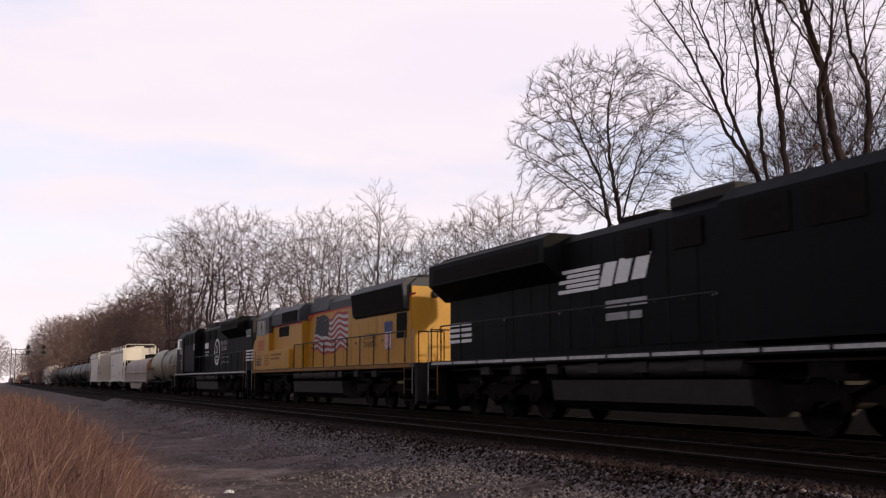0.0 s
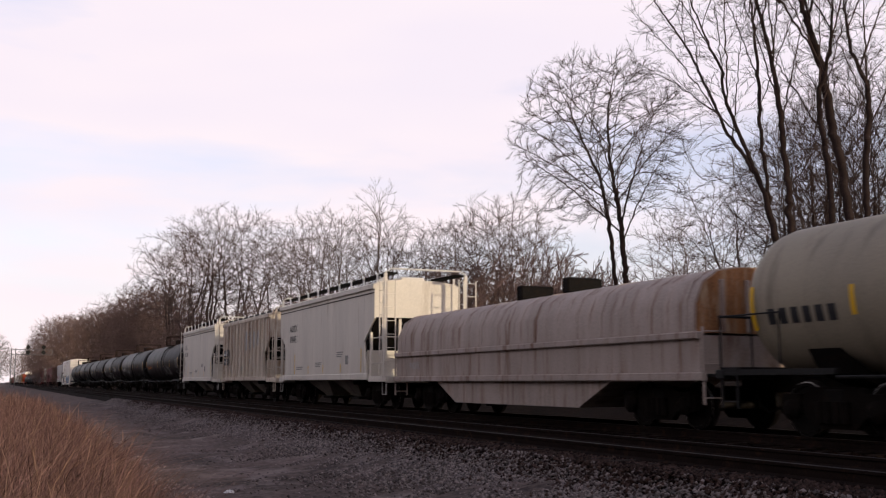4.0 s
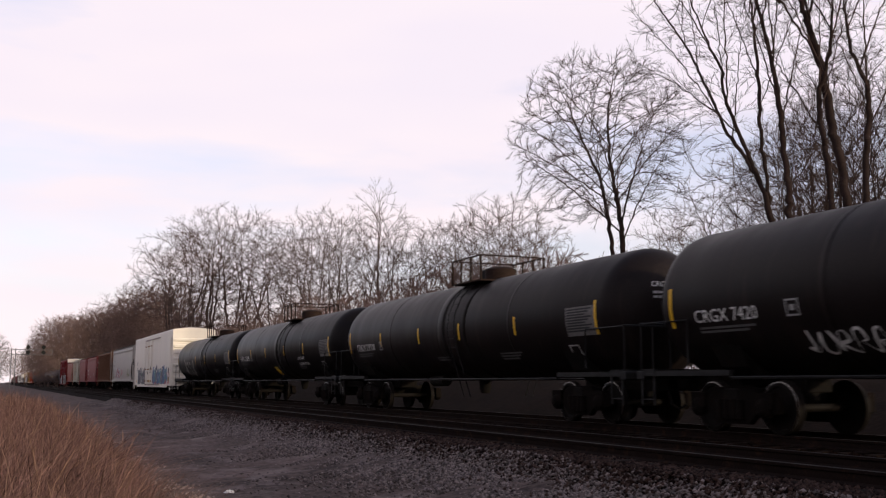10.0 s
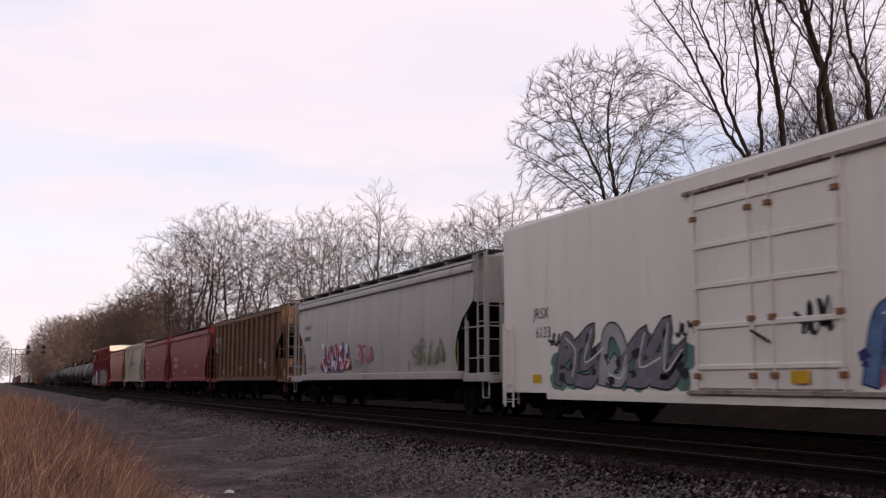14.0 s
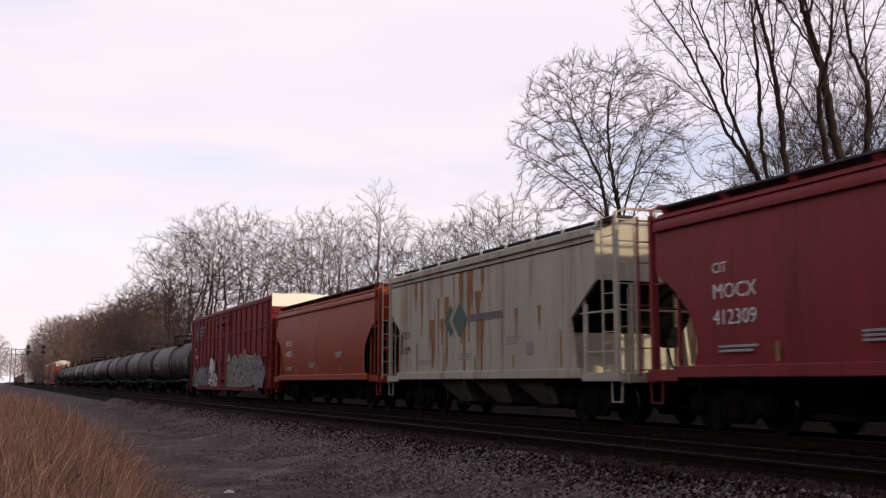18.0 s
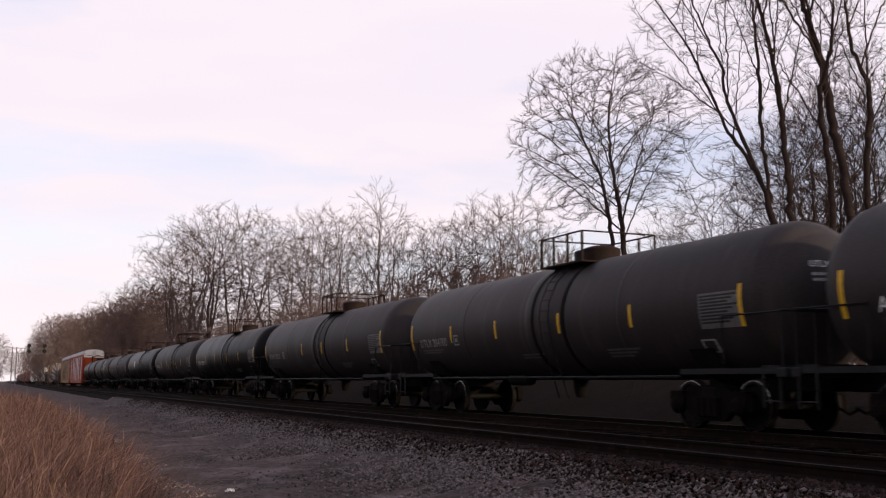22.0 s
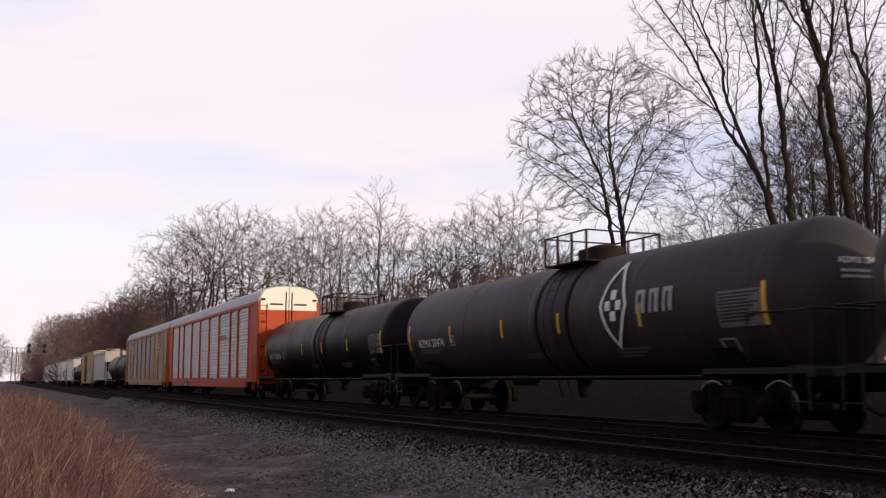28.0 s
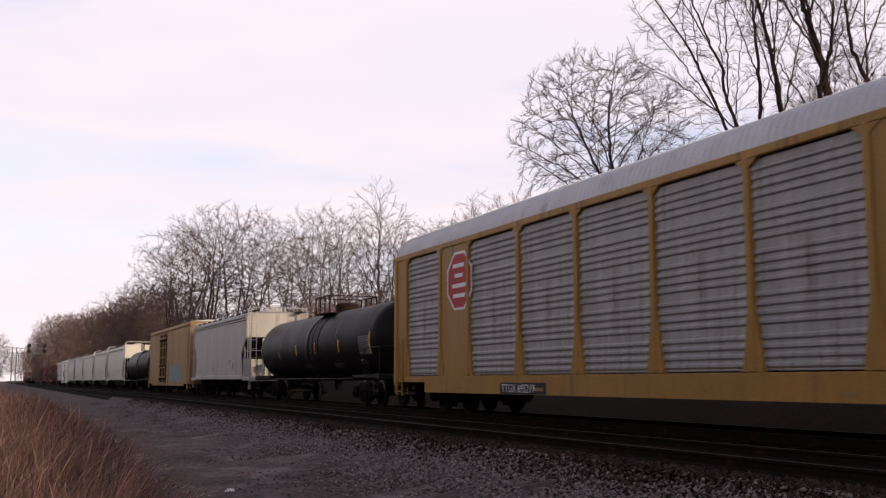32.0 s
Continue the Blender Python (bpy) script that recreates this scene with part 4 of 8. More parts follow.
    kinds = (far_tree(31, [(0, 0, 14.6, 7.4, 7.4, 7.6, 1.0), (0, 0, 8.0, 5.5, 5.5, 5.0, 0.25)], 820, [[(0, 0, -0.4), (0.2, 0, 4.5), (-1.2, 0.4, 8.0), (-2.4, 0.6, 12.0), (-3.4, 0.6, 17.0)], [(0.2, 0, 4.5), (1.4, -0.3, 8.5), (2.6, 0.2, 12.5), (3.6, 0.2, 17.0)], [(0.3, 0.3, 5.5), (0.2, 1.2, 13.0), (0.2, 1.0, 19.0)]], 9, 0.28, "bark", "twig", "bare tree with a spreading rounded crown in the wood"),
             far_tree(32, [(0, 0, 14.4, 6.4, 6.4, 7.7, 1.0), (0, 0, 7.5, 5.0, 5.0, 4.5, 0.25)], 680, [[(0, 0, -0.4), (-0.2, 0, 5.5), (-1.6, 0.2, 10.0), (-2.6, 0, 14.5), (-3.2, 0, 18.0)], [(-0.2, 0, 5.5), (0.8, 0.3, 10.0), (1.2, 0.8, 15.0), (1.2, 0.8, 20.0)], [(0.3, 0.2, 8.0), (2.2, -0.6, 12.0), (3.2, -0.6, 16.0)]], 8, 0.25, "bark_pale", "twig_pale", "pale bare tree in the wood beside the line"),
             far_tree(33, [(0, 0, 15.0, 3.4, 3.4, 7.4, 1.0), (0.4, 0, 11.0, 4.6, 4.6, 4.0, 0.5)], 460, [[(0, 0, -0.4), (0.1, 0, 7.0), (0, 0.1, 13.0), (0.1, 0, 20.5)]], 18, 0.22, "bark_pale", "twig_pale", "tall slim pale bare tree with a pointed top in the wood"),
             far_tree(34, [(0, 0, 11.4, 7.0, 7.0, 9.8, 1.0)], 950, [[(0, 0, -0.4), (0, 0, 4.0), (0.5, 0.4, 12.0)], [(0.5, 0, -0.4), (1.6, 0, 5.0), (3.0, 0, 11.0)], [(-0.5, 0, -0.4), (-1.8, 0.2, 5.0), (-3.0, 0.2, 11.0)]], 7, 0.20, "bark_pale", "brush", "dense brown bare tree in the wood", 0.021, 2, 0.2, 1.5),
             far_tree(35, [(0, 0, 13.5, 5.8, 5.8, 8.2, 1.0)], 900, [[(0, 0, -0.4), (0.2, 0, 5.0), (-1.0, 0.3, 10.0), (-1.6, 0.3, 16.0)], [(0.3, 0, -0.4), (1.6, 0, 7.0), (2.0, 0.2, 11.0), (2.0, 0.2, 16.0)]], 9, 0.20, "bark_dark", "twig_dark", "dark bushy bare tree behind the front trunks", 0.0110))
    used = set()
    r = random.Random(9)
    rows = [(322, 150, 1.08, 0), (300, 154, 0.96, 0), (345, 146, 1.04, 1), (365, 140, 1.07, 0), (410, 136, 1.07, 0), (445, 134, 1.03, 1), (475, 133, 0.90, 0),
            (515, 128, 0.88, 1), (548, 124, 0.94, 1), (592, 120, 0.93, 1), (628, 118, 0.84, 1), (668, 112, 0.98, 2), (695, 114, 0.85, 1), (560, 138, 0.9, 0),
            (738, 112, 0.72, 0), (775, 108, 0.77, 1), (815, 106, 0.77, 0), (850, 104, 0.79, 1), (878, 103, 0.84, 0), (915, 101, 0.80, 0), (945, 100, 0.70, 1),
            (985, 98, 0.52, 0), (1185, 84, 0.62, 0), (1250, 80, 0.66, 1), (1320, 72, 0.72, 0), (1430, 70, 0.80, 0), (1490, 66, 0.80, 0), (1560, 64, 0.72, 1), (1215, 92, 0.5, 3), (1405, 66, 0.74, 4), (1450, 60, 0.76, 4), (1490, 58, 0.80, 4), (1525, 57, 0.76, 4), (1560, 59, 0.84, 4), (1590, 54, 0.80, 4)]
    for k in range(16):
        rows.append((64 + 12 * k + r.uniform(-4, 4), 305 + r.uniform(-14, 14), (0.62, 0.76, 0.88)[k] if k < 3 else r.uniform(0.9, 1.0), 3))
    for k in range(14):
        rows.append((90 + 13 * k + r.uniform(-6, 6), 350 + r.uniform(-20, 20), r.uniform(0.98, 1.12), (3, 0)[k % 2]))
    for k in range(6):
        rows.append((180 + 14 * k + r.uniform(-5, 5), 250 - 6 * k, r.uniform(0.82, 0.95), (3, 0)[k % 2]))
    for k in range(8):
        rows.append((215 + 14 * k + r.uniform(-5, 5), 200 - 3 * k, r.uniform(0.72, 0.9), 3))
    for k in range(24):
        px = 215 + 22 * k + r.uniform(-10, 10)
        rows.append((px, float(np.interp(px, [225, 600, 960], [165, 100, 78])) * r.uniform(0.95, 1.2), r.uniform(0.36, 0.52) if px < 560 else r.uniform(0.24, 0.36), 3))
    for k in range(7):
        rows.append((30 + 9 * k, 560 + 10 * k, 0.8 + 0.04 * k, 3))
    rows = [(px, dist, size * (1.0 if 500 < px < 1000 and dist > 95 else 0.96), kind) for px, dist, size, kind in rows]
    for px, dist, size, kind in rows:
        put(kinds[kind], px, dist, size, r.uniform(0, 360), first=kind not in used)
        used.add(kind)
    s_a = shrub(41, 6.0, 9, "tangled brown undergrowth of bare stems", "undergrowth beside the line")
    s_b = shrub(42, 5.0, 10, "tangled brown undergrowth of bare stems", "undergrowth beside the line")
    for i in range(90):
        px = 80 + 1520 * (i / 89) + r.uniform(-14, 14)
        near = np.interp(px, [60, 300, 600, 1000, 1600], [260, 128, 88, 58, 36])
        put((s_a, s_b)[i % 2], px, near * r.uniform(0.92, 1.25), r.uniform(0.8, 1.3) * (0.55 if px > 1100 else 1.0), r.uniform(0, 360), first=i < 2)
    # the wood on the camera's side of the line, mostly unseen, shading the train
    for k in range(26):
        x, y = -13 - 5 * r.random() - 6 * (k % 2), -70 + 11 * k + r.uniform(-3, 3)
        copy_thing(kinds[(3, 0)[k % 2]], pose(x, y, ground_z(x), 0, 0, r.uniform(0, 360)))
    put(kinds[3], -7, 420, 0.80, 40)
    put(kinds[3], -14, 400, 0.9, 90)
    # unseen plain wall added behind those trees to block the low sky
    edge = Shape()
    for k in range(60):
        y0, y1 = -120 + 9 * k, -120 + 9 * (k + 1)
        h = 8 + 3 * noise.noise((k * 0.7, 0, 9))
        edge.box(-28, -27, y0, y1, -0.8, h)
    solid("backdrop_wall", edge, "litter", "plain dark wall added behind the camera, out of view, to block low sky", "backdrop", kind="structure")


def build_grass():
    r = np.random.RandomState(5)

    m = 520
    cy = 4.2 + 56 * r.uniform(0, 1, m) ** 2.0
    cx = np.interp(cy, [4, 7, 12, 20, 40, 60], [0.85, 1.25, 1.7, 2.1, 2.3, 2.3]) - np.abs(r.normal(0, 1.0, m)) * np.interp(cy, [4, 60], [1.4, 3.0])
    tall, tilt = r.uniform(0.55, 1.25, m), r.normal(0, 0.22, (m, 2))
    spread = r.uniform(0.10, 0.34, m) * np.interp(cy, [4, 60], [1.0, 2.2])

    def blades(name, n, mat, label, hmul, head=False, loose=0.22):
        """Blades that spring from tufts, fanning out from each tuft's middle, and some that stand loose."""
        k = r.randint(0, m, n)
        off = r.normal(0, 1, (n, 2)) * spread[k][:, None]
        x, y = cx[k] + off[:, 0], cy[k] + off[:, 1]
        free = r.uniform(0, 1, n) < loose
        yf = 4.5 + 55 * r.uniform(0, 1, n) ** 2.0
        y = np.where(free, yf, y)
        edge = np.interp(y, [4, 7, 12, 20, 40, 60], [0.85, 1.25, 1.7, 2.1, 2.3, 2.3])
        x = np.where(free, edge - np.abs(r.normal(0, 1.0, n)) * np.interp(y, [4, 60], [1.3, 3.0]), x)
        h = hmul * (0.55 + 0.6 * r.uniform(0, 1, n)) * np.where(free, 0.7, tall[k]) * np.interp(edge - x, [-0.3, 0.0, 0.4, 1.3], [0.3, 0.5, 0.85, 1.0])
        fan = np.where(free[:, None], 0.0, off / np.maximum(0.05, spread[k])[:, None] * 0.15)
        lean = r.normal(0, 0.20, (n, 2)) + np.where(free[:, None], 0.0, tilt[k]) + fan + np.array([[0.04, 0.0]])
        bend = r.normal(0, 0.36, (n, 2)) + fan * 0.5 + np.array([[0.05, 0.0]])
        base = np.stack([x, y, np.interp(x, [-6, -0.5, 2.2, 3], [-0.5, -0.55, -0.78, -0.78]) - 0.05], axis=1)
        w = r.uniform(0.0009, 0.0024, n) * np.interp(y, [5, 40], [1.0, 2.6])
        a = r.uniform(0, 3.14, n)
        side = np.stack([np.cos(a), np.sin(a), np.zeros(n)], axis=1) * w[:, None]
        rows = []
        for s, wide in ((0.0, 1.0), (0.4, 0.95), (0.7, 0.8), (0.88, 1.7 if head else 0.6), (1.0, 0.3)):
            off = (lean * s + bend * s * s) * h[:, None]
            rise = h * s * (1 - 0.25 * s * np.clip(np.abs(lean + bend * s).sum(axis=1), 0, 1.6))
            mid = base + np.stack([off[:, 0], off[:, 1], rise], axis=1)
            rows += [mid - side * wide, mid + side * wide]
        v = np.stack(rows, axis=1)
        f = np.array([(2 * i, 2 * i + 1, 2 * i + 3, 2 * i + 2) for i in range(4)])[None] + (np.arange(n) * 10)[:, None, None]
        ob = new(name, mesh_np(name, v.reshape(-1, 3), f.reshape(-1, 4), mat))
        tagged(ob, label, "grass", kind="stuff")
    blades("dry_grass", 78000, "grass", "tall reddish-brown dry winter grass", 1.12)
    blades("dry_grass", 9000, "grass2", "pale dry grass stalks with seed heads", 1.16, True, 0.4)
    # dark sheet that fills the gaps between tufts with painted shade
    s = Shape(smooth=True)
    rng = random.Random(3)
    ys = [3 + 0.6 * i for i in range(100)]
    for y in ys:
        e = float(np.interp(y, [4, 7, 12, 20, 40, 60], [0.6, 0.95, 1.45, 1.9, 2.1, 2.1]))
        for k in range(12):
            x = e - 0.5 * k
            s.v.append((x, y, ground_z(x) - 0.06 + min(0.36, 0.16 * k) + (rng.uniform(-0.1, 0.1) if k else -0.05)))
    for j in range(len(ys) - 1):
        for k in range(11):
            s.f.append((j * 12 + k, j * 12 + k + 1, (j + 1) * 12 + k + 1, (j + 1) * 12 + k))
    solid("grass_thatch", s, "thatch", "matted dead grass at the foot of the tall blades, darkened for shade", "grass", kind="stuff")


def build_litter():
    r = random.Random(8)
    s = Shape()
    n = 7
    for i in range(n):
        for j in range(n):
            s.v.append((0.02 * i + r.uniform(-0.006, 0.006), 0.018 * j + r.uniform(-0.006, 0.006), r.uniform(0.0, 0.055) * (0.4 if i in (0, n - 1) or j in (0, n - 1) else 1.0)))
    for i in range(n - 1):
        for j in range(n - 1):
            s.f.append((i * n + j, (i + 1) * n + j, (i + 1) * n + j + 1, i * n + j + 1))
    p = solid("paper_scrap", s, "paper", "crumpled white paper scrap lying on the bare earth", "litter")
    p.matrix_world = pose(3.23, 15.39, ground_z(3.23) + 0.03, 0, 0, 20)


def build_signal():
    g = thing("signal_bridge", "distant steel signal bridge with dark signal heads over the tracks", "signal")
    y, m = 285.0, "far_steel"
    for dx in (3.3, 4.3):
        part("mast", Shape().box(dx - 0.12, dx + 0.12, y - 0.12, y + 0.12, -0.6, 9.6), m, g)
    for z in (7.9, 9.2):
        part("chord", Shape().box(3.3, 13.2, y - 0.1, y + 0.1, z, z + 0.16), m, g)
    for i in range(6):
        x = 4.3 + 1.45 * i
        part("brace", Shape().tube([(x, y, 8.0), (x + 1.35, y, 9.3)], 0.05, 4), m, g)
    part("end_post", Shape().box(13.0, 13.2, y - 0.1, y + 0.1, 7.9, 9.36), m, g)
    for x in (7.25, 10.95):
        h = part("signal_head", Shape().box(x - 0.08, x + 0.08, y - 0.45, y - 0.3, 7.9, 10.4), "iron", g)
        for z in (8.55, 9.9):
            part("target", Shape().lathe_y([(y - 0.6, 0.50), (y - 0.5, 0.52)], x, z, 14), "iron", h, "round black signal target")


# ---- rolling stock: shared pieces ----
CACHE = {}
ROLLING = []        # (thing, T of its middle, turned)
WHEELSETS = []      # (wheelset, local pose, radius, T, sign)


def kept(key, make):
    if key not in CACHE:
        CACHE[key] = make()
    return CACHE[key]


def wheelset_mesh(r):
    def make():
        s = Shape(smooth=True)
        marks = []
        s.lathe_x([(-1.05, 0.075), (1.05, 0.075)], 0, 0, 10)
        for sg in (-1, 1):
            a = len(s.f)
            s.lathe_x([(sg * x, q) for x, q in ((0.69, 0.10), (0.69, r * 0.80), (0.68, r * 0.84), (0.68, r + 0.028), (0.70, r + 0.03), (0.725, r + 0.004),
                                                (0.81, r - 0.004), (0.815, r - 0.015), (0.815, r * 0.84), (0.785, r * 0.80), (0.765, 0.16), (0.80, 0.12), (0.80, 0.08))], 0, 0, 24)
            marks.append((a, a + 24 * 12))
        me = s.mesh("wheelset", MAT["wheel"])
        me.materials.append(MAT["tread"])
        for a, _ in marks:
            for ring in (6,):
                for k in range(24):
                    me.polygons[a + ring * 24 + k].material_index = 1
        return me
    return kept(("wheelset", r), make)


def frame_mesh(axles, r):
    """The side frame of a truck, seen from its side, with bearing boxes and springs."""
    def make():
        s = Shape()
        if len(axles) == 2:
            h = axles[1]
            s.along_x([(-h - 0.27, 0.66), (-h + 0.2, 0.66), (-0.5, 0.82), (0.5, 0.82), (h - 0.2, 0.66), (h + 0.27, 0.66), (h + 0.27, 0.38), (h + 0.16, 0.34),
                       (h - 0.16, 0.44), (0.42, 0.17), (-0.42, 0.17), (-h + 0.16, 0.44), (-h - 0.16, 0.34), (-h - 0.27, 0.38)], 0.96, 1.10)
            for y in (-0.26, -0.09, 0.09, 0.26):
                s.lathe_z([(0.26, 0.075), (0.60, 0.075)], 1.13, y, 8)
        else:
            e = axles[-1]
            s.along_x([(-e - 0.45, 0.86), (e + 0.45, 0.86), (e + 0.45, 0.62), (e + 0.2, 0.42), (e - 0.3, 0.60), (0.5, 0.60), (0.2, 0.42), (-0.2, 0.42), (-0.5, 0.60), (-e + 0.3, 0.60),
                       (-e - 0.2, 0.42), (-e - 0.45, 0.62)], 1.02, 1.18)
            for y in (-e / 2, e / 2):
                s.lathe_z([(0.45, 0.11), (0.80, 0.11)], 1.22, y, 8)
                s.tube([(1.25, y - 0.55, 0.5), (1.25, y + 0.55, 0.9)], 0.045, 6)
                s.box(1.15, 1.3, y - 0.35, y + 0.35, 0.92, 1.04)
        for y in axles:
            s.lathe_x([(1.05, 0.17), (1.17, 0.17), (1.21, 0.13), (1.25, 0.08)], y, r, 12)
            s.box(0.98, 1.16, y - 0.2, y + 0.2, r, r + 0.26)
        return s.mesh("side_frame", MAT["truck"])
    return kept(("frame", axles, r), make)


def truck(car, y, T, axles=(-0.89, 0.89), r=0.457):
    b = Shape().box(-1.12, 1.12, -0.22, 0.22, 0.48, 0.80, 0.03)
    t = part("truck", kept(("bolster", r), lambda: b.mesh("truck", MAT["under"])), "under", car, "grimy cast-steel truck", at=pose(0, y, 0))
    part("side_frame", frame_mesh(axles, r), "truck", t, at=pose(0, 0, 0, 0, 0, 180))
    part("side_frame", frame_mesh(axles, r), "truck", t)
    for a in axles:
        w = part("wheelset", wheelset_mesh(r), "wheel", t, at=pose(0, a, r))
        WHEELSETS.append((w, a, r, T))
    return t


def coupler(car, y, s):
    def make():
        m = Shape().box(-0.09, 0.09, -0.75, 0.0, 0.78, 0.98, 0.02).box(-0.17, 0.13, -0.02, 0.22, 0.74, 1.02, 0.05).box(-0.05, 0.17, 0.12, 0.30, 0.74, 1.02, 0.05)
        m.tube([(0.25, -0.15, 0.75), (0.30, 0.05, 0.45), (0.22, 0.2, 0.35), (0.12, 0.32, 0.45)], 0.028, 6)
        return m.mesh("coupler", MAT["under"])
    part("coupler", kept("coupler", make), "under", car, at=pose(0, y, 0, 0, 0, 0 if s > 0 else 180))


def ladder(parent, x, y, z0, z1, mat, width=0.42, along="y", step=0.38):
    """An upright ladder against a side (along y) or an end (along x)."""
    def make():
        s = Shape()
        n = max(2, int((z1 - z0) / step))
        for e in (-width / 2, width / 2):
            a = (0, e) if along == "y" else (e, 0)
            s.box(a[0] - 0.016, a[0] + 0.016, a[1] - 0.022, a[1] + 0.022, 0, z1 - z0)
        for i in range(n):
            z = 0.12 + i * (z1 - z0 - 0.2) / (n - 1)
            s.tube([(0, -width / 2, z), (0, width / 2, z)] if along == "y" else [(-width / 2, 0, z), (width / 2, 0, z)], 0.014, 5)
        return s.mesh("ladder", MAT[mat])
    return part("ladder", kept(("ladder", round(z1 - z0, 2), mat, width, along), make), mat, parent, at=pose(x, y, z0))


def letters(parent, words, size, mat, y, z, x=-1.56, tank=None, name="lettering", bold=0.0, flip=1, head=None):
    """Words on the side that faces the camera; tank = (radius, axis height) wraps them round the shell. y: where they start."""
    cu = bpy.data.curves.new("lettering", "FONT")
    cu.body, cu.size, cu.offset = words, size, bold
    cu.resolution_u = 2
    ob = bpy.data.objects.new("lettering", cu)
    me = bpy.data.meshes.new_from_object(ob)
    bpy.data.objects.remove(ob)
    n = len(me.vertices)
    co = np.zeros(n * 3, dtype=np.float32)
    me.vertices.foreach_get("co", co)
    co = co.reshape(-1, 3)
    u, w = co[:, 0].copy(), co[:, 1].copy()
    if head:
        # on the front dome of a tank: y is where the words start across it, z the height over its axis
        end, deep, rad, zc = head
        across, above = u - y, 0.35 * rad + w
        f = np.sqrt(np.clip(1 - (across ** 2 + above ** 2) / rad ** 2, 0.0, 1.0))
        co[:, 0] = across
        co[:, 2] = zc + above
        co[:, 1] = end + deep * (1 - f) - 0.012
    elif tank:
        rad, zc = tank
        a = math.asin(max(-0.95, min(0.95, (z - zc) / rad))) + w / rad
        co[:, 0] = -(rad + 0.006) * np.cos(a)
        co[:, 2] = zc + (rad + 0.006) * np.sin(a)
    else:
        co[:, 0] = x - 0.005
        co[:, 2] = z + w
    if not head:
        co[:, 1] = y - u
    if flip < 0:
        co[:, 0] *= -1
        co[:, 1] *= -1
    me.vertices.foreach_set("co", co.ravel())
    me.materials.clear()
    me.materials.append(MAT[mat])
    me.name = "lettering"
    me.update()
    return part(name, me, mat, parent)


def bars(parent, y, z, w, h, n, mat, x=-1.56, tank=None, flip=1, name="small_print"):
    """Lines of unreadable small print as plain bars; y is where they start."""
    s = Shape()
    for i in range(n):
        z1 = z - i * h * 1.7
        ww = w * (1.0 - 0.25 * ((i * 7) % 3) / 2)
        decal(s, y - ww, y, z1 - h, z1, x, tank, flip)
    return part(name, s, mat, parent)


def decal(s, y0, y1, z0, z1, x=-1.56, tank=None, flip=1, lift=0.005, n=4):
    """A thin painted patch on a side or wrapped on a tank."""
    if tank:
        rad, zc = tank
        a0, a1 = [math.asin(max(-0.99, min(0.99, (z - zc) / rad))) for z in (z0, z1)]
        vs, fs = [], []
        for i in range(n + 1):
            a = a0 + (a1 - a0) * i / n
            xx, zz = -(rad + lift) * math.cos(a), zc + (rad + lift) * math.sin(a)
            vs += [(xx * flip, y0 * flip, zz), (xx * flip, y1 * flip, zz)]
        for i in range(n):
            fs.append((2 * i, 2 * i + 2, 2 * i + 3, 2 * i + 1))
        return s.add(vs, fs)
    xx = (x - lift) * flip
    return s.add([(xx, y0 * flip, z0), (xx, y1 * flip, z0), (xx, y1 * flip, z1), (xx, y0 * flip, z1)], [(0, 3, 2, 1)])


def on_side(y, z, lift, x, tank):
    if tank:
        rad, zc = tank
        t = max(-0.99, min(0.99, (z - zc) / rad))
        return (-(rad + lift) * math.sqrt(1 - t * t), y, zc + (rad + lift) * t)
    return (x - lift, y, z)


def spray(parent, y0, y1, z0, z1, mats, seed, x=-1.56, tank=None, count=16):
    """A sprayed piece: a wavy coloured fill under looping outline strokes, flat on the side."""
    r = random.Random(seed)
    H, w = z1 - z0, (y1 - y0) / count
    for c, mat in enumerate(mats):
        s = Shape()
        lift = 0.006 + 0.003 * c
        if c == 0 and len(mats) > 1:
            m = count * 5
            vs = []
            for i in range(m + 1):
                y = y1 - (y1 - y0) * i / m
                hi = z0 + H * (0.74 + 0.13 * math.sin(i * 1.3 + seed) + r.uniform(-0.07, 0.13)) * min(1, 0.4 + 3 * min(i, m - i) / m)
                lo = z0 + H * (0.04 + r.uniform(0, 0.07))
                vs += [on_side(y, lo, lift, x, tank), on_side(y, (lo + hi) / 2, lift, x, tank), on_side(y, hi, lift, x, tank)]
            fs = []
            for i in range(m):
                fs += [(3 * i, 3 * i + 3, 3 * i + 4, 3 * i + 1), (3 * i + 1, 3 * i + 4, 3 * i + 5, 3 * i + 2)]
            s.add(vs, fs)
        else:
            knots = []
            for k in range(count):
                yk = y1 - w * k
                shape = r.choice((((0.0, 0.1), (0.1, 0.9), (0.55, 0.95), (0.6, 0.5), (0.2, 0.45), (0.85, 0.08)), ((0.1, 0.85), (0.05, 0.2), (0.5, 0.05), (0.75, 0.5), (0.7, 0.95), (0.95, 0.6)),
                                  ((0.0, 0.15), (0.35, 0.98), (0.6, 0.3), (0.2, 0.35), (0.7, 0.1), (0.9, 0.7)), ((0.6, 0.9), (0.1, 0.7), (0.3, 0.45), (0.75, 0.35), (0.4, 0.02), (0.95, 0.15))))
                for fy, fz in shape:
                    knots.append((yk - w * (fy + r.uniform(-0.1, 0.1)), z0 + H * min(1.0, max(0.0, fz * 0.92 + r.uniform(-0.06, 0.06)))))
            pts = []
            for i in range(1, len(knots) - 2):
                p0, p1, p2, p3 = [Vector(q) for q in knots[i - 1:i + 3]]
                for j in range(4):
                    t = j / 4
                    pts.append(0.5 * ((2 * p1) + (p2 - p0) * t + (2 * p0 - 5 * p1 + 4 * p2 - p3) * t * t + (3 * p1 - p0 - 3 * p2 + p3) * t ** 3))
            vs, fs = [], []
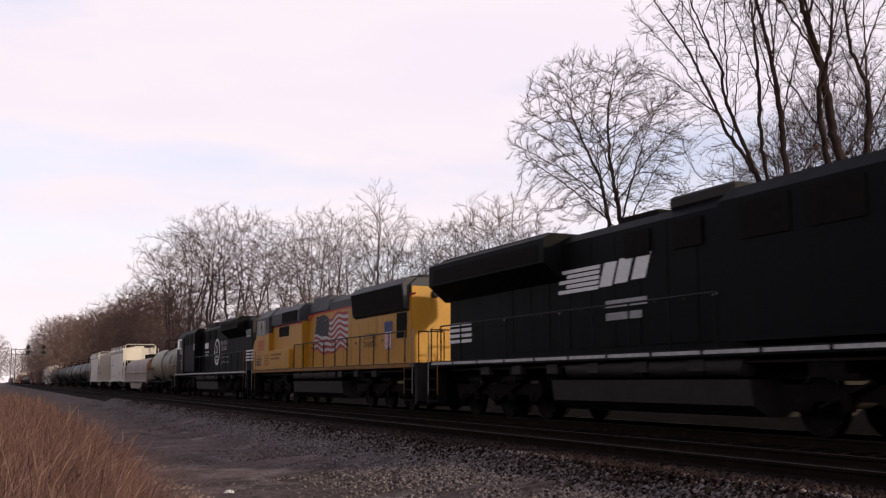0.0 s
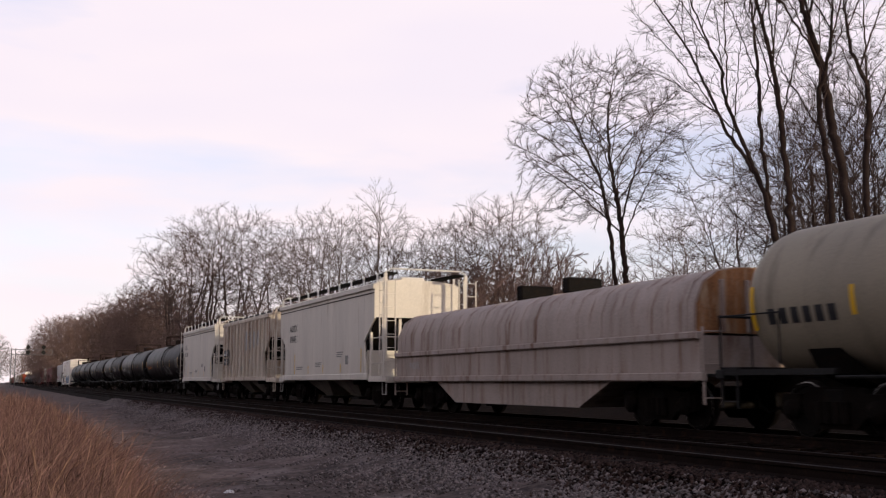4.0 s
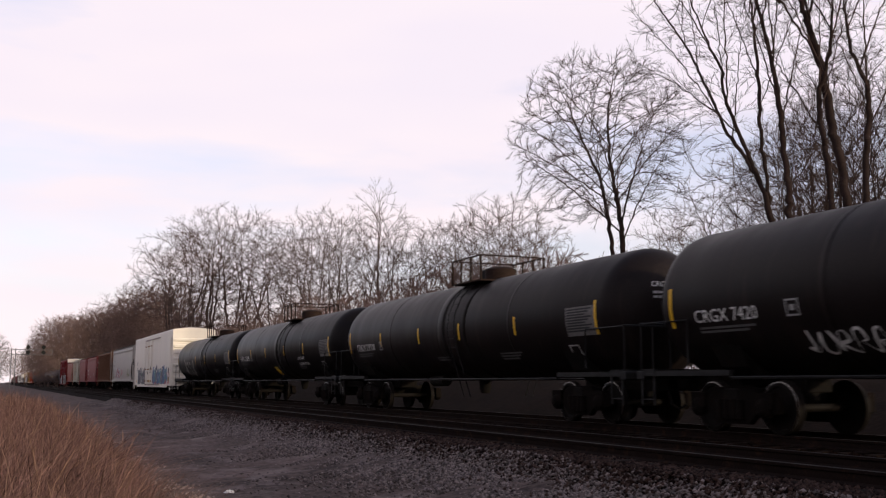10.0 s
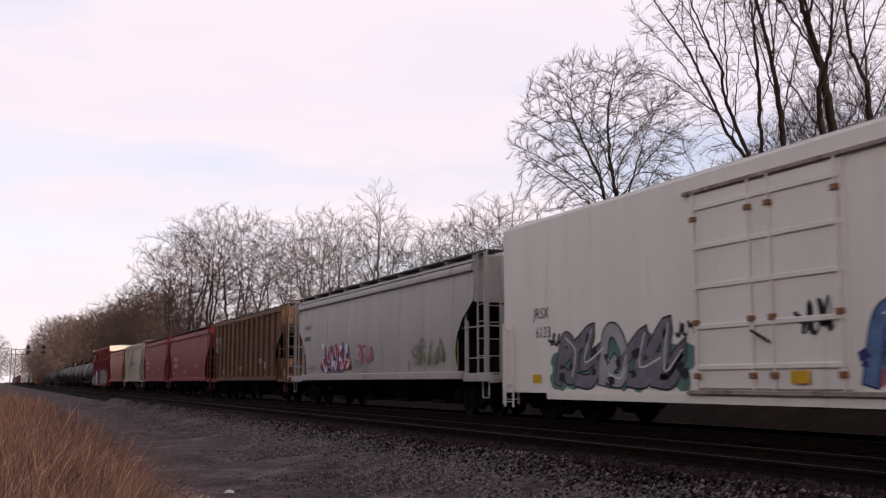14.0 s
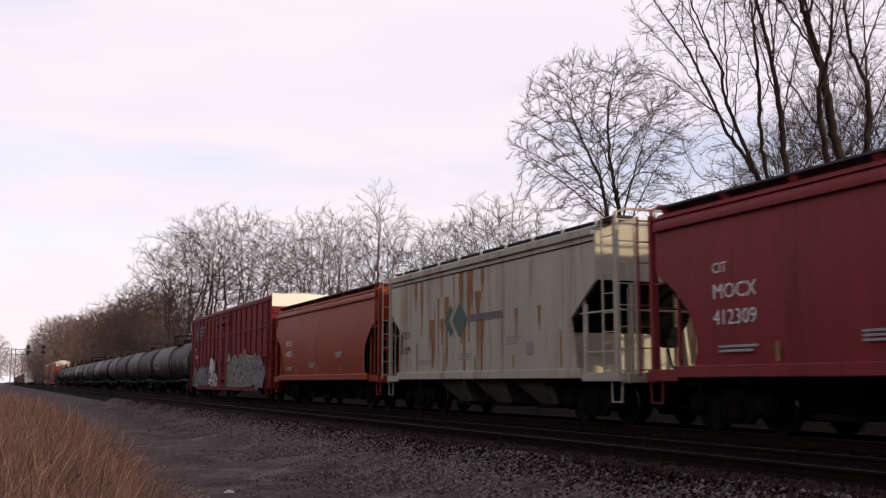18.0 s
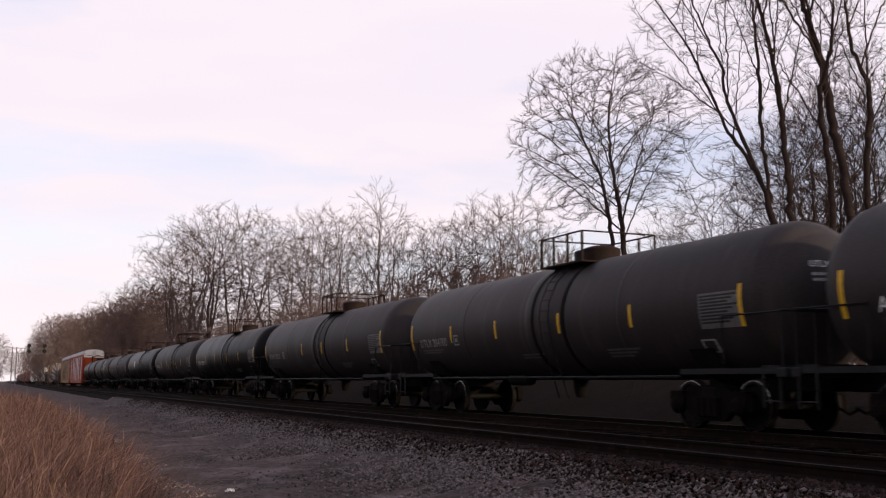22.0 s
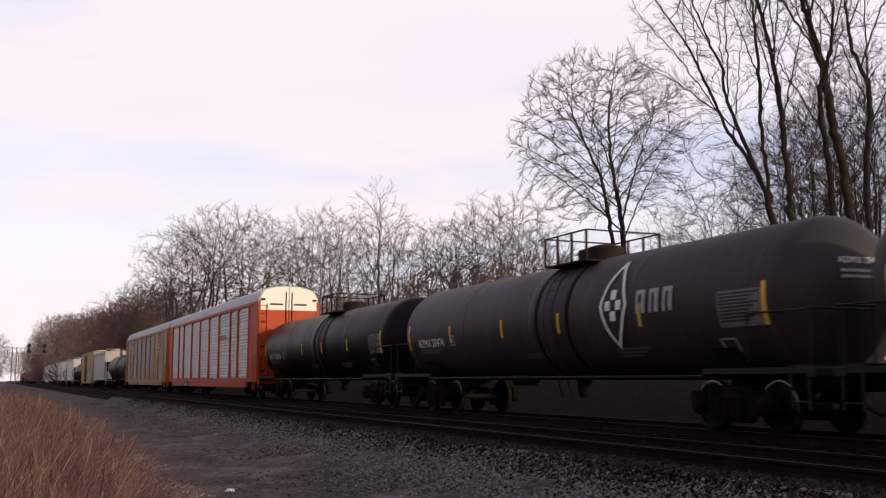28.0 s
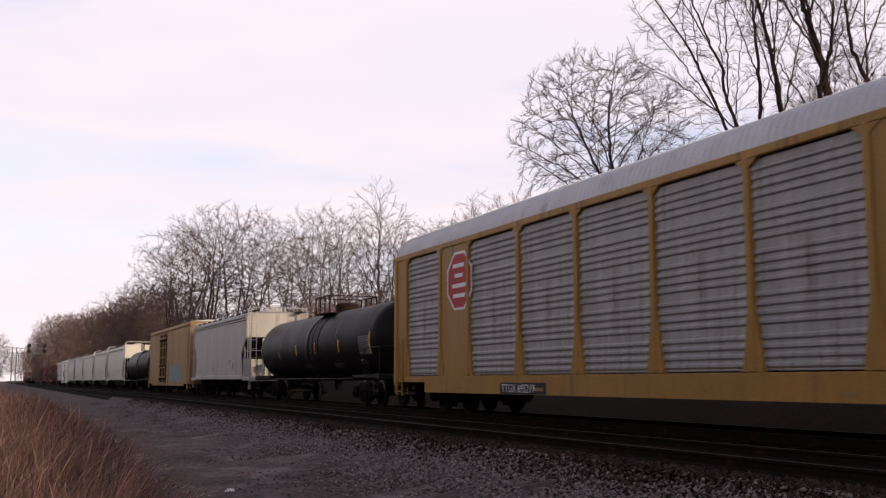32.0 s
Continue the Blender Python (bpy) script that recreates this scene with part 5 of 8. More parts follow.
            thick = min(0.11, 0.055 * H + 0.02) * (0.55 if tank else 0.7 if c > 1 else 1.0)
            for i, q in enumerate(pts):
                d = (pts[min(i + 1, len(pts) - 1)] - pts[max(i - 1, 0)])
                d = d.normalized() if d.length > 1e-6 else Vector((1, 0))
                nrm = Vector((-d.y, d.x)) * thick * (0.7 + 0.5 * math.sin(i * 0.35 + c))
                vs += [on_side(q.x - nrm.x, q.y - nrm.y, lift, x, tank), on_side(q.x + nrm.x, q.y + nrm.y, lift, x, tank)]
            for i in range(len(pts) - 1):
                fs.append((2 * i, 2 * i + 1, 2 * i + 3, 2 * i + 2))
            s.add(vs, fs)
        part("graffiti", s, mat, parent, "sprayed graffiti")


SWIRLS = (
    ((0.0, 0.1), (0.2, 0.9), (0.6, 0.95), (0.5, 0.3), (0.95, 0.05)),
    ((0.05, 1.0), (0.3, 0.2), (0.7, 0.08), (0.95, 0.7), (0.5, 0.8), (0.55, 0.4)),
    ((0.05, 0.2), (0.3, 0.9), (0.8, 0.8), (0.6, 0.2), (0.2, 0.4), (0.95, 1.0)),
    ((0.0, 0.6), (0.5, 1.0), (0.4, 0.4), (0.98, 0.55), (0.6, 0.0), (0.1, 0.05)),
    ((0.5, 0.5), (0.3, 0.3), (0.6, 0.1), (0.92, 0.4), (0.6, 0.9), (0.1, 0.75), (0.05, 0.05)),
    ((0.0, 0.0), (0.25, 0.55), (0.1, 1.0), (0.6, 0.7), (0.95, 0.95), (0.75, 0.35), (1.0, 0.0)),
)


def stroke(s, knots, half, lift, x, soft):
    """A painted stroke of even width through a few knots, flat on the side."""
    pts = [Vector(k) for k in knots]
    if soft:
        fine = []
        ext = [pts[0]] + pts + [pts[-1]]
        for i in range(1, len(ext) - 2):
            p0, p1, p2, p3 = ext[i - 1:i + 3]
            for j in range(6):
                t = j / 6
                fine.append(0.5 * ((2 * p1) + (p2 - p0) * t + (2 * p0 - 5 * p1 + 4 * p2 - p3) * t * t + (3 * p1 - p0 - 3 * p2 + p3) * t ** 3))
        pts = fine + [pts[-1]]
    rows = []
    for i, p in enumerate(pts):
        d0 = (p - pts[i - 1]).normalized() if i else (pts[1] - p).normalized()
        d1 = (pts[i + 1] - p).normalized() if i < len(pts) - 1 else d0
        nrm = Vector((-(d0 + d1).y, (d0 + d1).x))
        nrm = nrm.normalized() if nrm.length > 0.2 else Vector((-d0.y, d0.x))
        k = half / max(0.45, nrm.dot(Vector((-d0.y, d0.x))))
        end = (-d0 if i == 0 else d0 if i == len(pts) - 1 else Vector((0, 0))) * half * 0.8
        q = p + end
        rows.append(((x - lift, q.x - nrm.x * k, q.y - nrm.y * k), (x - lift, q.x + nrm.x * k, q.y + nrm.y * k)))
    s.add([v for r in rows for v in r], [(2 * i, 2 * i + 1, 2 * i + 3, 2 * i + 2) for i in range(len(rows) - 1)])


def piece(parent, y0, y1, z0, z1, n, fills, line, halo, seed, x=-1.56, soft=True, rim=None, gloss="ink", fat=0.17):
    """A sprayed piece: a cloud of colour, then thick interlocking swirls with outlines, fills in several colours, dark folds and thin glints."""
    r = random.Random(seed)
    H, w = z1 - z0, (y1 - y0) / n
    if halo:
        for c, mat in enumerate(halo):
            s = Shape()
            for k in range(n * 5):
                yc, zc, q = r.uniform(y0, y1), z0 + H * r.uniform(0.12, 0.72) * (1 if c else 0.8), H * r.uniform(0.10, 0.24)
                zc = max(zc, z0 + q)
                s.add([(x - 0.0035 - 0.0008 * c - 0.00002 * k, yc + 1.3 * q * math.cos(t) * r.uniform(0.8, 1.1), zc + q * math.sin(t) * r.uniform(0.8, 1.1)) for t in [2 * math.pi * i / 11 for i in range(11)]], [tuple(range(11))])
            tagged(part("graffiti_cloud", s, mat, parent, "sprayed graffiti cloud"), kind="stuff")
    half = fat * min(w, H)
    rims, edges, folds = Shape(), Shape(), Shape()
    for k in range(n):
        yl = y1 - w * k
        tall, lean = r.uniform(0.72, 1.0), r.uniform(-0.15, 0.15)
        q = []
        for u, v in r.choice(SWIRLS):
            yy = yl - w * (-0.08 + 1.16 * (u + r.uniform(-0.10, 0.10) + lean * v))
            zz = z0 + H * tall * (v + r.uniform(-0.10, 0.10))
            q.append((min(y1 - half, max(y0 + half, yy)), min(z1 - half, max(z0 + 1.8 * half, zz))))
        body, shine = Shape(), Shape()
        up = 0.0002 * k
        if rim:
            stroke(rims, q, half * 1.6, 0.0065 + up, x, soft)
        stroke(edges, q, half * 1.3, 0.0085 + up, x, soft)
        stroke(body, q, half, 0.011 + up, x, soft)
        stroke(shine, [(yy - half * 0.3, zz + half * 0.3) for yy, zz in q[1:4]], half * 0.13, 0.0145 + up, x, soft)
        for _ in range(3):
            yc, zc, t = yl - w * r.random(), z0 + H * r.uniform(0.15, 0.7), r.uniform(0, 6.3)
            big = half * r.uniform(0.5, 1.1)
            folds.add([(x - 0.0128 - up, yc + big * math.cos(t + o) * 1.2, zc + big * math.sin(t + o)) for o in (0, 1.3, 2.6, 4.2)], [(0, 1, 2, 3)])
        part("graffiti_swirl", body, fills[k % len(fills)], parent, "sprayed graffiti swirl")
        part("graffiti_glint", shine, gloss, parent, "sprayed highlight")
    if rim:
        tagged(part("graffiti_rim", rims, rim, parent, "sprayed outer rim"), kind="stuff")
    tagged(part("graffiti_outline", edges, line, parent, "sprayed outline"), kind="stuff")
    tagged(part("graffiti_shade", folds, line, parent, "sprayed dark patches"), kind="stuff")


def start_car(name, T0, T1, label, category, group="", flip=1):
    car = thing(name, label, category, group)
    T = (T0 + T1) / 2
    ROLLING.append((car, T, flip))
    L = V * (T1 - T0)
    return car, L, L / 2 - 0.42, T


def end_gear(car, a, T, truck_in=1.9, r=0.457):
    for s in (-1, 1):
        truck(car, s * (a - truck_in), T, r=r)
        coupler(car, s * (a + 0.12), s)


# ---- tank cars ----
def tank_car(T0, T1, mat, label, R=1.42, zc=2.34, number="", num_mat="ink_dim", stripes=4, stripe_mat="yellow", prints=1, sill=True, seams=2, extra=None, text_size=0.34, late=0.055):
    car, L, a, T = start_car("tank_car", T0 + late, T1 + late, label, "tank car", "train")
    h = a + 0.03                       # half length of the shell
    head = 0.85
    prof = [(-h, 0.02)]
    for i in range(1, 8):
        q = i / 7 * math.pi / 2
        prof.append((-h + head * (1 - math.cos(q)), R * math.sin(q)))
    body = prof[:]
    body += [(-y, r) for y, r in prof[::-1]]
    shell = part("shell", Shape(smooth=True).lathe_y(body, 0, zc, 40), mat, car)
    wrap = (R, zc)
    for k in range(seams):
        y = (-0.5 + (k + 0.5) / seams) * 2 * (h - head)
        part("seam", Shape(smooth=True).lathe_y([(y - 0.06, R + 0.001), (y - 0.05, R + 0.005), (y + 0.05, R + 0.005), (y + 0.06, R + 0.001)], 0, zc, 40), mat, shell)
    part("jacket_band", Shape(smooth=True).lathe_y([(-0.28, R + 0.001), (-0.26, R + 0.007), (0.26, R + 0.007), (0.28, R + 0.001)], 0, zc, 40), mat, shell)
    for s in (-1, 1):
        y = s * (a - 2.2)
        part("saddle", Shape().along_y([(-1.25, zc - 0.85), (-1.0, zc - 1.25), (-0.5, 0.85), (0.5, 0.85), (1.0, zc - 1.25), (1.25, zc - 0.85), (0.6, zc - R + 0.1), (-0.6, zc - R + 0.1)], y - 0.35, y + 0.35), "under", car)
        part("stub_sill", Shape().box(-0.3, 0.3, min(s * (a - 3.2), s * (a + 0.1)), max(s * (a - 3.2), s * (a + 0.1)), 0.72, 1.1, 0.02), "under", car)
        e = s * (a + 0.12)
        part("end_sill", Shape().box(-1.45, 1.45, e - 0.12, e + 0.12, 0.95, 1.12, 0.02), "iron", car)
        part("end_walkway", Shape().box(-1.4, 1.4, min(e, e - s * 0.5), max(e, e - s * 0.5), 1.12, 1.16), "iron", car)
        rail = Shape()
        for x in (-1.4, -0.7, 0.7, 1.4):
            rail.tube([(x, e, 1.12), (x, e, 2.05)], 0.018, 5)
        rail.tube([(-1.4, e, 2.05), (1.4, e, 2.05)], 0.018, 5)
        rail.tube([(-1.4, e, 2.05), (-1.4, e - s * 1.5, 2.05), (-1.4, e - s * 1.5, 1.2)], 0.018, 5)
        rail.tube([(1.4, e, 2.05), (1.4, e - s * 1.5, 2.05), (1.4, e - s * 1.5, 1.2)], 0.018, 5)
        part("end_railing", rail, "iron", car)
        part("grab_rail", Shape().tube([(-1.42, e, 2.06), (1.42, e, 2.06)], 0.022, 5), "iron", car)
        for sd in (-1, 1):
            ladder(car, sd * 1.42, e - s * 0.25, 0.45, 1.15, "iron", 0.4)
        for sd in (-1, 1):
            part("side_sill", Shape().box(sd * 1.38 - 0.05, sd * 1.38 + 0.05, min(e, e - s * 2.7), max(e, e - s * 2.7), 1.02, 1.12), "iron", car)
    part("brake_wheel", Shape(smooth=True).lathe_y([(a - 0.2, 0.26), (a - 0.17, 0.28), (a - 0.14, 0.26)], 0.6, 1.75, 16), "iron", car)
    if sill:
        for x in (-1.42, 1.42):
            part("side_rail", Shape().tube([(x, -a + 2.6, 0.98), (x, a - 2.6, 0.98)], 0.028, 6), "iron", car)
        part("bottom_valve", Shape(smooth=True).lathe_z([(zc - R - 0.42, 0.12), (zc - R - 0.3, 0.16), (zc - R + 0.05, 0.2)], 0, 0, 12), "under", car)
        part("brake_reservoir", Shape(smooth=True).lathe_y([(1.6, 0.02), (1.65, 0.17), (2.6, 0.17), (2.65, 0.02)], -0.5, 0.95, 12), "under", car)
    # manway and platform on top, a little forward of the middle
    zt, yp = zc + R, -0.85
    part("manway", Shape(smooth=True).lathe_z([(zt - 0.12, 0.46), (zt + 0.26, 0.46), (zt + 0.29, 0.42), (zt + 0.34, 0.25)], 0, yp - 0.2, 18), "rust_rail", car)
    part("valve_housing", Shape(smooth=True).lathe_z([(zt - 0.05, 0.22), (zt + 0.30, 0.22), (zt + 0.34, 0.16)], 0, yp + 0.65, 14), "iron", car)
    pl = Shape()
    for x0, x1 in ((-1.0, -0.6), (0.6, 1.0)):
        pl.box(x0, x1, yp - 0.95, yp + 0.95, zt - 0.14, zt - 0.10)
    for y0, y1 in ((yp - 0.95, yp - 0.8), (yp + 0.8, yp + 0.95)):
        pl.box(-0.6, 0.6, y0, y1, zt - 0.14, zt - 0.10)
    platform = part("platform", pl, "rust_rail", car)
    for x in (-1.0, 1.0):
        for y in (-0.95, -0.3, 0.35, 0.95):
            part("post", kept("tank_post", lambda: Shape().box(-0.024, 0.024, -0.024, 0.024, 0, 0.72).mesh("post", MAT["rust_rail"])), "rust_rail", platform, at=pose(x, yp + y, zt - 0.14))
        part("handrail", Shape().tube([(x, yp - 0.95, zt + 0.57), (x, yp + 0.95, zt + 0.57)], 0.021, 5), "rust_rail", platform)
    for y in (-0.95, 0.95):
        part("handrail", Shape().tube([(-1.0, yp + y, zt + 0.57), (1.0, yp + y, zt + 0.57)], 0.021, 5), "rust_rail", platform)
        part("platform_bracket", Shape(smooth=True).lathe_y([(yp + y * 0.75 - 0.09, R + 0.002), (yp + y * 0.75 - 0.08, R + 0.009), (yp + y * 0.75 + 0.08, R + 0.009), (yp + y * 0.75 + 0.09, R + 0.002)], 0, zc, 40), mat if mat in ("cream_tank", "grey_tank") else "under", shell)
    for sd in (-1, 1):
        lad = Shape()
        for e in (-0.21, 0.21):
            lad.tube([(sd * (R + 0.09) * math.cos(q), yp + e, zc + (R + 0.09) * math.sin(q)) for q in (0.95, 0.6, 0.25, 0.0, -0.35)] + [(sd * 0.98, yp + e, 0.5)], 0.018, 5)
        for k in range(9):
            q = 0.95 - k * 0.165
            lad.tube([(sd * (R + 0.09) * math.cos(q), yp - 0.21, zc + (R + 0.09) * math.sin(q)), (sd * (R + 0.09) * math.cos(q), yp + 0.21, zc + (R + 0.09) * math.sin(q))], 0.014, 5)
        part("ladder", lad, "iron", car)
    # markings on the near side
    spots = {0: (), 4: (0.895, 0.19, -0.13, -0.49, -0.895), 5: (0.895, 0.55, 0.19, -0.13, -0.49, -0.895), 6: (0.895, 0.55, 0.22, -0.16, -0.50, -0.895)}[stripes]
    for f in spots:
        s = Shape()
        tall = abs(f) > 0.8
        decal(s, f * h - 0.05, f * h + 0.05, zc - (0.50 if tall else 0.36), zc + (0.24 if tall else 0.10), tank=wrap)
        part("reflector", s, stripe_mat, shell)
    if number:
        letters(shell, number, text_size, num_mat, h * 0.82, zc - 0.44, tank=wrap)
        letters(shell, number, 0.16, "ink", 0.55, 0.0, name="end_lettering", head=(-h, head, R, zc))
        for k, (w, drop) in enumerate(((0.72, 0.15), (0.62, 0.25))):
            s = Shape()
            n = 6
            for q in range(n):
                xs = [-0.53 + w * (q + o) / n for o in (0.0, 0.86)]
                ring = []
                for xx, zz in ((xs[0], 0.35 * R - drop), (xs[1], 0.35 * R - drop), (xs[1], 0.35 * R - drop + 0.05), (xs[0], 0.35 * R - drop + 0.05)):
                    f = math.sqrt(max(0.0, 1 - (xx * xx + zz * zz) / R ** 2))
                    ring.append((xx, -h + head * (1 - f) - 0.012, zc + zz))
                s.add(ring, [(0, 1, 2, 3)])
            part("end_print", s, "ink_dim", shell)
    if prints:
        bars(shell, h * 0.81, zc - 0.52, 1.5, 0.04, 2, "ink_faint", tank=wrap)
        s = Shape()
        decal(s, -h * 0.89, -h * 0.76, zc - 0.50, zc + 0.14, tank=wrap, lift=0.004)
        part("data_panel", s, "panel_grey", shell)
        bars(shell, -h * 0.765, zc + 0.10, 1.05, 0.035, 9, "ink_black", tank=wrap)
        bars(shell, 0.8, zc - 0.78, 1.1, 0.04, 2, "ink_faint", tank=wrap)
        bars(shell, -h * 0.36, zc - 0.76, 1.2, 0.04, 3, "ink_faint", tank=wrap)
        s = Shape()
        for d0, d1, e0, e1 in ((0, 0.3, 0, 0.03), (0, 0.3, 0.25, 0.28), (0, 0.03, 0, 0.28), (0.27, 0.3, 0, 0.28), (0.1, 0.2, 0.09, 0.19)):
            decal(s, h - 4.3 + d0, h - 4.3 + d1, zc - 0.45 + e0, zc - 0.45 + e1, tank=wrap)
        part("placard_holder", s, "ink_dim", shell)
        s = Shape()
        for d0, d1, e0, e1 in ((0, 0.42, 0, 0.03), (0, 0.42, 0.22, 0.25), (0, 0.04, 0, 0.25), (0.38, 0.42, 0, 0.25)):
            decal(s, -h * 0.79 + d0, -h * 0.79 + d1, zc - 0.93 + e0, zc - 0.93 + e1, tank=wrap)
        part("placard", s, "ink_dim", shell)
    if extra:
        extra(car, shell, wrap, h)
    end_gear(car, a, T, 2.2)
    return car


# ---- covered hoppers ----
def hopper_car(T0, T1, mat, label, zt=4.2, ribs=0, bays=3, number=(), ink="ink_black", extra=None, zb=1.12, rail=True, bulge=0.0, end_mat=None, num_y=None, num_z=0.62, inset=None, back=None):
    car, L, e, T = start_car("covered_hopper", T0, T1, label, "hopper car", "train")
    end_mat = end_mat or mat
    inset = inset if inset is not None else (0.32 if bulge else 1.0)
    a = e - inset                      # half length of the body; e is the end sill
    A = {-1: a, 1: a if back is None else e - back}
    f, b = -A[-1], A[1]
    zm, zl, c = zb + 0.63 * (zt - zb), zb + 0.38 * (zt - zb), 1.05
    out = [(f, zt), (b, zt), (b, zm), (b - c, zl), (b - c * 0.80, zb), (f + c * 0.80, zb), (f + c, zl), (f, zm)]
    W = 1.55
    for s in (-1, 1):
        if bulge:
            sh = Shape(smooth=True)
            rows = 21
            vs, fs = [], []
            for i in range(rows):
                v = i / (rows - 1)
                z = zb + (zt - zb) * v
                y = np.interp(v, [0, 0.10, 0.2, 0.3, 0.4, 0.5, 0.58, 0.64, 1], [a - 1.05, a - 1.16, a - 1.18, a - 1.10, a - 0.92, a - 0.64, a - 0.3, a, a])
                x = s * (W - bulge * (1 - math.cos((v - 0.45) * 2.2)) * 1.4)
                vs += [(x, -y, z), (x, y, z)]
            for i in range(rows - 1):
                q = (2 * i, 2 * i + 1, 2 * i + 3, 2 * i + 2)
                fs.append(q if s > 0 else q[::-1])
            sh.add(vs, fs)
            part("side_sheet", sh, mat, car)
        else:
            part("side_sheet", Shape().along_x(out[::-1], min(s * (W - 0.06), s * W), max(s * (W - 0.06), s * W)), mat, car)
        if not ribs and not bulge:
            part("eave_seam", Shape().box(s * (W + 0.004) - 0.012, s * (W + 0.004) + 0.012, f + 0.05, b - 0.05, zt - 0.30, zt - 0.27), "under", car)
        if bulge:
            lip = [(s * 1.40, zt + 0.03), (s * 1.49, zt - 0.02), (s * (W + 0.01), zt - 0.09), (s * (W + 0.03), zt - 0.17), (s * (W + 0.02), zt - 0.25), (s * 1.42, zt - 0.27)]
            part("roof_lip", Shape(smooth=True).along_y(lip if s < 0 else lip[::-1], f, b), mat, car)
        else:
            part("top_chord", Shape().box(s * W - 0.07, s * W + 0.07, f, b, zt - 0.16, zt + 0.02, 0.02), mat, car)
        part("side_sill", Shape().box(s * (W - 0.02) - 0.07, s * (W - 0.02) + 0.07, f + c * 0.6, b - c * 0.6, zb - 0.14, zb + 0.08, 0.02), mat, car)
        part("end_side_sill", Shape().box(s * (W - 0.06) - 0.05, s * (W - 0.06) + 0.05, -e, f + c * 0.6, zb - 0.20, zb + (0.02 if bulge else -0.02), 0.01), mat, car)
        part("end_side_sill", Shape().box(s * (W - 0.06) - 0.05, s * (W - 0.06) + 0.05, b - c * 0.6, e, zb - 0.20, zb + (0.02 if bulge else -0.02), 0.01), mat, car)
        if ribs:
            rib = kept(("rib", round(zt - zb, 2), mat), lambda: Shape().box(-0.05, 0.05, -0.06, 0.06, 0, zt - zb - 0.1, 0.02).mesh("rib", MAT[mat]))
            for k in range(ribs):
                y = (a - 1.0) * (2 * k / (ribs - 1) - 1)
                part("rib", rib, mat, car, at=pose(s * (W + 0.045), y, zb + 0.02))
    part("roof", Shape(smooth=True).along_y([(-W, zt - 0.02), (W, zt - 0.02), (W - 0.1, zt + 0.08), (0.7, zt + 0.18), (-0.7, zt + 0.18), (-W + 0.1, zt + 0.08)], f, b), mat, car)
    hat = kept(("hatch", mat), lambda: Shape().box(-0.45, 0.45, -1.0, 1.0, 0, 0.16, 0.05).mesh("hatch", MAT[mat]))
    nh = max(3, int(L / 3.0))
    for k in range(nh):
        part("hatch", hat, mat, car, at=pose(0, (a - 1.4) * (2 * k / (nh - 1) - 1), zt + 0.17))
    post = "iron" if mat in ("oxide", "orange", "hopper_brown") else "galv_bright"
    if rail and bulge:
        # low walkways on wedge brackets at the roof's edges
        for s in (-1, 1):
            # dark board painted grey: the light on its top is put into the colour
            part("running_board", Shape().box(s * 1.22 - 0.26, s * 1.22 + 0.26, -e + 0.3, e - 0.3, zt + 0.20, zt + 0.24), "roof_grey", car)
            wedge = kept(("wedge", mat, s), lambda: Shape().along_y([(0, 0), (s * 0.36, 0.0), (s * 0.45, 0.18), (0, 0.18)][::-s], -0.09, 0.09).mesh("bracket", MAT[mat]))
            for k in range(nh + 4):
                part("bracket", wedge, mat, car, at=pose(s * 1.0, (a - 0.2) * (2 * k / (nh + 3) - 1), zt + 0.02))
    elif rail:
        rb = 0.30 if mat == "hopper_white" else 0.13
        for x in (-1.2, 1.2):
            part("running_board", Shape().box(x - 0.20, x + 0.20, -e + 0.3, e - 0.3, zt + rb, zt + rb + 0.045), "iron" if mat != "hopper_white" else "under", car)
        for k in range(nh + 5):
            y = (a - 0.1) * (2 * k / (nh + 4) - 1)
            for x in (-1.42, 1.42):
                part("support", kept(("rb_support", post, rb), lambda: Shape().box(-0.025, 0.025, -0.04, 0.04, 0, rb + 0.08).mesh("support", MAT[post])), post, car, at=pose(x, y, zt))
    # ends: upright end sheet, sloping floor, end frame and ladders
    for s in (-1, 1):
        a, inset = A[s], e - A[s]
        ey = s * (a - 0.03)
        part("end_sheet", Shape().box(-W + 0.05, W - 0.05, ey - 0.03, ey + 0.03, zm + 0.02, zt - 0.02), end_mat, car)
        # slope sheet and bulge-car shear plate: shade painted as near-black colour
        part("slope_sheet", Shape().along_x([(s * (a - 0.05), zm + 0.04), (s * (a - 0.05), zm - 0.04), (s * (a - 2.4), zb - 0.3), (s * (a - 2.4), zb + 0.1)], -W + 0.07, W - 0.07), "under", car, "sloping underside with its shade put into the colour")
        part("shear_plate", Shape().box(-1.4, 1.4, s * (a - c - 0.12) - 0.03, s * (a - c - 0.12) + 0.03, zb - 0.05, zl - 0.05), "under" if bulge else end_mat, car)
        part("end_sill", Shape().box(-1.5, 1.5, min(s * (e - 0.2), s * (e + 0.12)), max(s * (e - 0.2), s * (e + 0.12)), zb - 0.24, zb - 0.02, 0.02), end_mat, car)
        part("end_platform", Shape().box(-1.4, 1.4, min(s * (a - c - 0.1), s * (e - 0.2)), max(s * (a - c - 0.1), s * (e - 0.2)), zb - 0.10, zb - 0.06), "under", car)
        ly = s * (e - 0.32) if inset > 0.5 else s * (e - 0.12)
        for x in (-1.46, 1.46):
            part("corner_post", Shape().box(x - 0.05, x + 0.05, ly - 0.05, ly + 0.05, zb - 0.1, zt + (0.3 if mat == "hopper_white" else 0.1)), end_mat, car)
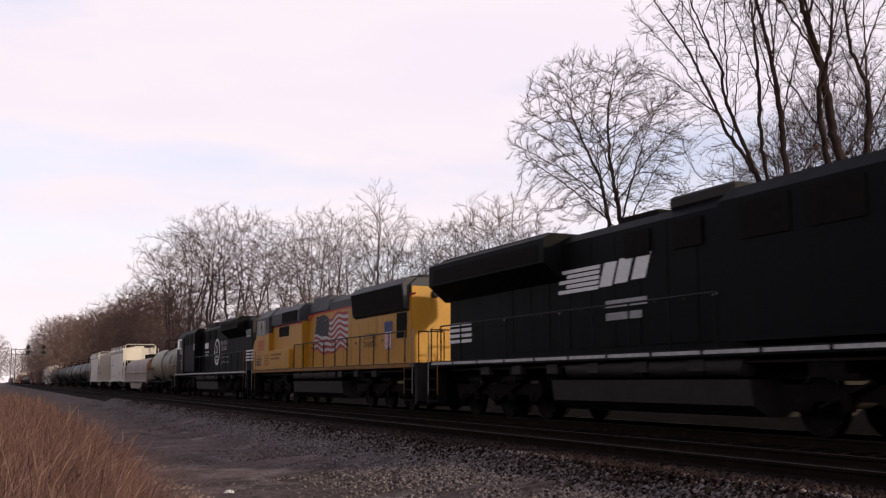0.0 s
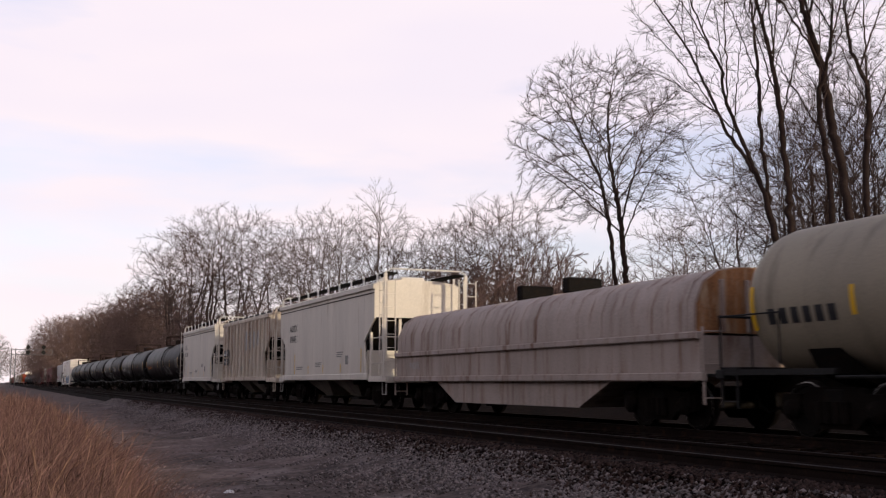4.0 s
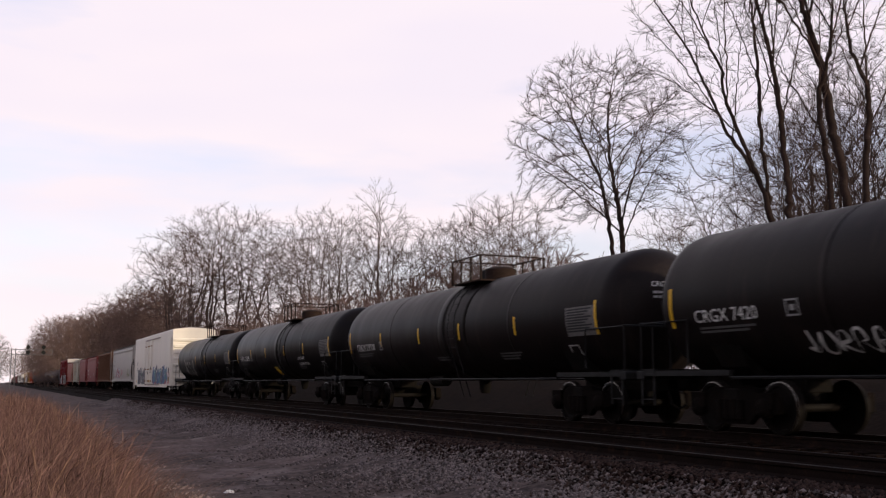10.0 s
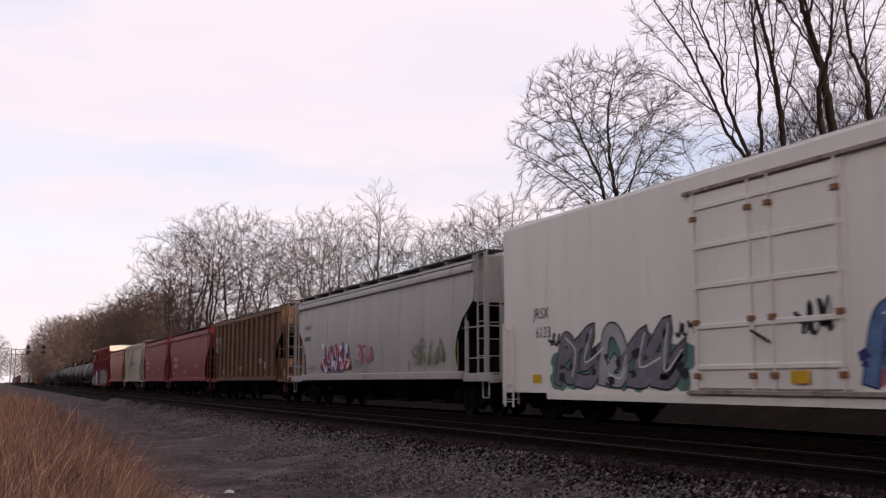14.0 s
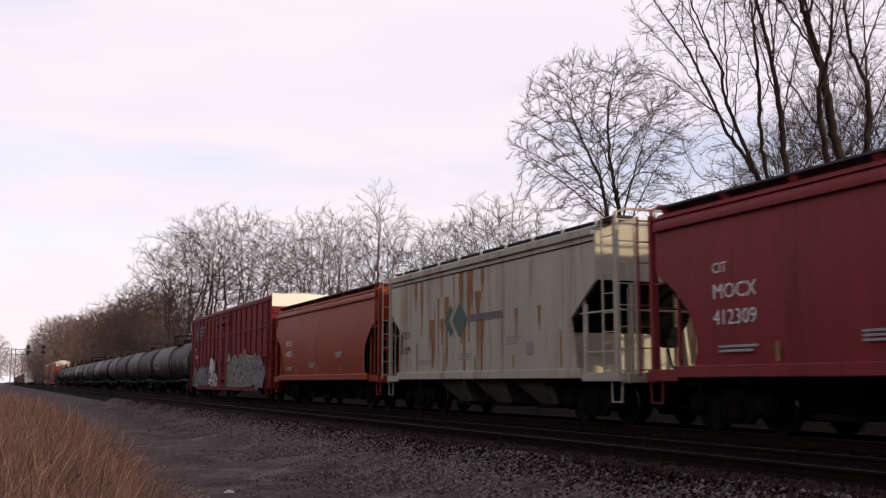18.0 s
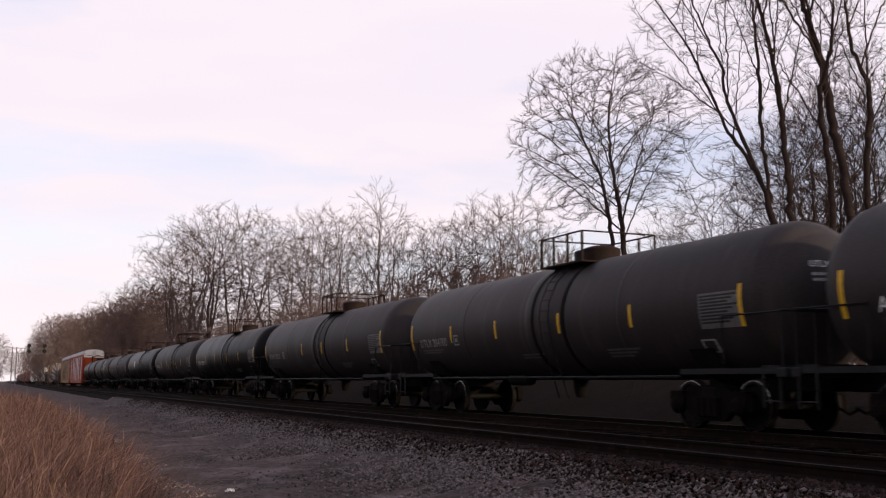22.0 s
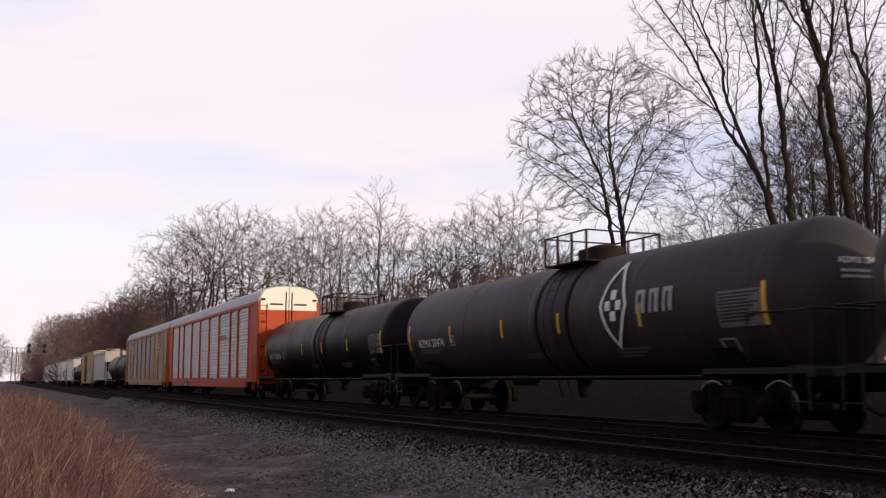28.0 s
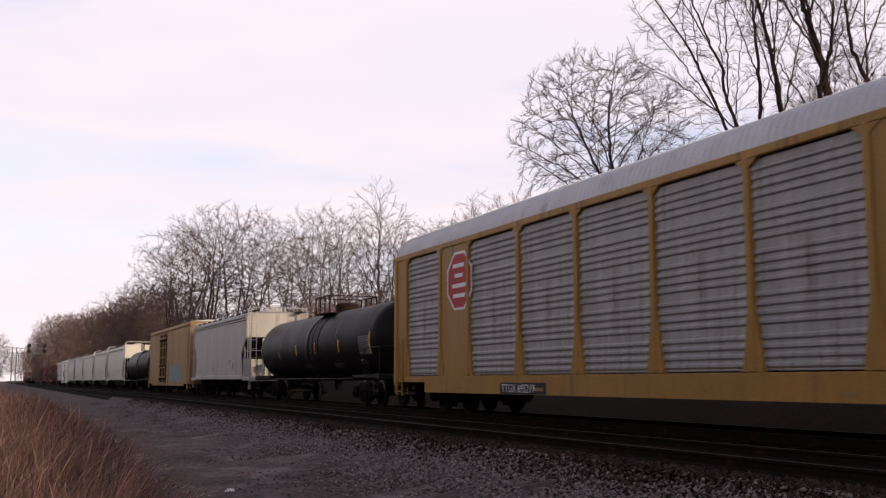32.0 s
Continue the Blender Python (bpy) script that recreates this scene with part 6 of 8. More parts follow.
            if inset > 0.5:
                part("corner_post", Shape().box(x - 0.04, x + 0.04, s * (a - 0.55) - 0.04, s * (a - 0.55) + 0.04, zb - 0.1, zl + 0.45), end_mat, car)
                ladder(car, x, ly - s * 0.28, zb - 0.1, zt + 0.25, end_mat, 0.5)
                part("grab_rail", Shape().tube([(x, s * (a - c), zl + 0.1), (x, s * (e - 0.1), zl + 0.1)], 0.022, 5), end_mat, car)
                part("grab_rail", Shape().tube([(x, s * (a - 0.6), zb + 0.42), (x, s * (e - 0.1), zb + 0.42)], 0.018, 5), end_mat, car)
            else:
                part("corner_post", Shape().box(x - 0.03, x + 0.03, s * (a - 0.62) - 0.03, s * (a - 0.62) + 0.03, zb, zl + 0.6), end_mat, car)
                part("grab_rail", Shape().tube([(x, s * (a - 0.9), zl + 0.55), (x, s * e, zl + 0.55)], 0.022, 5), end_mat, car)
            ladder(car, x, s * (e + 0.04), zb - 0.1, zt + 0.1, end_mat, 0.45, "x")
            st = Shape().tube([(x, ly - s * 0.25, zb - 0.18), (x, ly - s * 0.22, zb - 0.62), (x, ly + s * 0.12, zb - 0.62), (x, ly + s * 0.15, zb - 0.18)], 0.022, 5)
            part("stirrup_step", st, "galv" if mat == "hopper_white" else end_mat, car)
        part("end_rail", Shape().tube([(-1.46, ly, zl + 0.1), (1.46, ly, zl + 0.1)], 0.022, 5), end_mat, car)
        for x in (-0.6, 0.6):
            part("end_post", Shape().along_x([(s * (a - 0.05), zm), (s * (a - 0.15), zm), (s * (a - 0.15), zb - 0.1), (s * (a - 0.05), zb - 0.1)], x - 0.05, x + 0.05), end_mat, car)
        top = zt + (0.36 if mat == "hopper_white" else 0.22)
        arch = Shape().tube([(-1.45, ly, zt - 0.1), (-1.45, ly, top), (-1.25, ly, top + 0.1), (1.25, ly, top + 0.1), (1.45, ly, top), (1.45, ly, zt - 0.1)], 0.03, 5)
        part("roof_grab", arch, end_mat, car)
        part("brake_cylinder", Shape(smooth=True).lathe_y([(s * (e - 1.1), 0.02), (s * (e - 1.08), 0.22), (s * (e - 0.7), 0.24), (s * (e - 0.68), 0.02)], 0.2, zb + 0.75, 12), "galv" if mat == "hopper_white" else "under", car)
        part("brake_pipe", Shape().tube([(0.2, s * (e - 0.9), zb + 0.5), (0.1, s * (e - 0.6), zb + 0.1), (0.3, s * (e - 0.3), zb - 0.1)], 0.03, 5), "under", car)
    a = A[-1]
    e_out, a = e, e - max(0.0, (e - a) - 0.45)
    span = 2 * (a - 2.7)
    for k in range(bays):
        y0 = -a + 2.7 + span * k / bays
        y1 = y0 + span / bays - 0.12
        ym, q = (y0 + y1) / 2, 0.42
        ch = Shape()
        ch.add([(-1.45, y0, zb), (1.45, y0, zb), (1.45, y1, zb), (-1.45, y1, zb), (-0.75, ym - q, 0.36), (0.75, ym - q, 0.36), (0.75, ym + q, 0.36), (-0.75, ym + q, 0.36)],
               [(0, 1, 2, 3), (0, 4, 5, 1), (1, 5, 6, 2), (2, 6, 7, 3), (3, 7, 4, 0), (4, 7, 6, 5)])
        # chutes take dark paint that carries the shade below the sill
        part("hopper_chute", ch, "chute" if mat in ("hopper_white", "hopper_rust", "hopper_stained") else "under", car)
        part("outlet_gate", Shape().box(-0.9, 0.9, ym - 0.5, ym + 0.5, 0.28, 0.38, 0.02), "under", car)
    part("centre_sill", Shape().box(-0.25, 0.25, -e_out, e_out, 0.72, 1.02), "under", car)
    if number:
        yy = (e_out - 2.05 if bulge else e_out - 1.35 - max(0, inset - 0.7)) if num_y is None else num_y
        for k, (word, size) in enumerate(number):
            letters(car, word, size, ink, yy, zb + num_z * (zt - zb) - 0.46 * k, x=-W - (0.105 if ribs else 0.0) - 0.006)
    for f in (-0.80, -0.42, 0.02, 0.45, 0.79) if bulge else (-0.64, -0.3, 0.02, 0.32, 0.62):
        sy = Shape()
        decal(sy, f * e_out - 0.04, f * e_out + 0.04, zb + 0.12, zb + (0.95 if abs(f) > 0.61 else 0.45), x=-W - (0.01 if bulge else 0.004))
        part("reflector", sy, "yellow" if mat == "hopper_white" else "yellow_dim", car)
    xs = -W - 0.004 - (0.02 if bulge else 0)
    soft = "print_grey" if ink == "ink_black" else "ink_dim"
    bars(car, 1.2, zb + 0.55, 0.9, 0.04, 3, soft, x=xs)
    bars(car, a - 2.2, zb + 0.42, 1.0, 0.045, 2, soft, x=xs)
    bars(car, -a + 4.6, zb + 0.9, 0.8, 0.045, 3, soft, x=xs)
    if not bulge:
        s = Shape()
        decal(s, -a + 3.2, -a + 3.55, zb + 0.42, zb + 0.74, x=xs)
        part("data_plate", s, soft, car)
    if extra:
        extra(car, a, zb, zt)
    end_gear(car, e_out, T)
    return car


# ---- boxcars ----
def box_car(T0, T1, mat, label, zb=0.72, zt=4.75, ribs=0, door=(0.0, 3.4), door_mat=None, rail=None, end_ribs=6, number=(), ink="ink_black", roof=None, end_cap=None, extra=None, sill=0.0, end_top=None):
    car, L, a, T = start_car("boxcar", T0, T1, label, "boxcar", "train")
    W = 1.53
    roof = roof or mat
    prof = [(-W, zb), (W, zb), (W, zt - 0.08), (W - 0.06, zt), (-W + 0.06, zt), (-W, zt - 0.08)]
    part("body", Shape().along_y(prof, -a, a), mat, car)
    part("roof", Shape().along_y([(-W + 0.05, zt), (W - 0.05, zt), (0.3, zt + 0.12), (-0.3, zt + 0.12)], -a + 0.02, a - 0.02), roof, car)
    for k in range(9):
        y = (a - 0.6) * (2 * k / 8 - 1)
        part("roof_rib", kept(("roof_rib", roof), lambda: Shape().along_y([(-W + 0.1, 0.0), (W - 0.1, 0.0), (0.3, 0.14), (-0.3, 0.14)], -0.04, 0.04).mesh("roof_rib", MAT[roof])), roof, car, at=pose(0, y, zt + 0.02))
    dc, dw = door
    for s in (-1, 1):
        x = s * W
        part("side_sill", Shape().box(x - 0.04, x + 0.04, -a + 2.2, a - 2.2, zb - 0.14 - sill, zb + 0.02), mat, car)
        if mat != "white":
            part("eave_seam", Shape().box(s * (W + 0.004) - 0.012, s * (W + 0.004) + 0.012, -a + 0.05, a - 0.05, zt - 0.30, zt - 0.27), "under", car)
            part("top_chord", Shape().box(x - 0.04, x + 0.035, -a, a, zt - 0.22, zt - 0.1, 0.015), mat, car)
        if ribs:
            rib = kept(("box_rib", mat, round(zt - zb, 2)), lambda: Shape().box(-0.045, 0.045, -0.07, 0.07, 0, zt - zb - 0.3, 0.025).mesh("rib", MAT[mat]))
            for k in range(ribs):
                y = (a - 0.5) * (2 * k / (ribs - 1) - 1)
                if abs(y - dc) > dw / 2 + 0.12:
                    part("rib", rib, mat, car, at=pose(x + s * 0.02, y, zb + 0.06))
        d = part("door", Shape().box(x - 0.05, x + 0.05, dc - dw / 2, dc + dw / 2, zb + 0.12, zt - 0.45, 0.02), door_mat or mat, car)
        xo = x + s * 0.075
        for y in (dc - dw / 2 + 0.12, dc - 0.25, dc + 0.25, dc + dw / 2 - 0.12):
            part("lock_rod", Shape().tube([(xo, y, zb + 0.1), (xo, y, zt - 0.42)], 0.028, 6), mat, d)
            for z in (zb + 0.35, zb + 1.3, zt - 0.9):
                part("rod_keeper", kept(("keeper", s, round(xo, 3), mat), lambda: Shape().box(-0.05, 0.05, -0.07, 0.07, -0.05, 0.05, 0.01).mesh("rod_keeper", MAT["rust_run" if mat == "white" else "under"])), "under", d, at=pose(xo, y, z))
        for k in range(5):
            z = zb + 0.5 + k * (zt - zb - 1.2) / 4
            part("door_rib", Shape().box(x - 0.06, x + s * 0.085 if s > 0 else x + 0.06, dc - dw / 2 + 0.05, dc + dw / 2 - 0.05, z - 0.05, z + 0.05, 0.015) if s > 0 else
                 Shape().box(x - 0.085, x + 0.06, dc - dw / 2 + 0.05, dc + dw / 2 - 0.05, z - 0.05, z + 0.05, 0.015), mat, d)
        part("door_handle", Shape().tube([(xo + s * 0.03, dc + 0.25, zb + 1.1), (xo + s * 0.05, dc - 0.2, zb + 0.9)], 0.025, 6), "iron", d)
        tr = rail or (dc - dw / 2 - 0.1, dc + dw / 2 + dw)
        part("door_track", Shape().box(x - 0.09, x + 0.09, tr[0], tr[1], zt - 0.42, zt - 0.35, 0.01), "coil" if mat == "white" else mat, car)
        part("door_track", Shape().box(x - 0.1, x + 0.1, tr[0], tr[1], zb + 0.02, zb + 0.10, 0.01), "coil" if mat == "white" else mat, car)
        for e in (-1, 1):
            ladder(car, x + s * 0.06, e * (a - 0.35), zb - 0.35, zb + 1.6 if e > 0 else zt - 0.6, mat, 0.42)
    for s in (-1, 1):
        n = end_ribs
        for k in range(n):
            z = zb + 0.35 + (zt - zb - 0.9) * (k + 0.5) / n
            hh = (zt - zb - 0.9) / n * 0.28
            part("end_rib", Shape(smooth=False).along_x([(s * a, z - hh), (s * (a + 0.11), z - hh * 0.6), (s * (a + 0.11), z + hh * 0.6), (s * a, z + hh)], -W + 0.1, W - 0.1), end_cap or mat, car)
        part("end_panel", Shape().box(-W + 0.01, W - 0.01, min(s * a, s * (a + 0.025)), max(s * a, s * (a + 0.025)), zb + 0.02, zt - 0.03), end_cap or mat, car)
        if end_top:
            part("end_cap", Shape().box(-W + 0.02, W - 0.02, min(s * a, s * (a + 0.05)), max(s * a, s * (a + 0.05)), zt - 0.55, zt + 0.05), end_top, car, "white painted upper end panel")
        part("end_sill", Shape().box(-W, W, min(s * (a - 0.1), s * (a + 0.12)), max(s * (a - 0.1), s * (a + 0.12)), zb - 0.02, zb + 0.3, 0.02), end_cap or mat, car)
        ladder(car, -1.28, s * (a + 0.14), zb - 0.3, zb + 1.7, mat, 0.42, "x")
        ladder(car, 1.28, s * (a + 0.14), zb - 0.3, zt - 0.4, mat, 0.42, "x")
        part("crossover_platform", Shape().box(-1.2, 1.2, min(s * (a + 0.1), s * (a + 0.35)), max(s * (a + 0.1), s * (a + 0.35)), zb + 0.28, zb + 0.32), "iron", car)
        part("brake_wheel", Shape(smooth=True).lathe_y([(s * (a + 0.2), 0.25), (s * (a + 0.24), 0.27)], -0.6, zb + 1.2, 14), "iron", car)
    part("centre_sill", Shape().box(-0.3, 0.3, -a - 0.1, a + 0.1, 0.62, 0.95), "under", car)
    for k in range(3):
        y = (k - 1) * 1.6
        part("crossbearer", Shape().along_y([(-1.4, zb), (1.4, zb), (0.35, 0.45), (-0.35, 0.45)], y - 0.08, y + 0.08), "under", car)
    for k, (word, size, y, z, m) in enumerate(number):
        letters(car, word, size, m, y, z, x=-W - 0.006 - (0.07 if ribs else 0))
    if extra:
        extra(car, a, zb, zt)
    end_gear(car, a, T)
    return car


# ---- autoracks ----
def corrugated(w, h, waves):
    """A panel with level corrugations, facing -x, standing on z = 0 and centred on y = 0."""
    s = Shape(smooth=False)
    zs = []
    group = h / 5
    for k in range(5):
        z = group * k
        zs.append((0.0, z))
        for j in range(4):
            q = z + 0.05 * group + j * 0.215 * group
            zs += [(0.0, q), (-0.034, q + 0.05 * group), (-0.034, q + 0.11 * group), (0.0, q + 0.16 * group)]
    zs.append((0.0, h))
    vs = [(x, y, z) for x, z in zs for y in (-w / 2, w / 2)]
    fs = [(2 * i, 2 * i + 2, 2 * i + 3, 2 * i + 1) for i in range(len(zs) - 1)]
    s.add(vs, fs)
    s.add([(0.02, -w / 2, 0), (0.02, w / 2, 0), (0.02, w / 2, h), (0.02, -w / 2, h)], [(0, 1, 2, 3)])
    return s


def autorack(T0, T1, mat, label, bays, end_top, number, panel_mat="galv", extra=None, door_mat=None):
    """bays: widths along the car from the end towards the engine: positive a corrugated panel, negative a plain painted panel."""
    car, L, a, T = start_car("autorack", T0, T1, label, "autorack", "train")
    W, z0, z1 = 1.50, 1.05, 4.68
    k = (2 * a) / sum(abs(b) for b in bays)
    part("deck", Shape().box(-W + 0.05, W - 0.05, -a + 0.3, a - 0.3, 0.85, 1.0), "under", car)
    part("centre_sill", Shape().box(-0.35, 0.35, -a - 0.2, a + 0.2, 0.6, 0.85), "under", car)
    for s in (-1, 1):
        part("side_sill", Shape().along_y([(s * (W - 0.08), 0.57), (s * (W + 0.05), 0.57), (s * (W + 0.05), 1.03), (s * (W - 0.08), 1.03)], -a + 2.4, a - 2.4), mat, car)
        part("lower_rail", Shape().box(s * W - 0.05, s * W + 0.05, -a, a, 0.86, 1.04, 0.01), mat, car)
        part("upper_rail", Shape().box(s * W - 0.06, s * W + 0.06, -a, a, z1, z1 + 0.16, 0.015), mat, car)
        y = -a
        for i, b in enumerate(bays):
            w = abs(b) * k
            c = y + w / 2
            if b > 0:
                pm = kept(("rack_panel", round(w, 2), panel_mat), lambda: corrugated(w - 0.14, z1 - z0 - 0.05, 12).mesh("side_panel", MAT[panel_mat]))
                part("side_panel", pm, panel_mat, car, at=pose(s * (W - 0.035), c, z0 + 0.02, 0, 0, 0 if s < 0 else 180))
            else:
                part("plain_panel", Shape().box(s * W - 0.03, s * W + 0.03, y + 0.06, y + w - 0.06, z0 - 0.02, z1), mat, car)
            y += w
            if i < len(bays) - 1:
                po = kept(("rack_post", mat), lambda: Shape().box(-0.07, 0.07, -0.07, 0.07, 0, z1 - z0 + 0.02, 0.012).along_x([(-0.07, z1 - z0), (-0.28, z1 - z0), (-0.07, z1 - z0 - 0.16)], -0.05, 0.05).along_x(
                    [(0.07, z1 - z0), (0.28, z1 - z0), (0.07, z1 - z0 - 0.16)], -0.05, 0.05).along_x([(-0.07, 0), (-0.26, 0), (-0.07, 1.1)], -0.05, 0.05).along_x([(0.07, 0), (0.26, 0), (0.07, 1.1)], -0.05, 0.05).mesh("side_post", MAT[mat]))
                part("side_post", po, mat, car, at=pose(s * (W + 0.0), y, z0))
        for e in (-1, 1):
            part("corner_post", Shape().box(s * W - 0.08, s * W + 0.08, e * a - 0.09, e * a + 0.09, 0.8, z1 + 0.1, 0.02), mat, car)
            ladder(car, s * (W + 0.08), e * (a - 0.45), 0.45, 2.2, mat, 0.42)
    # arched roof with crimps
    arc = [(W * 1.0, z1 + 0.16), (W * 0.985, z1 + 0.34), (W * 0.90, z1 + 0.60), (W * 0.72, z1 + 0.78), (W * 0.4, z1 + 0.88), (0, z1 + 0.91)]
    prof = arc + [(-x, z) for x, z in arc[-2::-1]]
    part("roof", Shape(smooth=True).along_y(prof, -a, a), "galv_roof", car)
    ridge = Shape()
    for i in range(int(2 * a / 0.19)):
        y = -a + 0.12 + i * 0.19
        ridge.along_y([(x * 1.005, z + 0.010) for x, z in prof], y - 0.03, y + 0.03)
    tagged(part("roof_corrugation", ridge, "galv_roof", car), kind="stuff")
    for e in (-1, 1):
        ey = e * (a + 0.02)
        for sx in (-1, 1):
            d = part("end_door", Shape().along_y([(sx * x, z) for x, z in ((0.02, 0.95), (W - 0.08, 0.95), (W - 0.08, z1 - 0.3), (0.02, z1 - 0.3))], min(ey, ey + e * 0.05), max(ey, ey + e * 0.05)), door_mat or mat, car)
            part("door_top", Shape().along_y([(sx * x, z) for x, z in ((0.02, z1 - 0.3), (W - 0.08, z1 - 0.3), (W - 0.08, z1 + 0.34), (W * 0.80, z1 + 0.68), (W * 0.4, z1 + 0.84), (0.02, z1 + 0.87))],
                                             min(ey, ey + e * 0.05), max(ey, ey + e * 0.05)), end_top, d, "pale upper end panel")
            for z in (1.4, 2.6, 3.8, 4.9):
                part("hinge", Shape().box(sx * (W - 0.2) - 0.1, sx * (W - 0.2) + 0.1, ey + e * 0.05 - 0.03, ey + e * 0.05 + 0.03, z - 0.05, z + 0.05), "iron", d)
            part("latch_rod", Shape().tube([(sx * 0.15, ey + e * 0.08, 1.0), (sx * 0.15, ey + e * 0.08, z1 + 0.6)], 0.022, 6), "iron", d)
        s = Shape()
        for sx in (-0.95, 0.25):
            s.box(sx, sx + 0.65, ey + e * 0.052, ey + e * 0.056, z1 - 0.05, z1 + 0.03)
        part("end_lettering", s, "ink_black", car)
        ladder(car, -1.3, ey + e * 0.1, 0.5, z1, mat, 0.4, "x")
        part("end_sill", Shape().box(-W, W, min(ey, ey + e * 0.25), max(ey, ey + e * 0.25), 0.75, 0.95, 0.02), mat, car)
    num_at = 5.6 if mat == "rack_yellow" else 7.1
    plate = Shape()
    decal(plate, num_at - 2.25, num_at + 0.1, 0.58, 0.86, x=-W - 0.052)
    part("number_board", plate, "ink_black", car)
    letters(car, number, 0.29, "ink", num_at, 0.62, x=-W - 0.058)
    for y in (-6, -2.5, 3.5, 8):
        s = Shape()
        decal(s, y, y + 0.4, 0.66, 0.74, x=-W - 0.053)
        part("reflector", s, "yellow_dim", car)
    if extra:
        extra(car, a)
    for s in (-1, 1):
        truck(car, s * (a - 3.0), T)
        coupler(car, s * (a + 0.2), s)
    return car


# ---- locomotives (built with the cab towards -y; flip = -1 turns them round) ----
def railing(loco, y0, y1, x, z, n, mat):
    g = part("handrail", Shape().tube([(x, y0, z + 1.0), (x, y1, z + 1.0)], 0.022, 6), mat, loco)
    post = kept(("stanchion", mat), lambda: Shape().tube([(0, 0, 0), (0, 0, 1.0)], 0.022, 5).mesh("stanchion", MAT[mat]))
    for k in range(n):
        part("stanchion", post, mat, g, at=pose(x, y0 + (y1 - y0) * k / (n - 1), z))


def loco_base(T0, T1, label, flip, frame_mat, rail_mat, stripe):
    car, L, a, T = start_car("locomotive", T0, T1, label, "locomotive", "train", flip)
    zw = 1.50
    part("frame", Shape().box(-1.5, 1.5, -a, a, zw - 0.16, zw, 0.02), frame_mat, car)
    part("underframe", Shape().box(-0.8, 0.8, -a + 0.1, a - 0.1, 0.95, zw - 0.16), "under", car)
    for s in (-1, 1):
        n = 13
        for k in range(n):
            y0 = -a + 0.35 + (2 * a - 0.7) * k / n
            part("sill_stripe", Shape().box(s * 1.5 - 0.006, s * 1.5 + 0.006, y0, y0 + (2 * a - 0.7) / n - (0.1 if stripe == "ink" else 0.01), zw - (0.10 if stripe == "ink" else 0.14), zw - 0.03), "silver" if stripe == "ink" else stripe, car)
        railing(car, -a + 7.8, a - 1.0, s * 1.44, zw, 10, rail_mat)
        for e in (-1, 1):
            ym = e * (a - 0.55)
            xa, xb = min(s * 1.2, s * 1.5), max(s * 1.2, s * 1.5)
            well = part("step_well", Shape().box(xa, xb, ym - 0.36, ym + 0.36, zw - 0.2, zw - 0.16), "under", car)
            for z in (0.35, 0.68, 1.0):
                part("step", Shape().box(xa, xb, ym - 0.32, ym + 0.32, z - 0.02, z + 0.02), "under", well)
            for q in (-0.36, 0.32):
                part("step_side", Shape().box(xa, xb, ym + q, ym + q + 0.04, 0.3, zw - 0.16), "under", well)
            for q in (-0.34, 0.34):
                part("step_rail", Shape().tube([(s * 1.5, ym + q, 0.55), (s * 1.5, ym + q, zw + 0.85), (s * 1.42, ym + q - e * 0.12, zw + 1.02)], 0.015, 6), "galv" if (e > 0) == (q > 0) else "sill_yellow", car)
            part("truck_gear", Shape().box(s * 0.9, s * 1.3, e * 5.2 - 0.4, e * 5.2 + 0.4, 0.95, 1.3, 0.03), "under", car)
        part("air_reservoir", Shape(smooth=True).lathe_y([(-3.4, 0.02), (-3.35, 0.19), (-0.6, 0.19), (-0.55, 0.02)], s * 1.22, 1.18, 14), "loco_grey", car)
        part("air_reservoir", Shape(smooth=True).lathe_y([(-0.4, 0.02), (-0.35, 0.19), (2.6, 0.19), (2.65, 0.02)], s * 1.22, 1.18, 14), "loco_grey", car)
        for k in range(6):
            y = -a + 8.2 + k * (2 * a - 10.5) / 6
            part("sill_box", Shape().box(s * 1.25, s * 1.42, y, y + 0.5, zw - 0.42, zw - 0.17, 0.02), "loco_grey", car)
        part("handbrake_pipe", Shape().tube([(s * 1.3, -a + 1.5, zw - 0.25), (s * 1.3, a - 1.5, zw - 0.25)], 0.03, 6), "loco_grey", car)
    part("fuel_tank", Shape().along_y([(-1.35, 0.95), (-1.3, 0.5), (-0.95, 0.30), (0.95, 0.30), (1.3, 0.5), (1.35, 0.95)], -3.5, 3.3), "loco_grey", car)
    for e in (-1, 1):
        part("pilot", Shape().along_x([(e * a, zw), (e * (a + 0.06), 0.35), (e * (a - 0.1), 0.2), (e * (a - 0.2), zw)], -1.45, 1.45), frame_mat, car)
        rail = Shape()
        for x in (-1.35, -0.5, 0.5, 1.35):
            rail.tube([(x, e * (a - 0.08), zw), (x, e * (a - 0.08), zw + 0.95)], 0.022, 5)
        rail.tube([(-1.35, e * (a - 0.08), zw + 0.95), (-0.5, e * (a - 0.08), zw + 0.95)], 0.022, 5)
        rail.tube([(0.5, e * (a - 0.08), zw + 0.95), (1.35, e * (a - 0.08), zw + 0.95)], 0.022, 5)
        part("end_railing", rail, rail_mat, car)
        coupler(car, e * (a + 0.05), e)
        truck(car, e * (a - 4.0), T, axles=(-2.0, 0.0, 2.0), r=0.53)
    return car, a, zw


def windows(cab, s, spots, W):
    for y0, y1, z0, z1 in spots:
        fr = part("window_frame", Shape().box(s * W - 0.015, s * W + 0.015, y0 - 0.03, y1 + 0.03, z0 - 0.03, z1 + 0.03), "galv", cab)
        part("pane", Shape().box(s * W - 0.022, s * W + 0.022, y0, y1, z0, z1), "glass", fr)


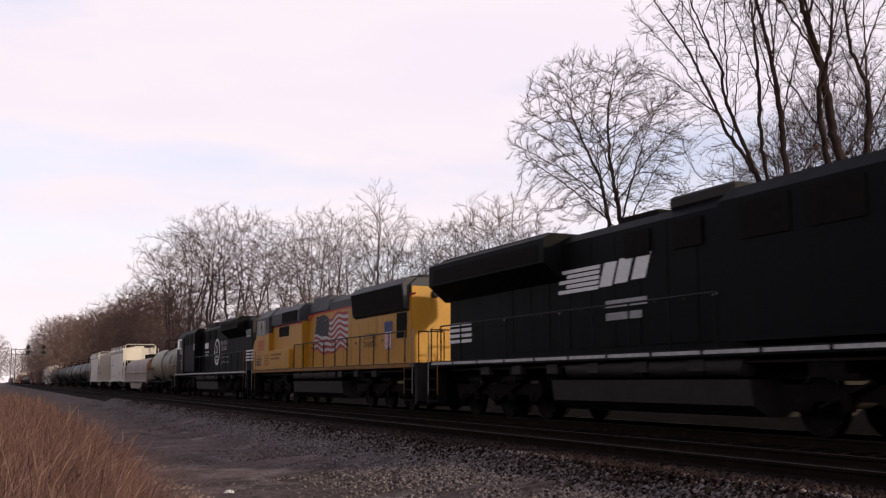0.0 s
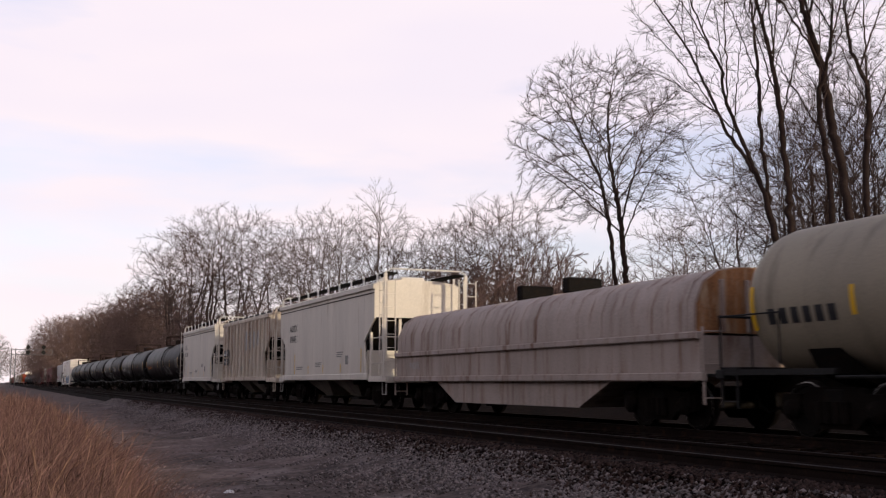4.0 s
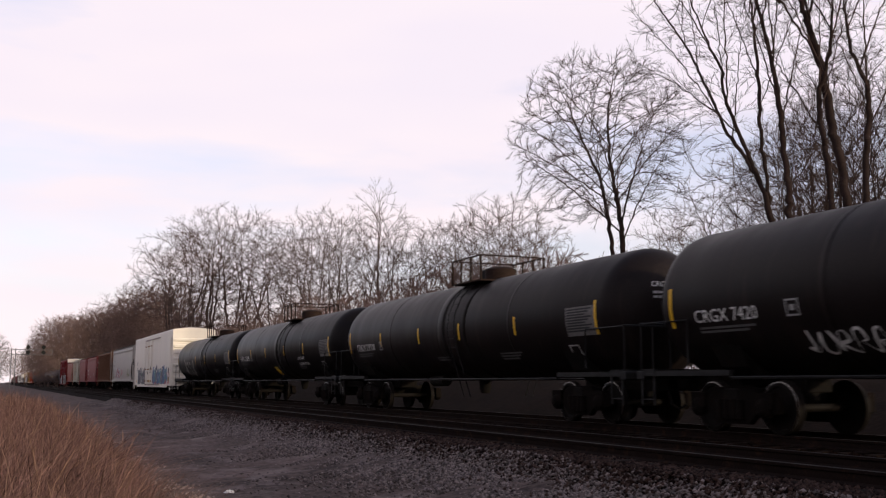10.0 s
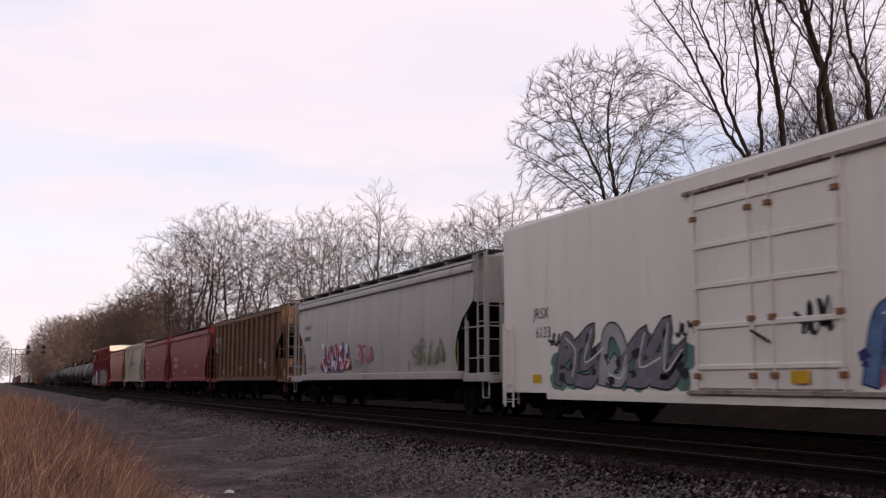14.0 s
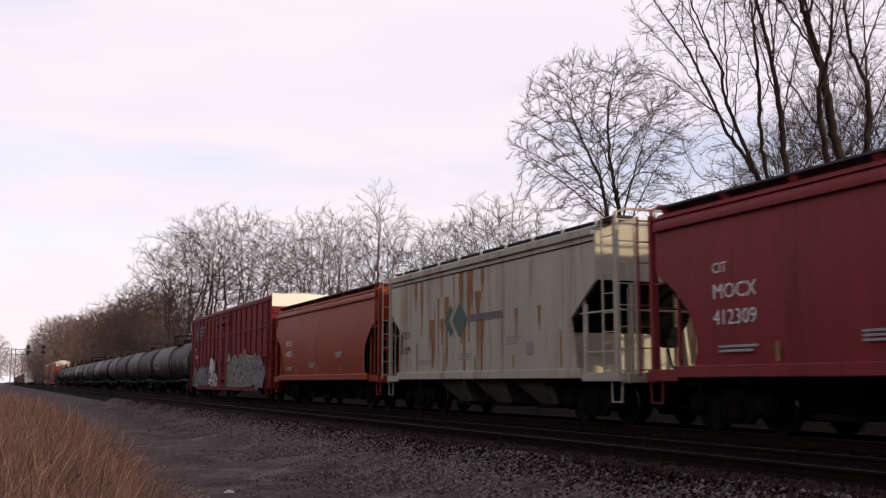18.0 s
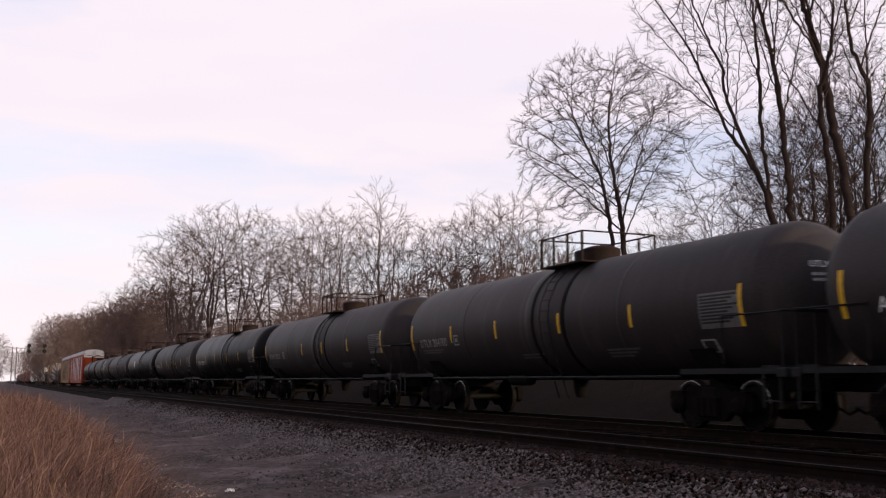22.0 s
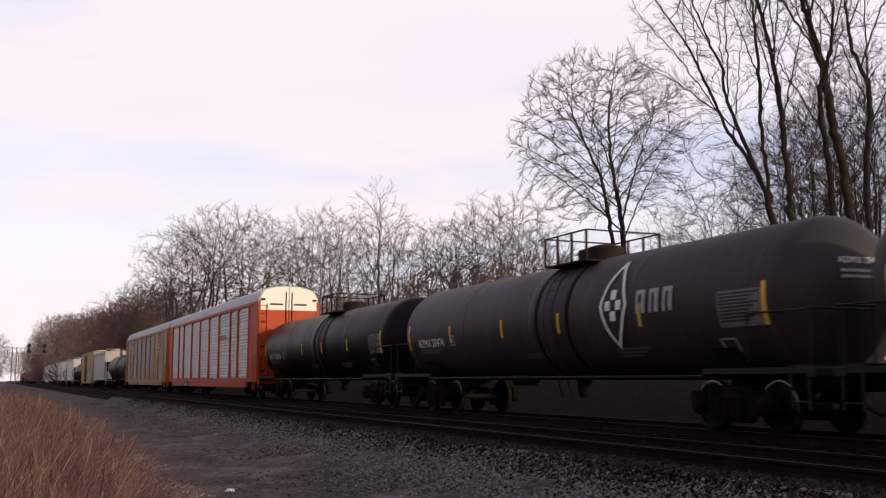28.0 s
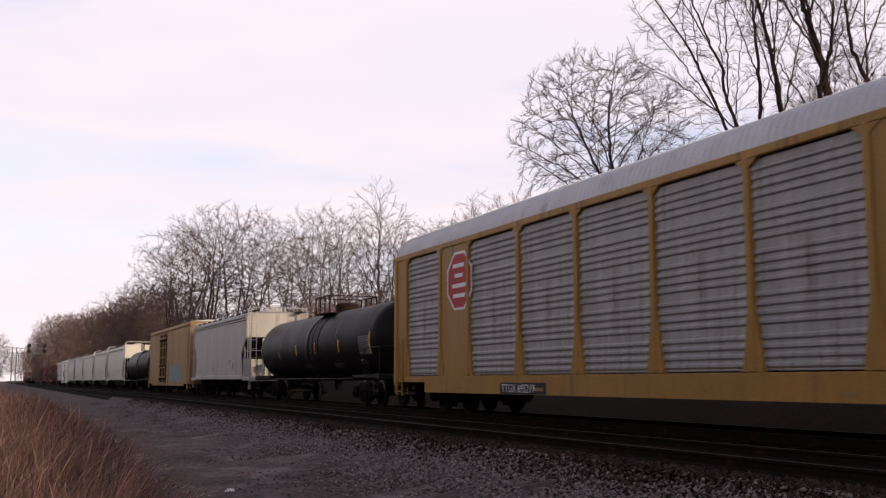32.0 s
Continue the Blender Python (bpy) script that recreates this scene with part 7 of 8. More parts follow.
def ge_loco(T0, T1, label, flip, number, big=False):
    tail = 0.65 if big else 1.25       # from the rear platform's edge to the end of the hood
    car, a, zw = loco_base(T0, T1, label, flip, "loco", "iron", "ink")
    near = -1 if flip > 0 else 1
    nose = part("nose", Shape().along_x([(-a + 0.18, zw), (-a + 0.12, 2.75), (-a + 0.3, 2.95), (-a + 1.0, 3.05), (-a + 1.0, zw)], -1.2, 1.2), "loco", car)
    for s in (-1, 1):
        for k in range(5):
            part("nose_stripe", Shape().box(s * 1.2 - 0.006, s * 1.2 + 0.006, -a + 0.2, -a + 0.95, 1.75 + 0.22 * k, 1.84 + 0.22 * k), "ink", nose)
    cab = part("cab", Shape().along_y([(-1.5, zw), (1.5, zw), (1.5, 3.95), (1.15, 4.38), (0.4, 4.46), (-0.4, 4.46), (-1.15, 4.38), (-1.5, 3.95)], -a + 1.0, -a + 3.7), "loco", car)
    for s in (-1, 1):
        windows(cab, s, [(-a + 1.25, -a + 2.0, 3.2, 3.85), (-a + 2.15, -a + 2.95, 3.2, 3.85)], 1.5)
        part("cab_door", Shape().box(s * 0.6 - 0.3, s * 0.6 + 0.3, -a + 0.97, -a + 1.0, zw + 0.4, 3.9), "loco", cab)
    part("windscreen", Shape().box(-1.1, 1.1, -a + 0.96, -a + 1.0, 3.2, 3.9), "glass", cab)
    hood = part("hood", Shape().along_y([(-0.98, zw), (0.98, zw), (0.98, 4.15), (0.75, 4.35), (-0.75, 4.35), (-0.98, 4.15)], -a + 3.7, a - tail), "loco", car)
    part("blower_box", Shape().along_y([(-1.46, 1.6), (1.46, 1.6), (1.46, 4.1), (1.2, 4.35), (-1.2, 4.35), (-1.46, 4.1)], -a + 3.7, -a + 7.6), "loco", car)
    for s in (-1, 1):
        for k in range(2):
            part("grille", Shape().box(s * 1.46 - 0.02, s * 1.46 + 0.02, -a + 4.2 + 1.6 * k, -a + 5.4 + 1.6 * k, 3.35, 4.0), "under", car)
            part("grille", Shape().box(s * 1.0 - 0.02, s * 1.0 + 0.02, -0.2 - 1.7 * k, 0.7 - 1.7 * k, 3.5, 4.05), "under", car)
        for k in range(10):
            y = -a + 7.9 + k * 0.95
            if y < a - tail - 0.9:
                d = part("hood_door", Shape().box(s * 0.98 - 0.012, s * 0.98 + 0.012, y, y + 0.88, zw + 0.15, 3.55, 0.008), "loco", hood)
                part("door_latch", Shape().box(s * 0.98 - 0.03, s * 0.98 + 0.03, y + 0.38, y + 0.5, 2.5, 2.56), "ink_dim" if k % 3 == 0 else "iron", d)
        part("marker_plate", Shape().box(s * 1.0 - 0.01, s * 1.0 + 0.01, a - 5.6, a - 5.2, 3.45, 3.52), "ink_dim", hood)
    part("exhaust", Shape().box(-0.5, 0.5, 0.2, 1.6, 4.35, 4.55, 0.03), "under", car)
    part("horn", Shape().tube([(0.3, -a + 2.0, 4.5), (0.3, -a + 1.4, 4.58)], 0.06, 8), "iron", cab)
    part("antenna_dome", Shape(smooth=True).lathe_z([(4.44, 0.22), (4.54, 0.2), (4.6, 0.1)], -0.4, -a + 2.6, 12), "loco_grey", cab)
    for s in (-1, 1):
        part("rear_view_mirror", Shape().box(s * 1.5, s * 1.68, -a + 3.0, -a + 3.05, 3.25, 3.75), "galv", cab)
        part("cab_handrail", Shape().tube([(s * 1.53, -a + 3.3, 1.7), (s * 1.53, -a + 3.3, 3.1)], 0.02, 6), "galv", cab)
        for k in range(9):
            part("hood_seam", Shape().box(s * 0.98 - 0.006, s * 0.98 + 0.006, -a + 7.9 + k * 0.95 - 0.02, -a + 7.9 + k * 0.95 + 0.02, 3.6, 4.1), "under", hood)
    part("equipment_rack", Shape().box(-0.8, 0.8, -2.6, -0.6, 4.35, 4.62, 0.05), "loco_grey", car)
    wz = 3.35 if not big else 3.25
    top = 4.40
    wing = part("radiator", Shape().along_y([(-0.98, wz), (-1.5, wz + 0.45), (-1.5, top - 0.12), (-1.3, top), (1.3, top), (1.5, top - 0.12), (1.5, wz + 0.45), (0.98, wz)], a - 7.2, a - (0.25 if big else 2.65)), "loco", car)
    for s in (-1, 1):
        part("radiator_grille", Shape().box(s * 1.5 - 0.012, s * 1.5 + 0.012, a - 6.9, a - (0.6 if big else 2.9), wz + 0.5, top - 0.25), "under", wing)
    part("radiator_top", Shape().box(-1.2, 1.2, a - 6.9, a - (0.6 if big else 2.9), top, top + 0.06), "loco_grey", wing)
    # rear end of the hood: lamps, stripes, number board
    e = a - tail
    part("hood_end", Shape().along_y([(-0.97, zw + 0.1), (0.97, zw + 0.1), (0.97, 4.12), (0.74, 4.32), (-0.74, 4.32), (-0.97, 4.12)], e, e + 0.03), "loco_dust_glare", car, "dusty hood end with sun glare put into its colour")
    for k in range(4):
        z = 2.35 + 0.16 * k
        st = Shape()
        st.box(-0.99, 0.99, e - 1.45, e + 0.035, z - 0.33, z - 0.24)
        part("end_stripe", st, "ink", car)
    part("end_panel", Shape().box(-0.2, 0.9, e + 0.03, e + 0.034, 2.0, 2.75), "ink", car, "white end panel")
    part("end_emblem", Shape().along_y([(0.1, 2.05), (0.75, 2.05), (0.65, 2.35), (0.75, 2.65), (0.45, 2.55), (0.3, 2.3)], e + 0.034, e + 0.038), "ink_black", car)
    column = part("headlight_column", Shape().box(0.52, 0.80, e + 0.03, e + 0.06, 3.15, 4.10), "under", car)
    for z in (3.72, 3.95):
        part("headlight", Shape(smooth=True).lathe_y([(e + 0.06, 0.085), (e + 0.10, 0.085), (e + 0.11, 0.06)], 0.66, z, 14), "galv", column)
    return car, a, hood


def hood_end_y(loco):
    """How far back the rear face of a hood lies."""
    end = [p for p in loco.children if p.name.startswith("hood_end")][0]
    return max(v.co.y for v in end.data.vertices)


def side_letters(car, words, size, mat, y, z, x, flip):
    """Lettering on the side that shows, for an engine that may be turned round."""
    return letters(car, words, size, mat, y, z, x=-x, flip=flip)


def slant_bars(parent, y, z, w, h, n, mat, x, flip, slant=0.25):
    """A plain emblem of level stripes with a slanting edge."""
    s = Shape()
    for i in range(n):
        z0 = z + i * h * 1.35
        o = slant * i * h
        q = [(y - w - o, z0), (y - 0.2 * w * (i % 2) - o, z0), (y - o - 0.2 * w * (i % 2) - slant * h, z0 + h), (y - w - o - slant * h, z0 + h)]
        s.add([(-(x + 0.006) * flip, yy * flip, zz) for yy, zz in q], [(0, 1, 2, 3)])
    return part("emblem", s, mat, parent)


def flag_decal(parent, y0, y1, z0, z1, x, flip):
    """A large waving flag painted on the hood: red and white waves, a dark starry corner and a slanting pole."""
    def at(f, v, lift):
        lean = 0.45 * (1 - v) * (1 - f)
        return (-(x + lift) * flip, (y1 - (y1 - y0) * f + lean) * flip, z0 + (z1 - z0) * v + 0.10 * math.sin(f * 9.0 + 0.6) + 0.06 * math.sin(f * 17 + 3 * v))
    n = 28
    for name, mat, lift, rows in (("flag_white", "silver", 0.006, [(0.0, 1.0)]), ("flag_stripe", "flag_red", 0.009, [(k / 13, (k + 1) / 13) for k in range(0, 13, 2)]), ("flag_corner", "ink_black", 0.012, [(0.46, 1.0)])):
        s = Shape()
        for i in range(n):
            fa, fb = i / n, (i + 1) / n
            if name == "flag_corner" and fa > 0.40:
                continue
            for r0, r1 in rows:
                s.add([at(fa, r0, lift), at(fb, r0, lift), at(fb, r1, lift), at(fa, r1, lift)], [(0, 1, 2, 3)])
        part(name, s, mat, parent)
    s = Shape()
    for i in range(6):
        for j in range(7):
            f, v = 0.035 + 0.064 * i, 0.50 + 0.07 * j
            if (i + j) % 2:
                s.add([at(f - 0.008, v, 0.014), at(f, v - 0.018, 0.014), at(f + 0.008, v, 0.014), at(f, v + 0.018, 0.014)], [(0, 1, 2, 3)])
    part("flag_stars", s, "ink_dim", parent)
    s = Shape()
    s.add([at(-0.02, -0.12, 0.010), at(0.0, -0.12, 0.010), at(0.0, 1.0, 0.010), at(-0.02, 1.0, 0.010)], [(0, 1, 2, 3)])
    part("flag_pole", s, "ink_dim", parent)


def emd_loco(T0, T1, label, flip):
    car, a, zw = loco_base(T0, T1, label, flip, "loco_grey", "iron", "sill_yellow")
    part("nose", Shape().along_x([(-a + 0.15, zw), (-a + 0.1, 2.7), (-a + 0.35, 2.95), (-a + 1.0, 3.1), (-a + 1.0, zw)], -1.42, 1.42), "armour", car)
    cab = part("cab", Shape().along_y([(-1.5, zw), (1.5, zw), (1.5, 3.2), (-1.5, 3.2)], -a + 1.0, -a + 3.5), "armour", car)
    part("cab_top", Shape().along_y([(-1.5, 3.2), (1.5, 3.2), (1.5, 3.95), (1.1, 4.35), (-1.1, 4.35), (-1.5, 3.95)], -a + 1.0, -a + 3.5), "roof_grey", car)
    for s in (-1, 1):
        windows(cab, s, [(-a + 1.2, -a + 1.95, 3.15, 3.8), (-a + 2.1, -a + 2.85, 3.15, 3.8)], 1.5)
    part("windscreen", Shape().box(-1.2, 1.2, -a + 0.96, -a + 1.0, 3.15, 3.85), "glass", cab)
    hood = part("hood", Shape().along_y([(-1.0, zw), (1.0, zw), (1.0, 3.75), (-1.0, 3.75)], -a + 3.5, a - 1.6), "armour", car)
    part("hood_roof", Shape().along_y([(-1.0, 3.75), (1.0, 3.75), (1.0, 4.05), (0.75, 4.28), (-0.75, 4.28), (-1.0, 4.05)], -a + 3.5, a - 1.6), "roof_grey", car)
    part("blower_box", Shape().along_y([(-1.30, zw), (1.30, zw), (1.30, 3.5), (-1.30, 3.5)], -a + 3.5, -a + 8.5), "armour", car)
    part("walkway_box", Shape().box(-1.49, 1.49, -a + 1.0, -a + 7.1, zw, 2.35, 0.02), "armour", car)
    for s in (-1, 1):
        part("red_stripe", Shape().box(s * 1.30 - 0.006, s * 1.30 + 0.006, -a + 3.5, -a + 8.5, 3.42, 3.49), "ink_red", car)
        part("red_stripe", Shape().box(s * 1.5 - 0.006, s * 1.5 + 0.006, -a + 1.0, -a + 3.5, 3.13, 3.19), "ink_red", car)
        zig = Shape()
        for k in range(3):
            y, z = -a + 8.5 + 0.22 * k, 3.5 + 0.08 * k
            zig.box(s * 1.0 - 0.012, s * 1.0 + 0.012, y, y + 0.22, z - 0.05, z + 0.06)
        part("red_stripe", zig, "ink_red", car)
        for k in range(2):
            part("louvre_panel", Shape().box(s * 1.5 - 0.02, s * 1.5 + 0.004, -a + 1.25 + 1.4 * k, -a + 2.25 + 1.4 * k, 1.62, 2.25), "armour", car)
            for q in range(7):
                part("louvre", Shape().box(s * 1.5 - 0.01, s * 1.5 + 0.008, -a + 1.3 + 1.4 * k, -a + 2.2 + 1.4 * k, 1.68 + 0.08 * q, 1.70 + 0.08 * q), "under", car)
        if s < 0:
            bars(car, 7.0, 2.2, 1.9, 0.10, 2, "sill_yellow", x=-1.495, flip=flip, name="owner_lettering")
    for s in (-1, 1):
        part("side_grille", Shape().box(s * 1.41 - 0.02, s * 1.41 + 0.02, -a + 5.6, -a + 8.0, 3.55, 4.0), "under", car)
        part("side_window", Shape().box(s * 1.30 - 0.02, s * 1.30 + 0.02, -a + 4.7, -a + 6.4, 2.95, 3.40), "under", car)
    part("inertial_filter", Shape().along_y([(-1.4, 3.5), (1.4, 3.5), (1.4, 4.0), (1.1, 4.3), (-1.1, 4.3), (-1.4, 4.0)], -a + 3.5, -a + 8.4), "roof_grey", car)
    rad = part("radiator", Shape().along_y([(-1.0, 3.2), (-1.14, 3.3), (-1.24, 4.08), (-1.05, 4.3), (1.05, 4.3), (1.24, 4.08), (1.14, 3.3), (1.0, 3.2)], a - 7.1, a - 1.75), "roof_grey", car)
    for s in (-1, 1):
        part("end_grille", Shape().box(s * 1.0 - 0.02, s * 1.0 + 0.02, a - 2.85, a - 1.95, 2.35, 3.18), "under", car)
    for s in (-1, 1):
        part("radiator_grille", Shape().along_y([(s * 1.145, 3.32), (s * 1.165, 3.32), (s * 1.262, 4.06), (s * 1.24, 4.06)], a - 6.95, a - 1.9), "under", rad)
        for k in range(11):
            y = -a + 7.7 + k * 0.95
            d = part("hood_door", Shape().box(s * 1.0 - 0.012, s * 1.0 + 0.012, y, y + 0.88, zw + 0.12, 3.1, 0.008), "armour", hood)
            part("door_latch", Shape().box(s * 1.0 - 0.03, s * 1.0 + 0.03, y + 0.4, y + 0.5, 2.3, 2.36), "iron", d)
        part("waist_stripe", Shape().box(s * 1.0 - 0.006, s * 1.0 + 0.006, -a + 7.4, a - 1.2, 3.69, 3.76), "ink_red", hood)
    for k in range(3):
        part("roof_fan", Shape(smooth=True).lathe_z([(4.3, 0.6), (4.42, 0.6), (4.44, 0.52)], 0, a - 2.6 - 1.75 * k, 18), "roof_grey", rad)
    part("dynamic_brake", Shape().along_y([(-1.05, 3.8), (1.05, 3.8), (0.95, 4.4), (-0.95, 4.4)], -a + 9.0, -a + 11.4), "roof_grey", car)
    e = a - 1.6
    part("hood_end", Shape().box(-0.98, 0.98, e, e + 0.03, zw + 0.1, 4.0), "armour", car)
    for x in (-0.17, 0.17):
        part("headlight", Shape(smooth=True).lathe_y([(e + 0.03, 0.13), (e + 0.12, 0.13), (e + 0.13, 0.1)], x, 3.75, 14), "iron", car)
    part("number_board", Shape().box(-0.8, -0.35, e + 0.03, e + 0.05, 3.5, 3.72), "ink", car)
    flag_decal(hood, -2.95, 1.2, 2.08, 3.55, 1.012, flip)
    letters(hood, "BUILDING", 0.30, "ink_black", -4.8, 2.42, x=-1.014, flip=flip)
    letters(hood, "AMERICA", 0.30, "ink_black", -4.85, 2.13, x=-1.014, flip=flip)
    s = Shape()
    decal(s, -7.7, -6.9, 2.02, 2.95, x=-1.013, flip=flip)
    part("shield_emblem", s, "navy", hood)
    s = Shape()
    decal(s, -7.68, -6.92, 2.04, 2.60, x=-1.016, flip=flip)
    part("shield_field", s, "ink", hood)
    s = Shape()
    for k in range(4):
        decal(s, -7.65 + 0.2 * k, -7.55 + 0.2 * k, 2.05, 2.58, x=-1.018, flip=flip)
    part("shield_stripes", s, "ink_red", hood)
    letters(cab, "3890", 0.74, "ink_red", a - 1.25, 2.40, x=-1.505, flip=flip)
    bars(cab, a - 1.15, 2.02, 1.0, 0.05, 4, "ink_black", x=-1.505, flip=flip, name="louvre")
    return car


# ---- covered coil car ----
def coil_car(T0, T1, label):
    car, L, a, T = start_car("coil_car", T0, T1, label, "freight car", "train")
    m = "coil"
    part("body", Shape().along_y([(-1.5, 1.0), (1.5, 1.0), (1.5, 1.75), (-1.5, 1.75)], -a, a), m, car)
    part("fish_belly", Shape().along_x([(-a + 2.9, 1.0), (-a + 4.4, 0.35), (a - 4.4, 0.35), (a - 2.9, 1.0)], -1.42, 1.42), m, car)
    for s in (-1, 1):
        part("side_sill", Shape().box(s * 1.5 - 0.07, s * 1.5 + 0.07, -a - 0.1, a + 0.1, 0.92, 1.08, 0.02), m, car)
        part("hood_rail", Shape().box(s * 1.5 - 0.08, s * 1.5 + 0.08, -a, a, 1.68, 1.82, 0.02), m, car)
    arc = [(1.5, 1.82), (1.48, 2.35), (1.3, 2.75), (0.95, 2.98), (0.4, 3.06)]
    prof = arc + [(-x, z) for x, z in arc[::-1]]
    hood = part("hood", Shape(smooth=True).along_y(prof, -a + 0.15, a - 0.15), m, car, "long rusty removable hood")
    for k in range(6):
        y = (a - 0.4) * (2 * k / 5 - 1)
        part("hood_rib", Shape(smooth=True).along_y([(x * 1.012, z + 0.012) for x, z in prof], y - 0.03, y + 0.03), m, hood)
    for e in (-1, 1):
        part("hood_end", Shape().along_y([(x * 0.97, z - 0.02) for x, z in prof], min(e * (a - 0.15), e * (a - 0.11)), max(e * (a - 0.15), e * (a - 0.11))), "rust_run", hood, "rusted hood end")
        for x in (-0.9, -0.3, 0.3, 0.9):
            part("end_stiffener", Shape().box(x - 0.04, x + 0.04, e * (a - 0.09) - 0.04, e * (a - 0.09) + 0.04, 1.82, 2.8, 0.01), m, hood)
    for y in (-1.2, 1.2):
        part("lifting_lug", Shape().box(-0.5, 0.5, y - 0.15, y + 0.15, 3.06, 3.45, 0.04), "under", hood)
    for s in (-1, 1):
        for x in (-1.3, 1.3):
            ladder(car, x, s * (a + 0.08), 0.5, 1.9, m, 0.4, "x")
        part("end_platform", Shape().box(-1.4, 1.4, min(s * a, s * (a + 0.25)), max(s * a, s * (a + 0.25)), 1.0, 1.05), "iron", car)
    letters(car, "NOKL", 0.3, "ink_dim", a - 1.2, 1.3, x=-1.51)
    end_gear(car, a, T)
    return car


# ---- the train ----
def build_train():
    TK = "long black tank car with yellow reflector stripes"
    c, a, hood = ge_loco(0.62, 1.80, "black diesel locomotive with white horse-and-stripes emblem panels", 1, "", True)
    slant_bars(hood, 3.55, 2.95, 1.75, 0.085, 5, "ink", 1.0, 1)
    for k, y in enumerate((1.75, 1.15, 0.5)):
        slant_bars(hood, y, 2.98 + 0.03 * k, 0.5, 0.52, 1, "ink", 1.0, 1, 0.45)
    bars(hood, 1.5, 2.66, 1.55, 0.16, 2, "ink_dim", x=-1.0, name="owner_lettering")
    emd_loco(1.80, 3.02, "yellow and grey diesel locomotive with a large painted flag", -1)
    c, a, hood = ge_loco(3.02, 4.31, "black diesel locomotive with round white anniversary emblem", -1, "9252")
    letters(c, "9252", 0.56, "ink", -8.92, 3.3, x=-1.0, flip=-1)
    letters(c, "9252", 0.26, "ink", 0.44, 3.42, x=-(hood_end_y(c) + 0.004), name="end_lettering").matrix_local = pose(0, 0, 0, 0, 0, -90)
    letters(c, "9252", 0.50, "ink", 9.55, 2.82, x=-1.5, flip=-1)
    letters(c, "Look, Listen", 0.22, "ink_dim", 9.5, 2.32, x=-1.5, flip=-1)
    letters(c, "and Live!", 0.22, "ink_dim", 9.2, 2.06, x=-1.5, flip=-1)
    slant_bars(c, 4.35, 2.98, 0.45, 0.06, 5, "ink_dim", 1.46, -1, 0.0)
    ring = Shape()
    for k in range(28):
        q0, q1 = 2 * math.pi * k / 28, 2 * math.pi * (k + 1) / 28
        ring.add([(1.006, 1.15 + r * math.cos(q), 2.72 + r * math.sin(q)) for q, r in ((q0, 0.80), (q1, 0.80), (q1, 0.66), (q0, 0.66))], [(0, 1, 2, 3)])
    part("round_emblem", ring, "ink", hood)
    letters(hood, "25", 0.66, "ink", -0.72, 2.66, x=-1.002, flip=-1, name="emblem_number")
    bars(hood, -0.75, 2.5, 0.8, 0.13, 2, "ink_dim", x=-1.002, flip=-1, name="emblem_print")
    letters(hood, "OPERATION", 0.36, "ink_dim", -2.1, 3.06, x=-1.002, flip=-1)
    letters(hood, "LIFESAVER", 0.36, "ink_dim", -2.35, 2.74, x=-1.002, flip=-1)
    letters(hood, "Saving Lives at America's", 0.25, "ink_dim", -2.05, 2.3, x=-1.002, flip=-1)
    letters(hood, "Highway-Rail Crossings.", 0.25, "ink_dim", -2.2, 2.0, x=-1.002, flip=-1)
    bars(hood, 2.8, 3.35, 1.2, 0.34, 1, "ink", x=-1.002, flip=-1, name="emblem")
    bars(hood, 2.7, 2.85, 1.3, 0.12, 2, "ink_dim", x=-1.002, flip=-1, name="owner_lettering")

    def shop_name(car, shell, wrap, h):
        R, zc = wrap
        for k, (y, w) in enumerate(((0.75, 0.34), (0.30, 0.5), (-0.30, 0.34), (-0.75, 0.55), (-1.4, 0.3), (-1.8, 0.5))):
            s = Shape()
            decal(s, y - w, y, zc + 0.62, zc + (1.0 if k in (0, 1, 4) else 0.88), tank=wrap)
            part("owner_lettering", s, "slate", shell)
        s = Shape()
        decal(s, -h * 0.82, -h * 0.58, zc - 0.05, zc + 0.66, tank=wrap)
        part("data_panel", s, "panel_grey", shell)
        bars(shell, -h * 0.60, zc + 0.6, 1.2, 0.04, 9, "ink_black", tank=wrap)
        for k in range(6):
            s = Shape()
            y = h * 0.84 - 0.27 * k
            decal(s, y - 0.17, y, zc - 0.42, zc - 0.16, tank=wrap)
            part("small_print", s, "ink_black", shell)
    tank_car(4.335, 5.075, "cream_tank", "short tan-grey tank car with a faded blue name", R=1.32, zc=2.28, late=0.0, stripes=5, extra=shop_name, number="", prints=0, seams=1)
    coil_car(5.06, 5.93, "rust-streaked grey covered coil car with ribbed hood")
    def number_patches(car, a, zb, zt):
        z = zb + 0.41 * (zt - zb)
        for k in range(2):
            for y0, y1 in ((3.62, 4.12), (4.28, 4.78)):
                s = Shape()
                decal(s, y0, y1, z - 0.46 * k - 0.06, z - 0.46 * k + 0.30, x=-1.638)
                part("number_patch", s, "ink_black", car)
        for y0, y1, z0, z1 in ((-0.95, 0.10, 2.5, 3.45), (-2.1, -1.1, 2.6, 3.4), (-3.3, -2.3, 2.7, 3.4)):
            s = Shape()
            decal(s, y0, y1, z0, z1, x=-1.553)
            part("paint_patch", s, "roof_grey2", car)
        runs(car, 11, 5.53 - 0.55, zb, zt, 51)

    def runs(car, n, span, zb, zt, seed):
        """Rust that has run down beside the ribs."""
        r = random.Random(seed)
        for k in range(n):
            y = span * (2 * k / (n - 1) - 1)
            s = Shape()
            for q in range(3):
                w, top = r.uniform(0.02, 0.07), zt - 0.18 - r.uniform(0, 0.9) * q * 0.5
                low = zb + r.uniform(0.1, 1.6)
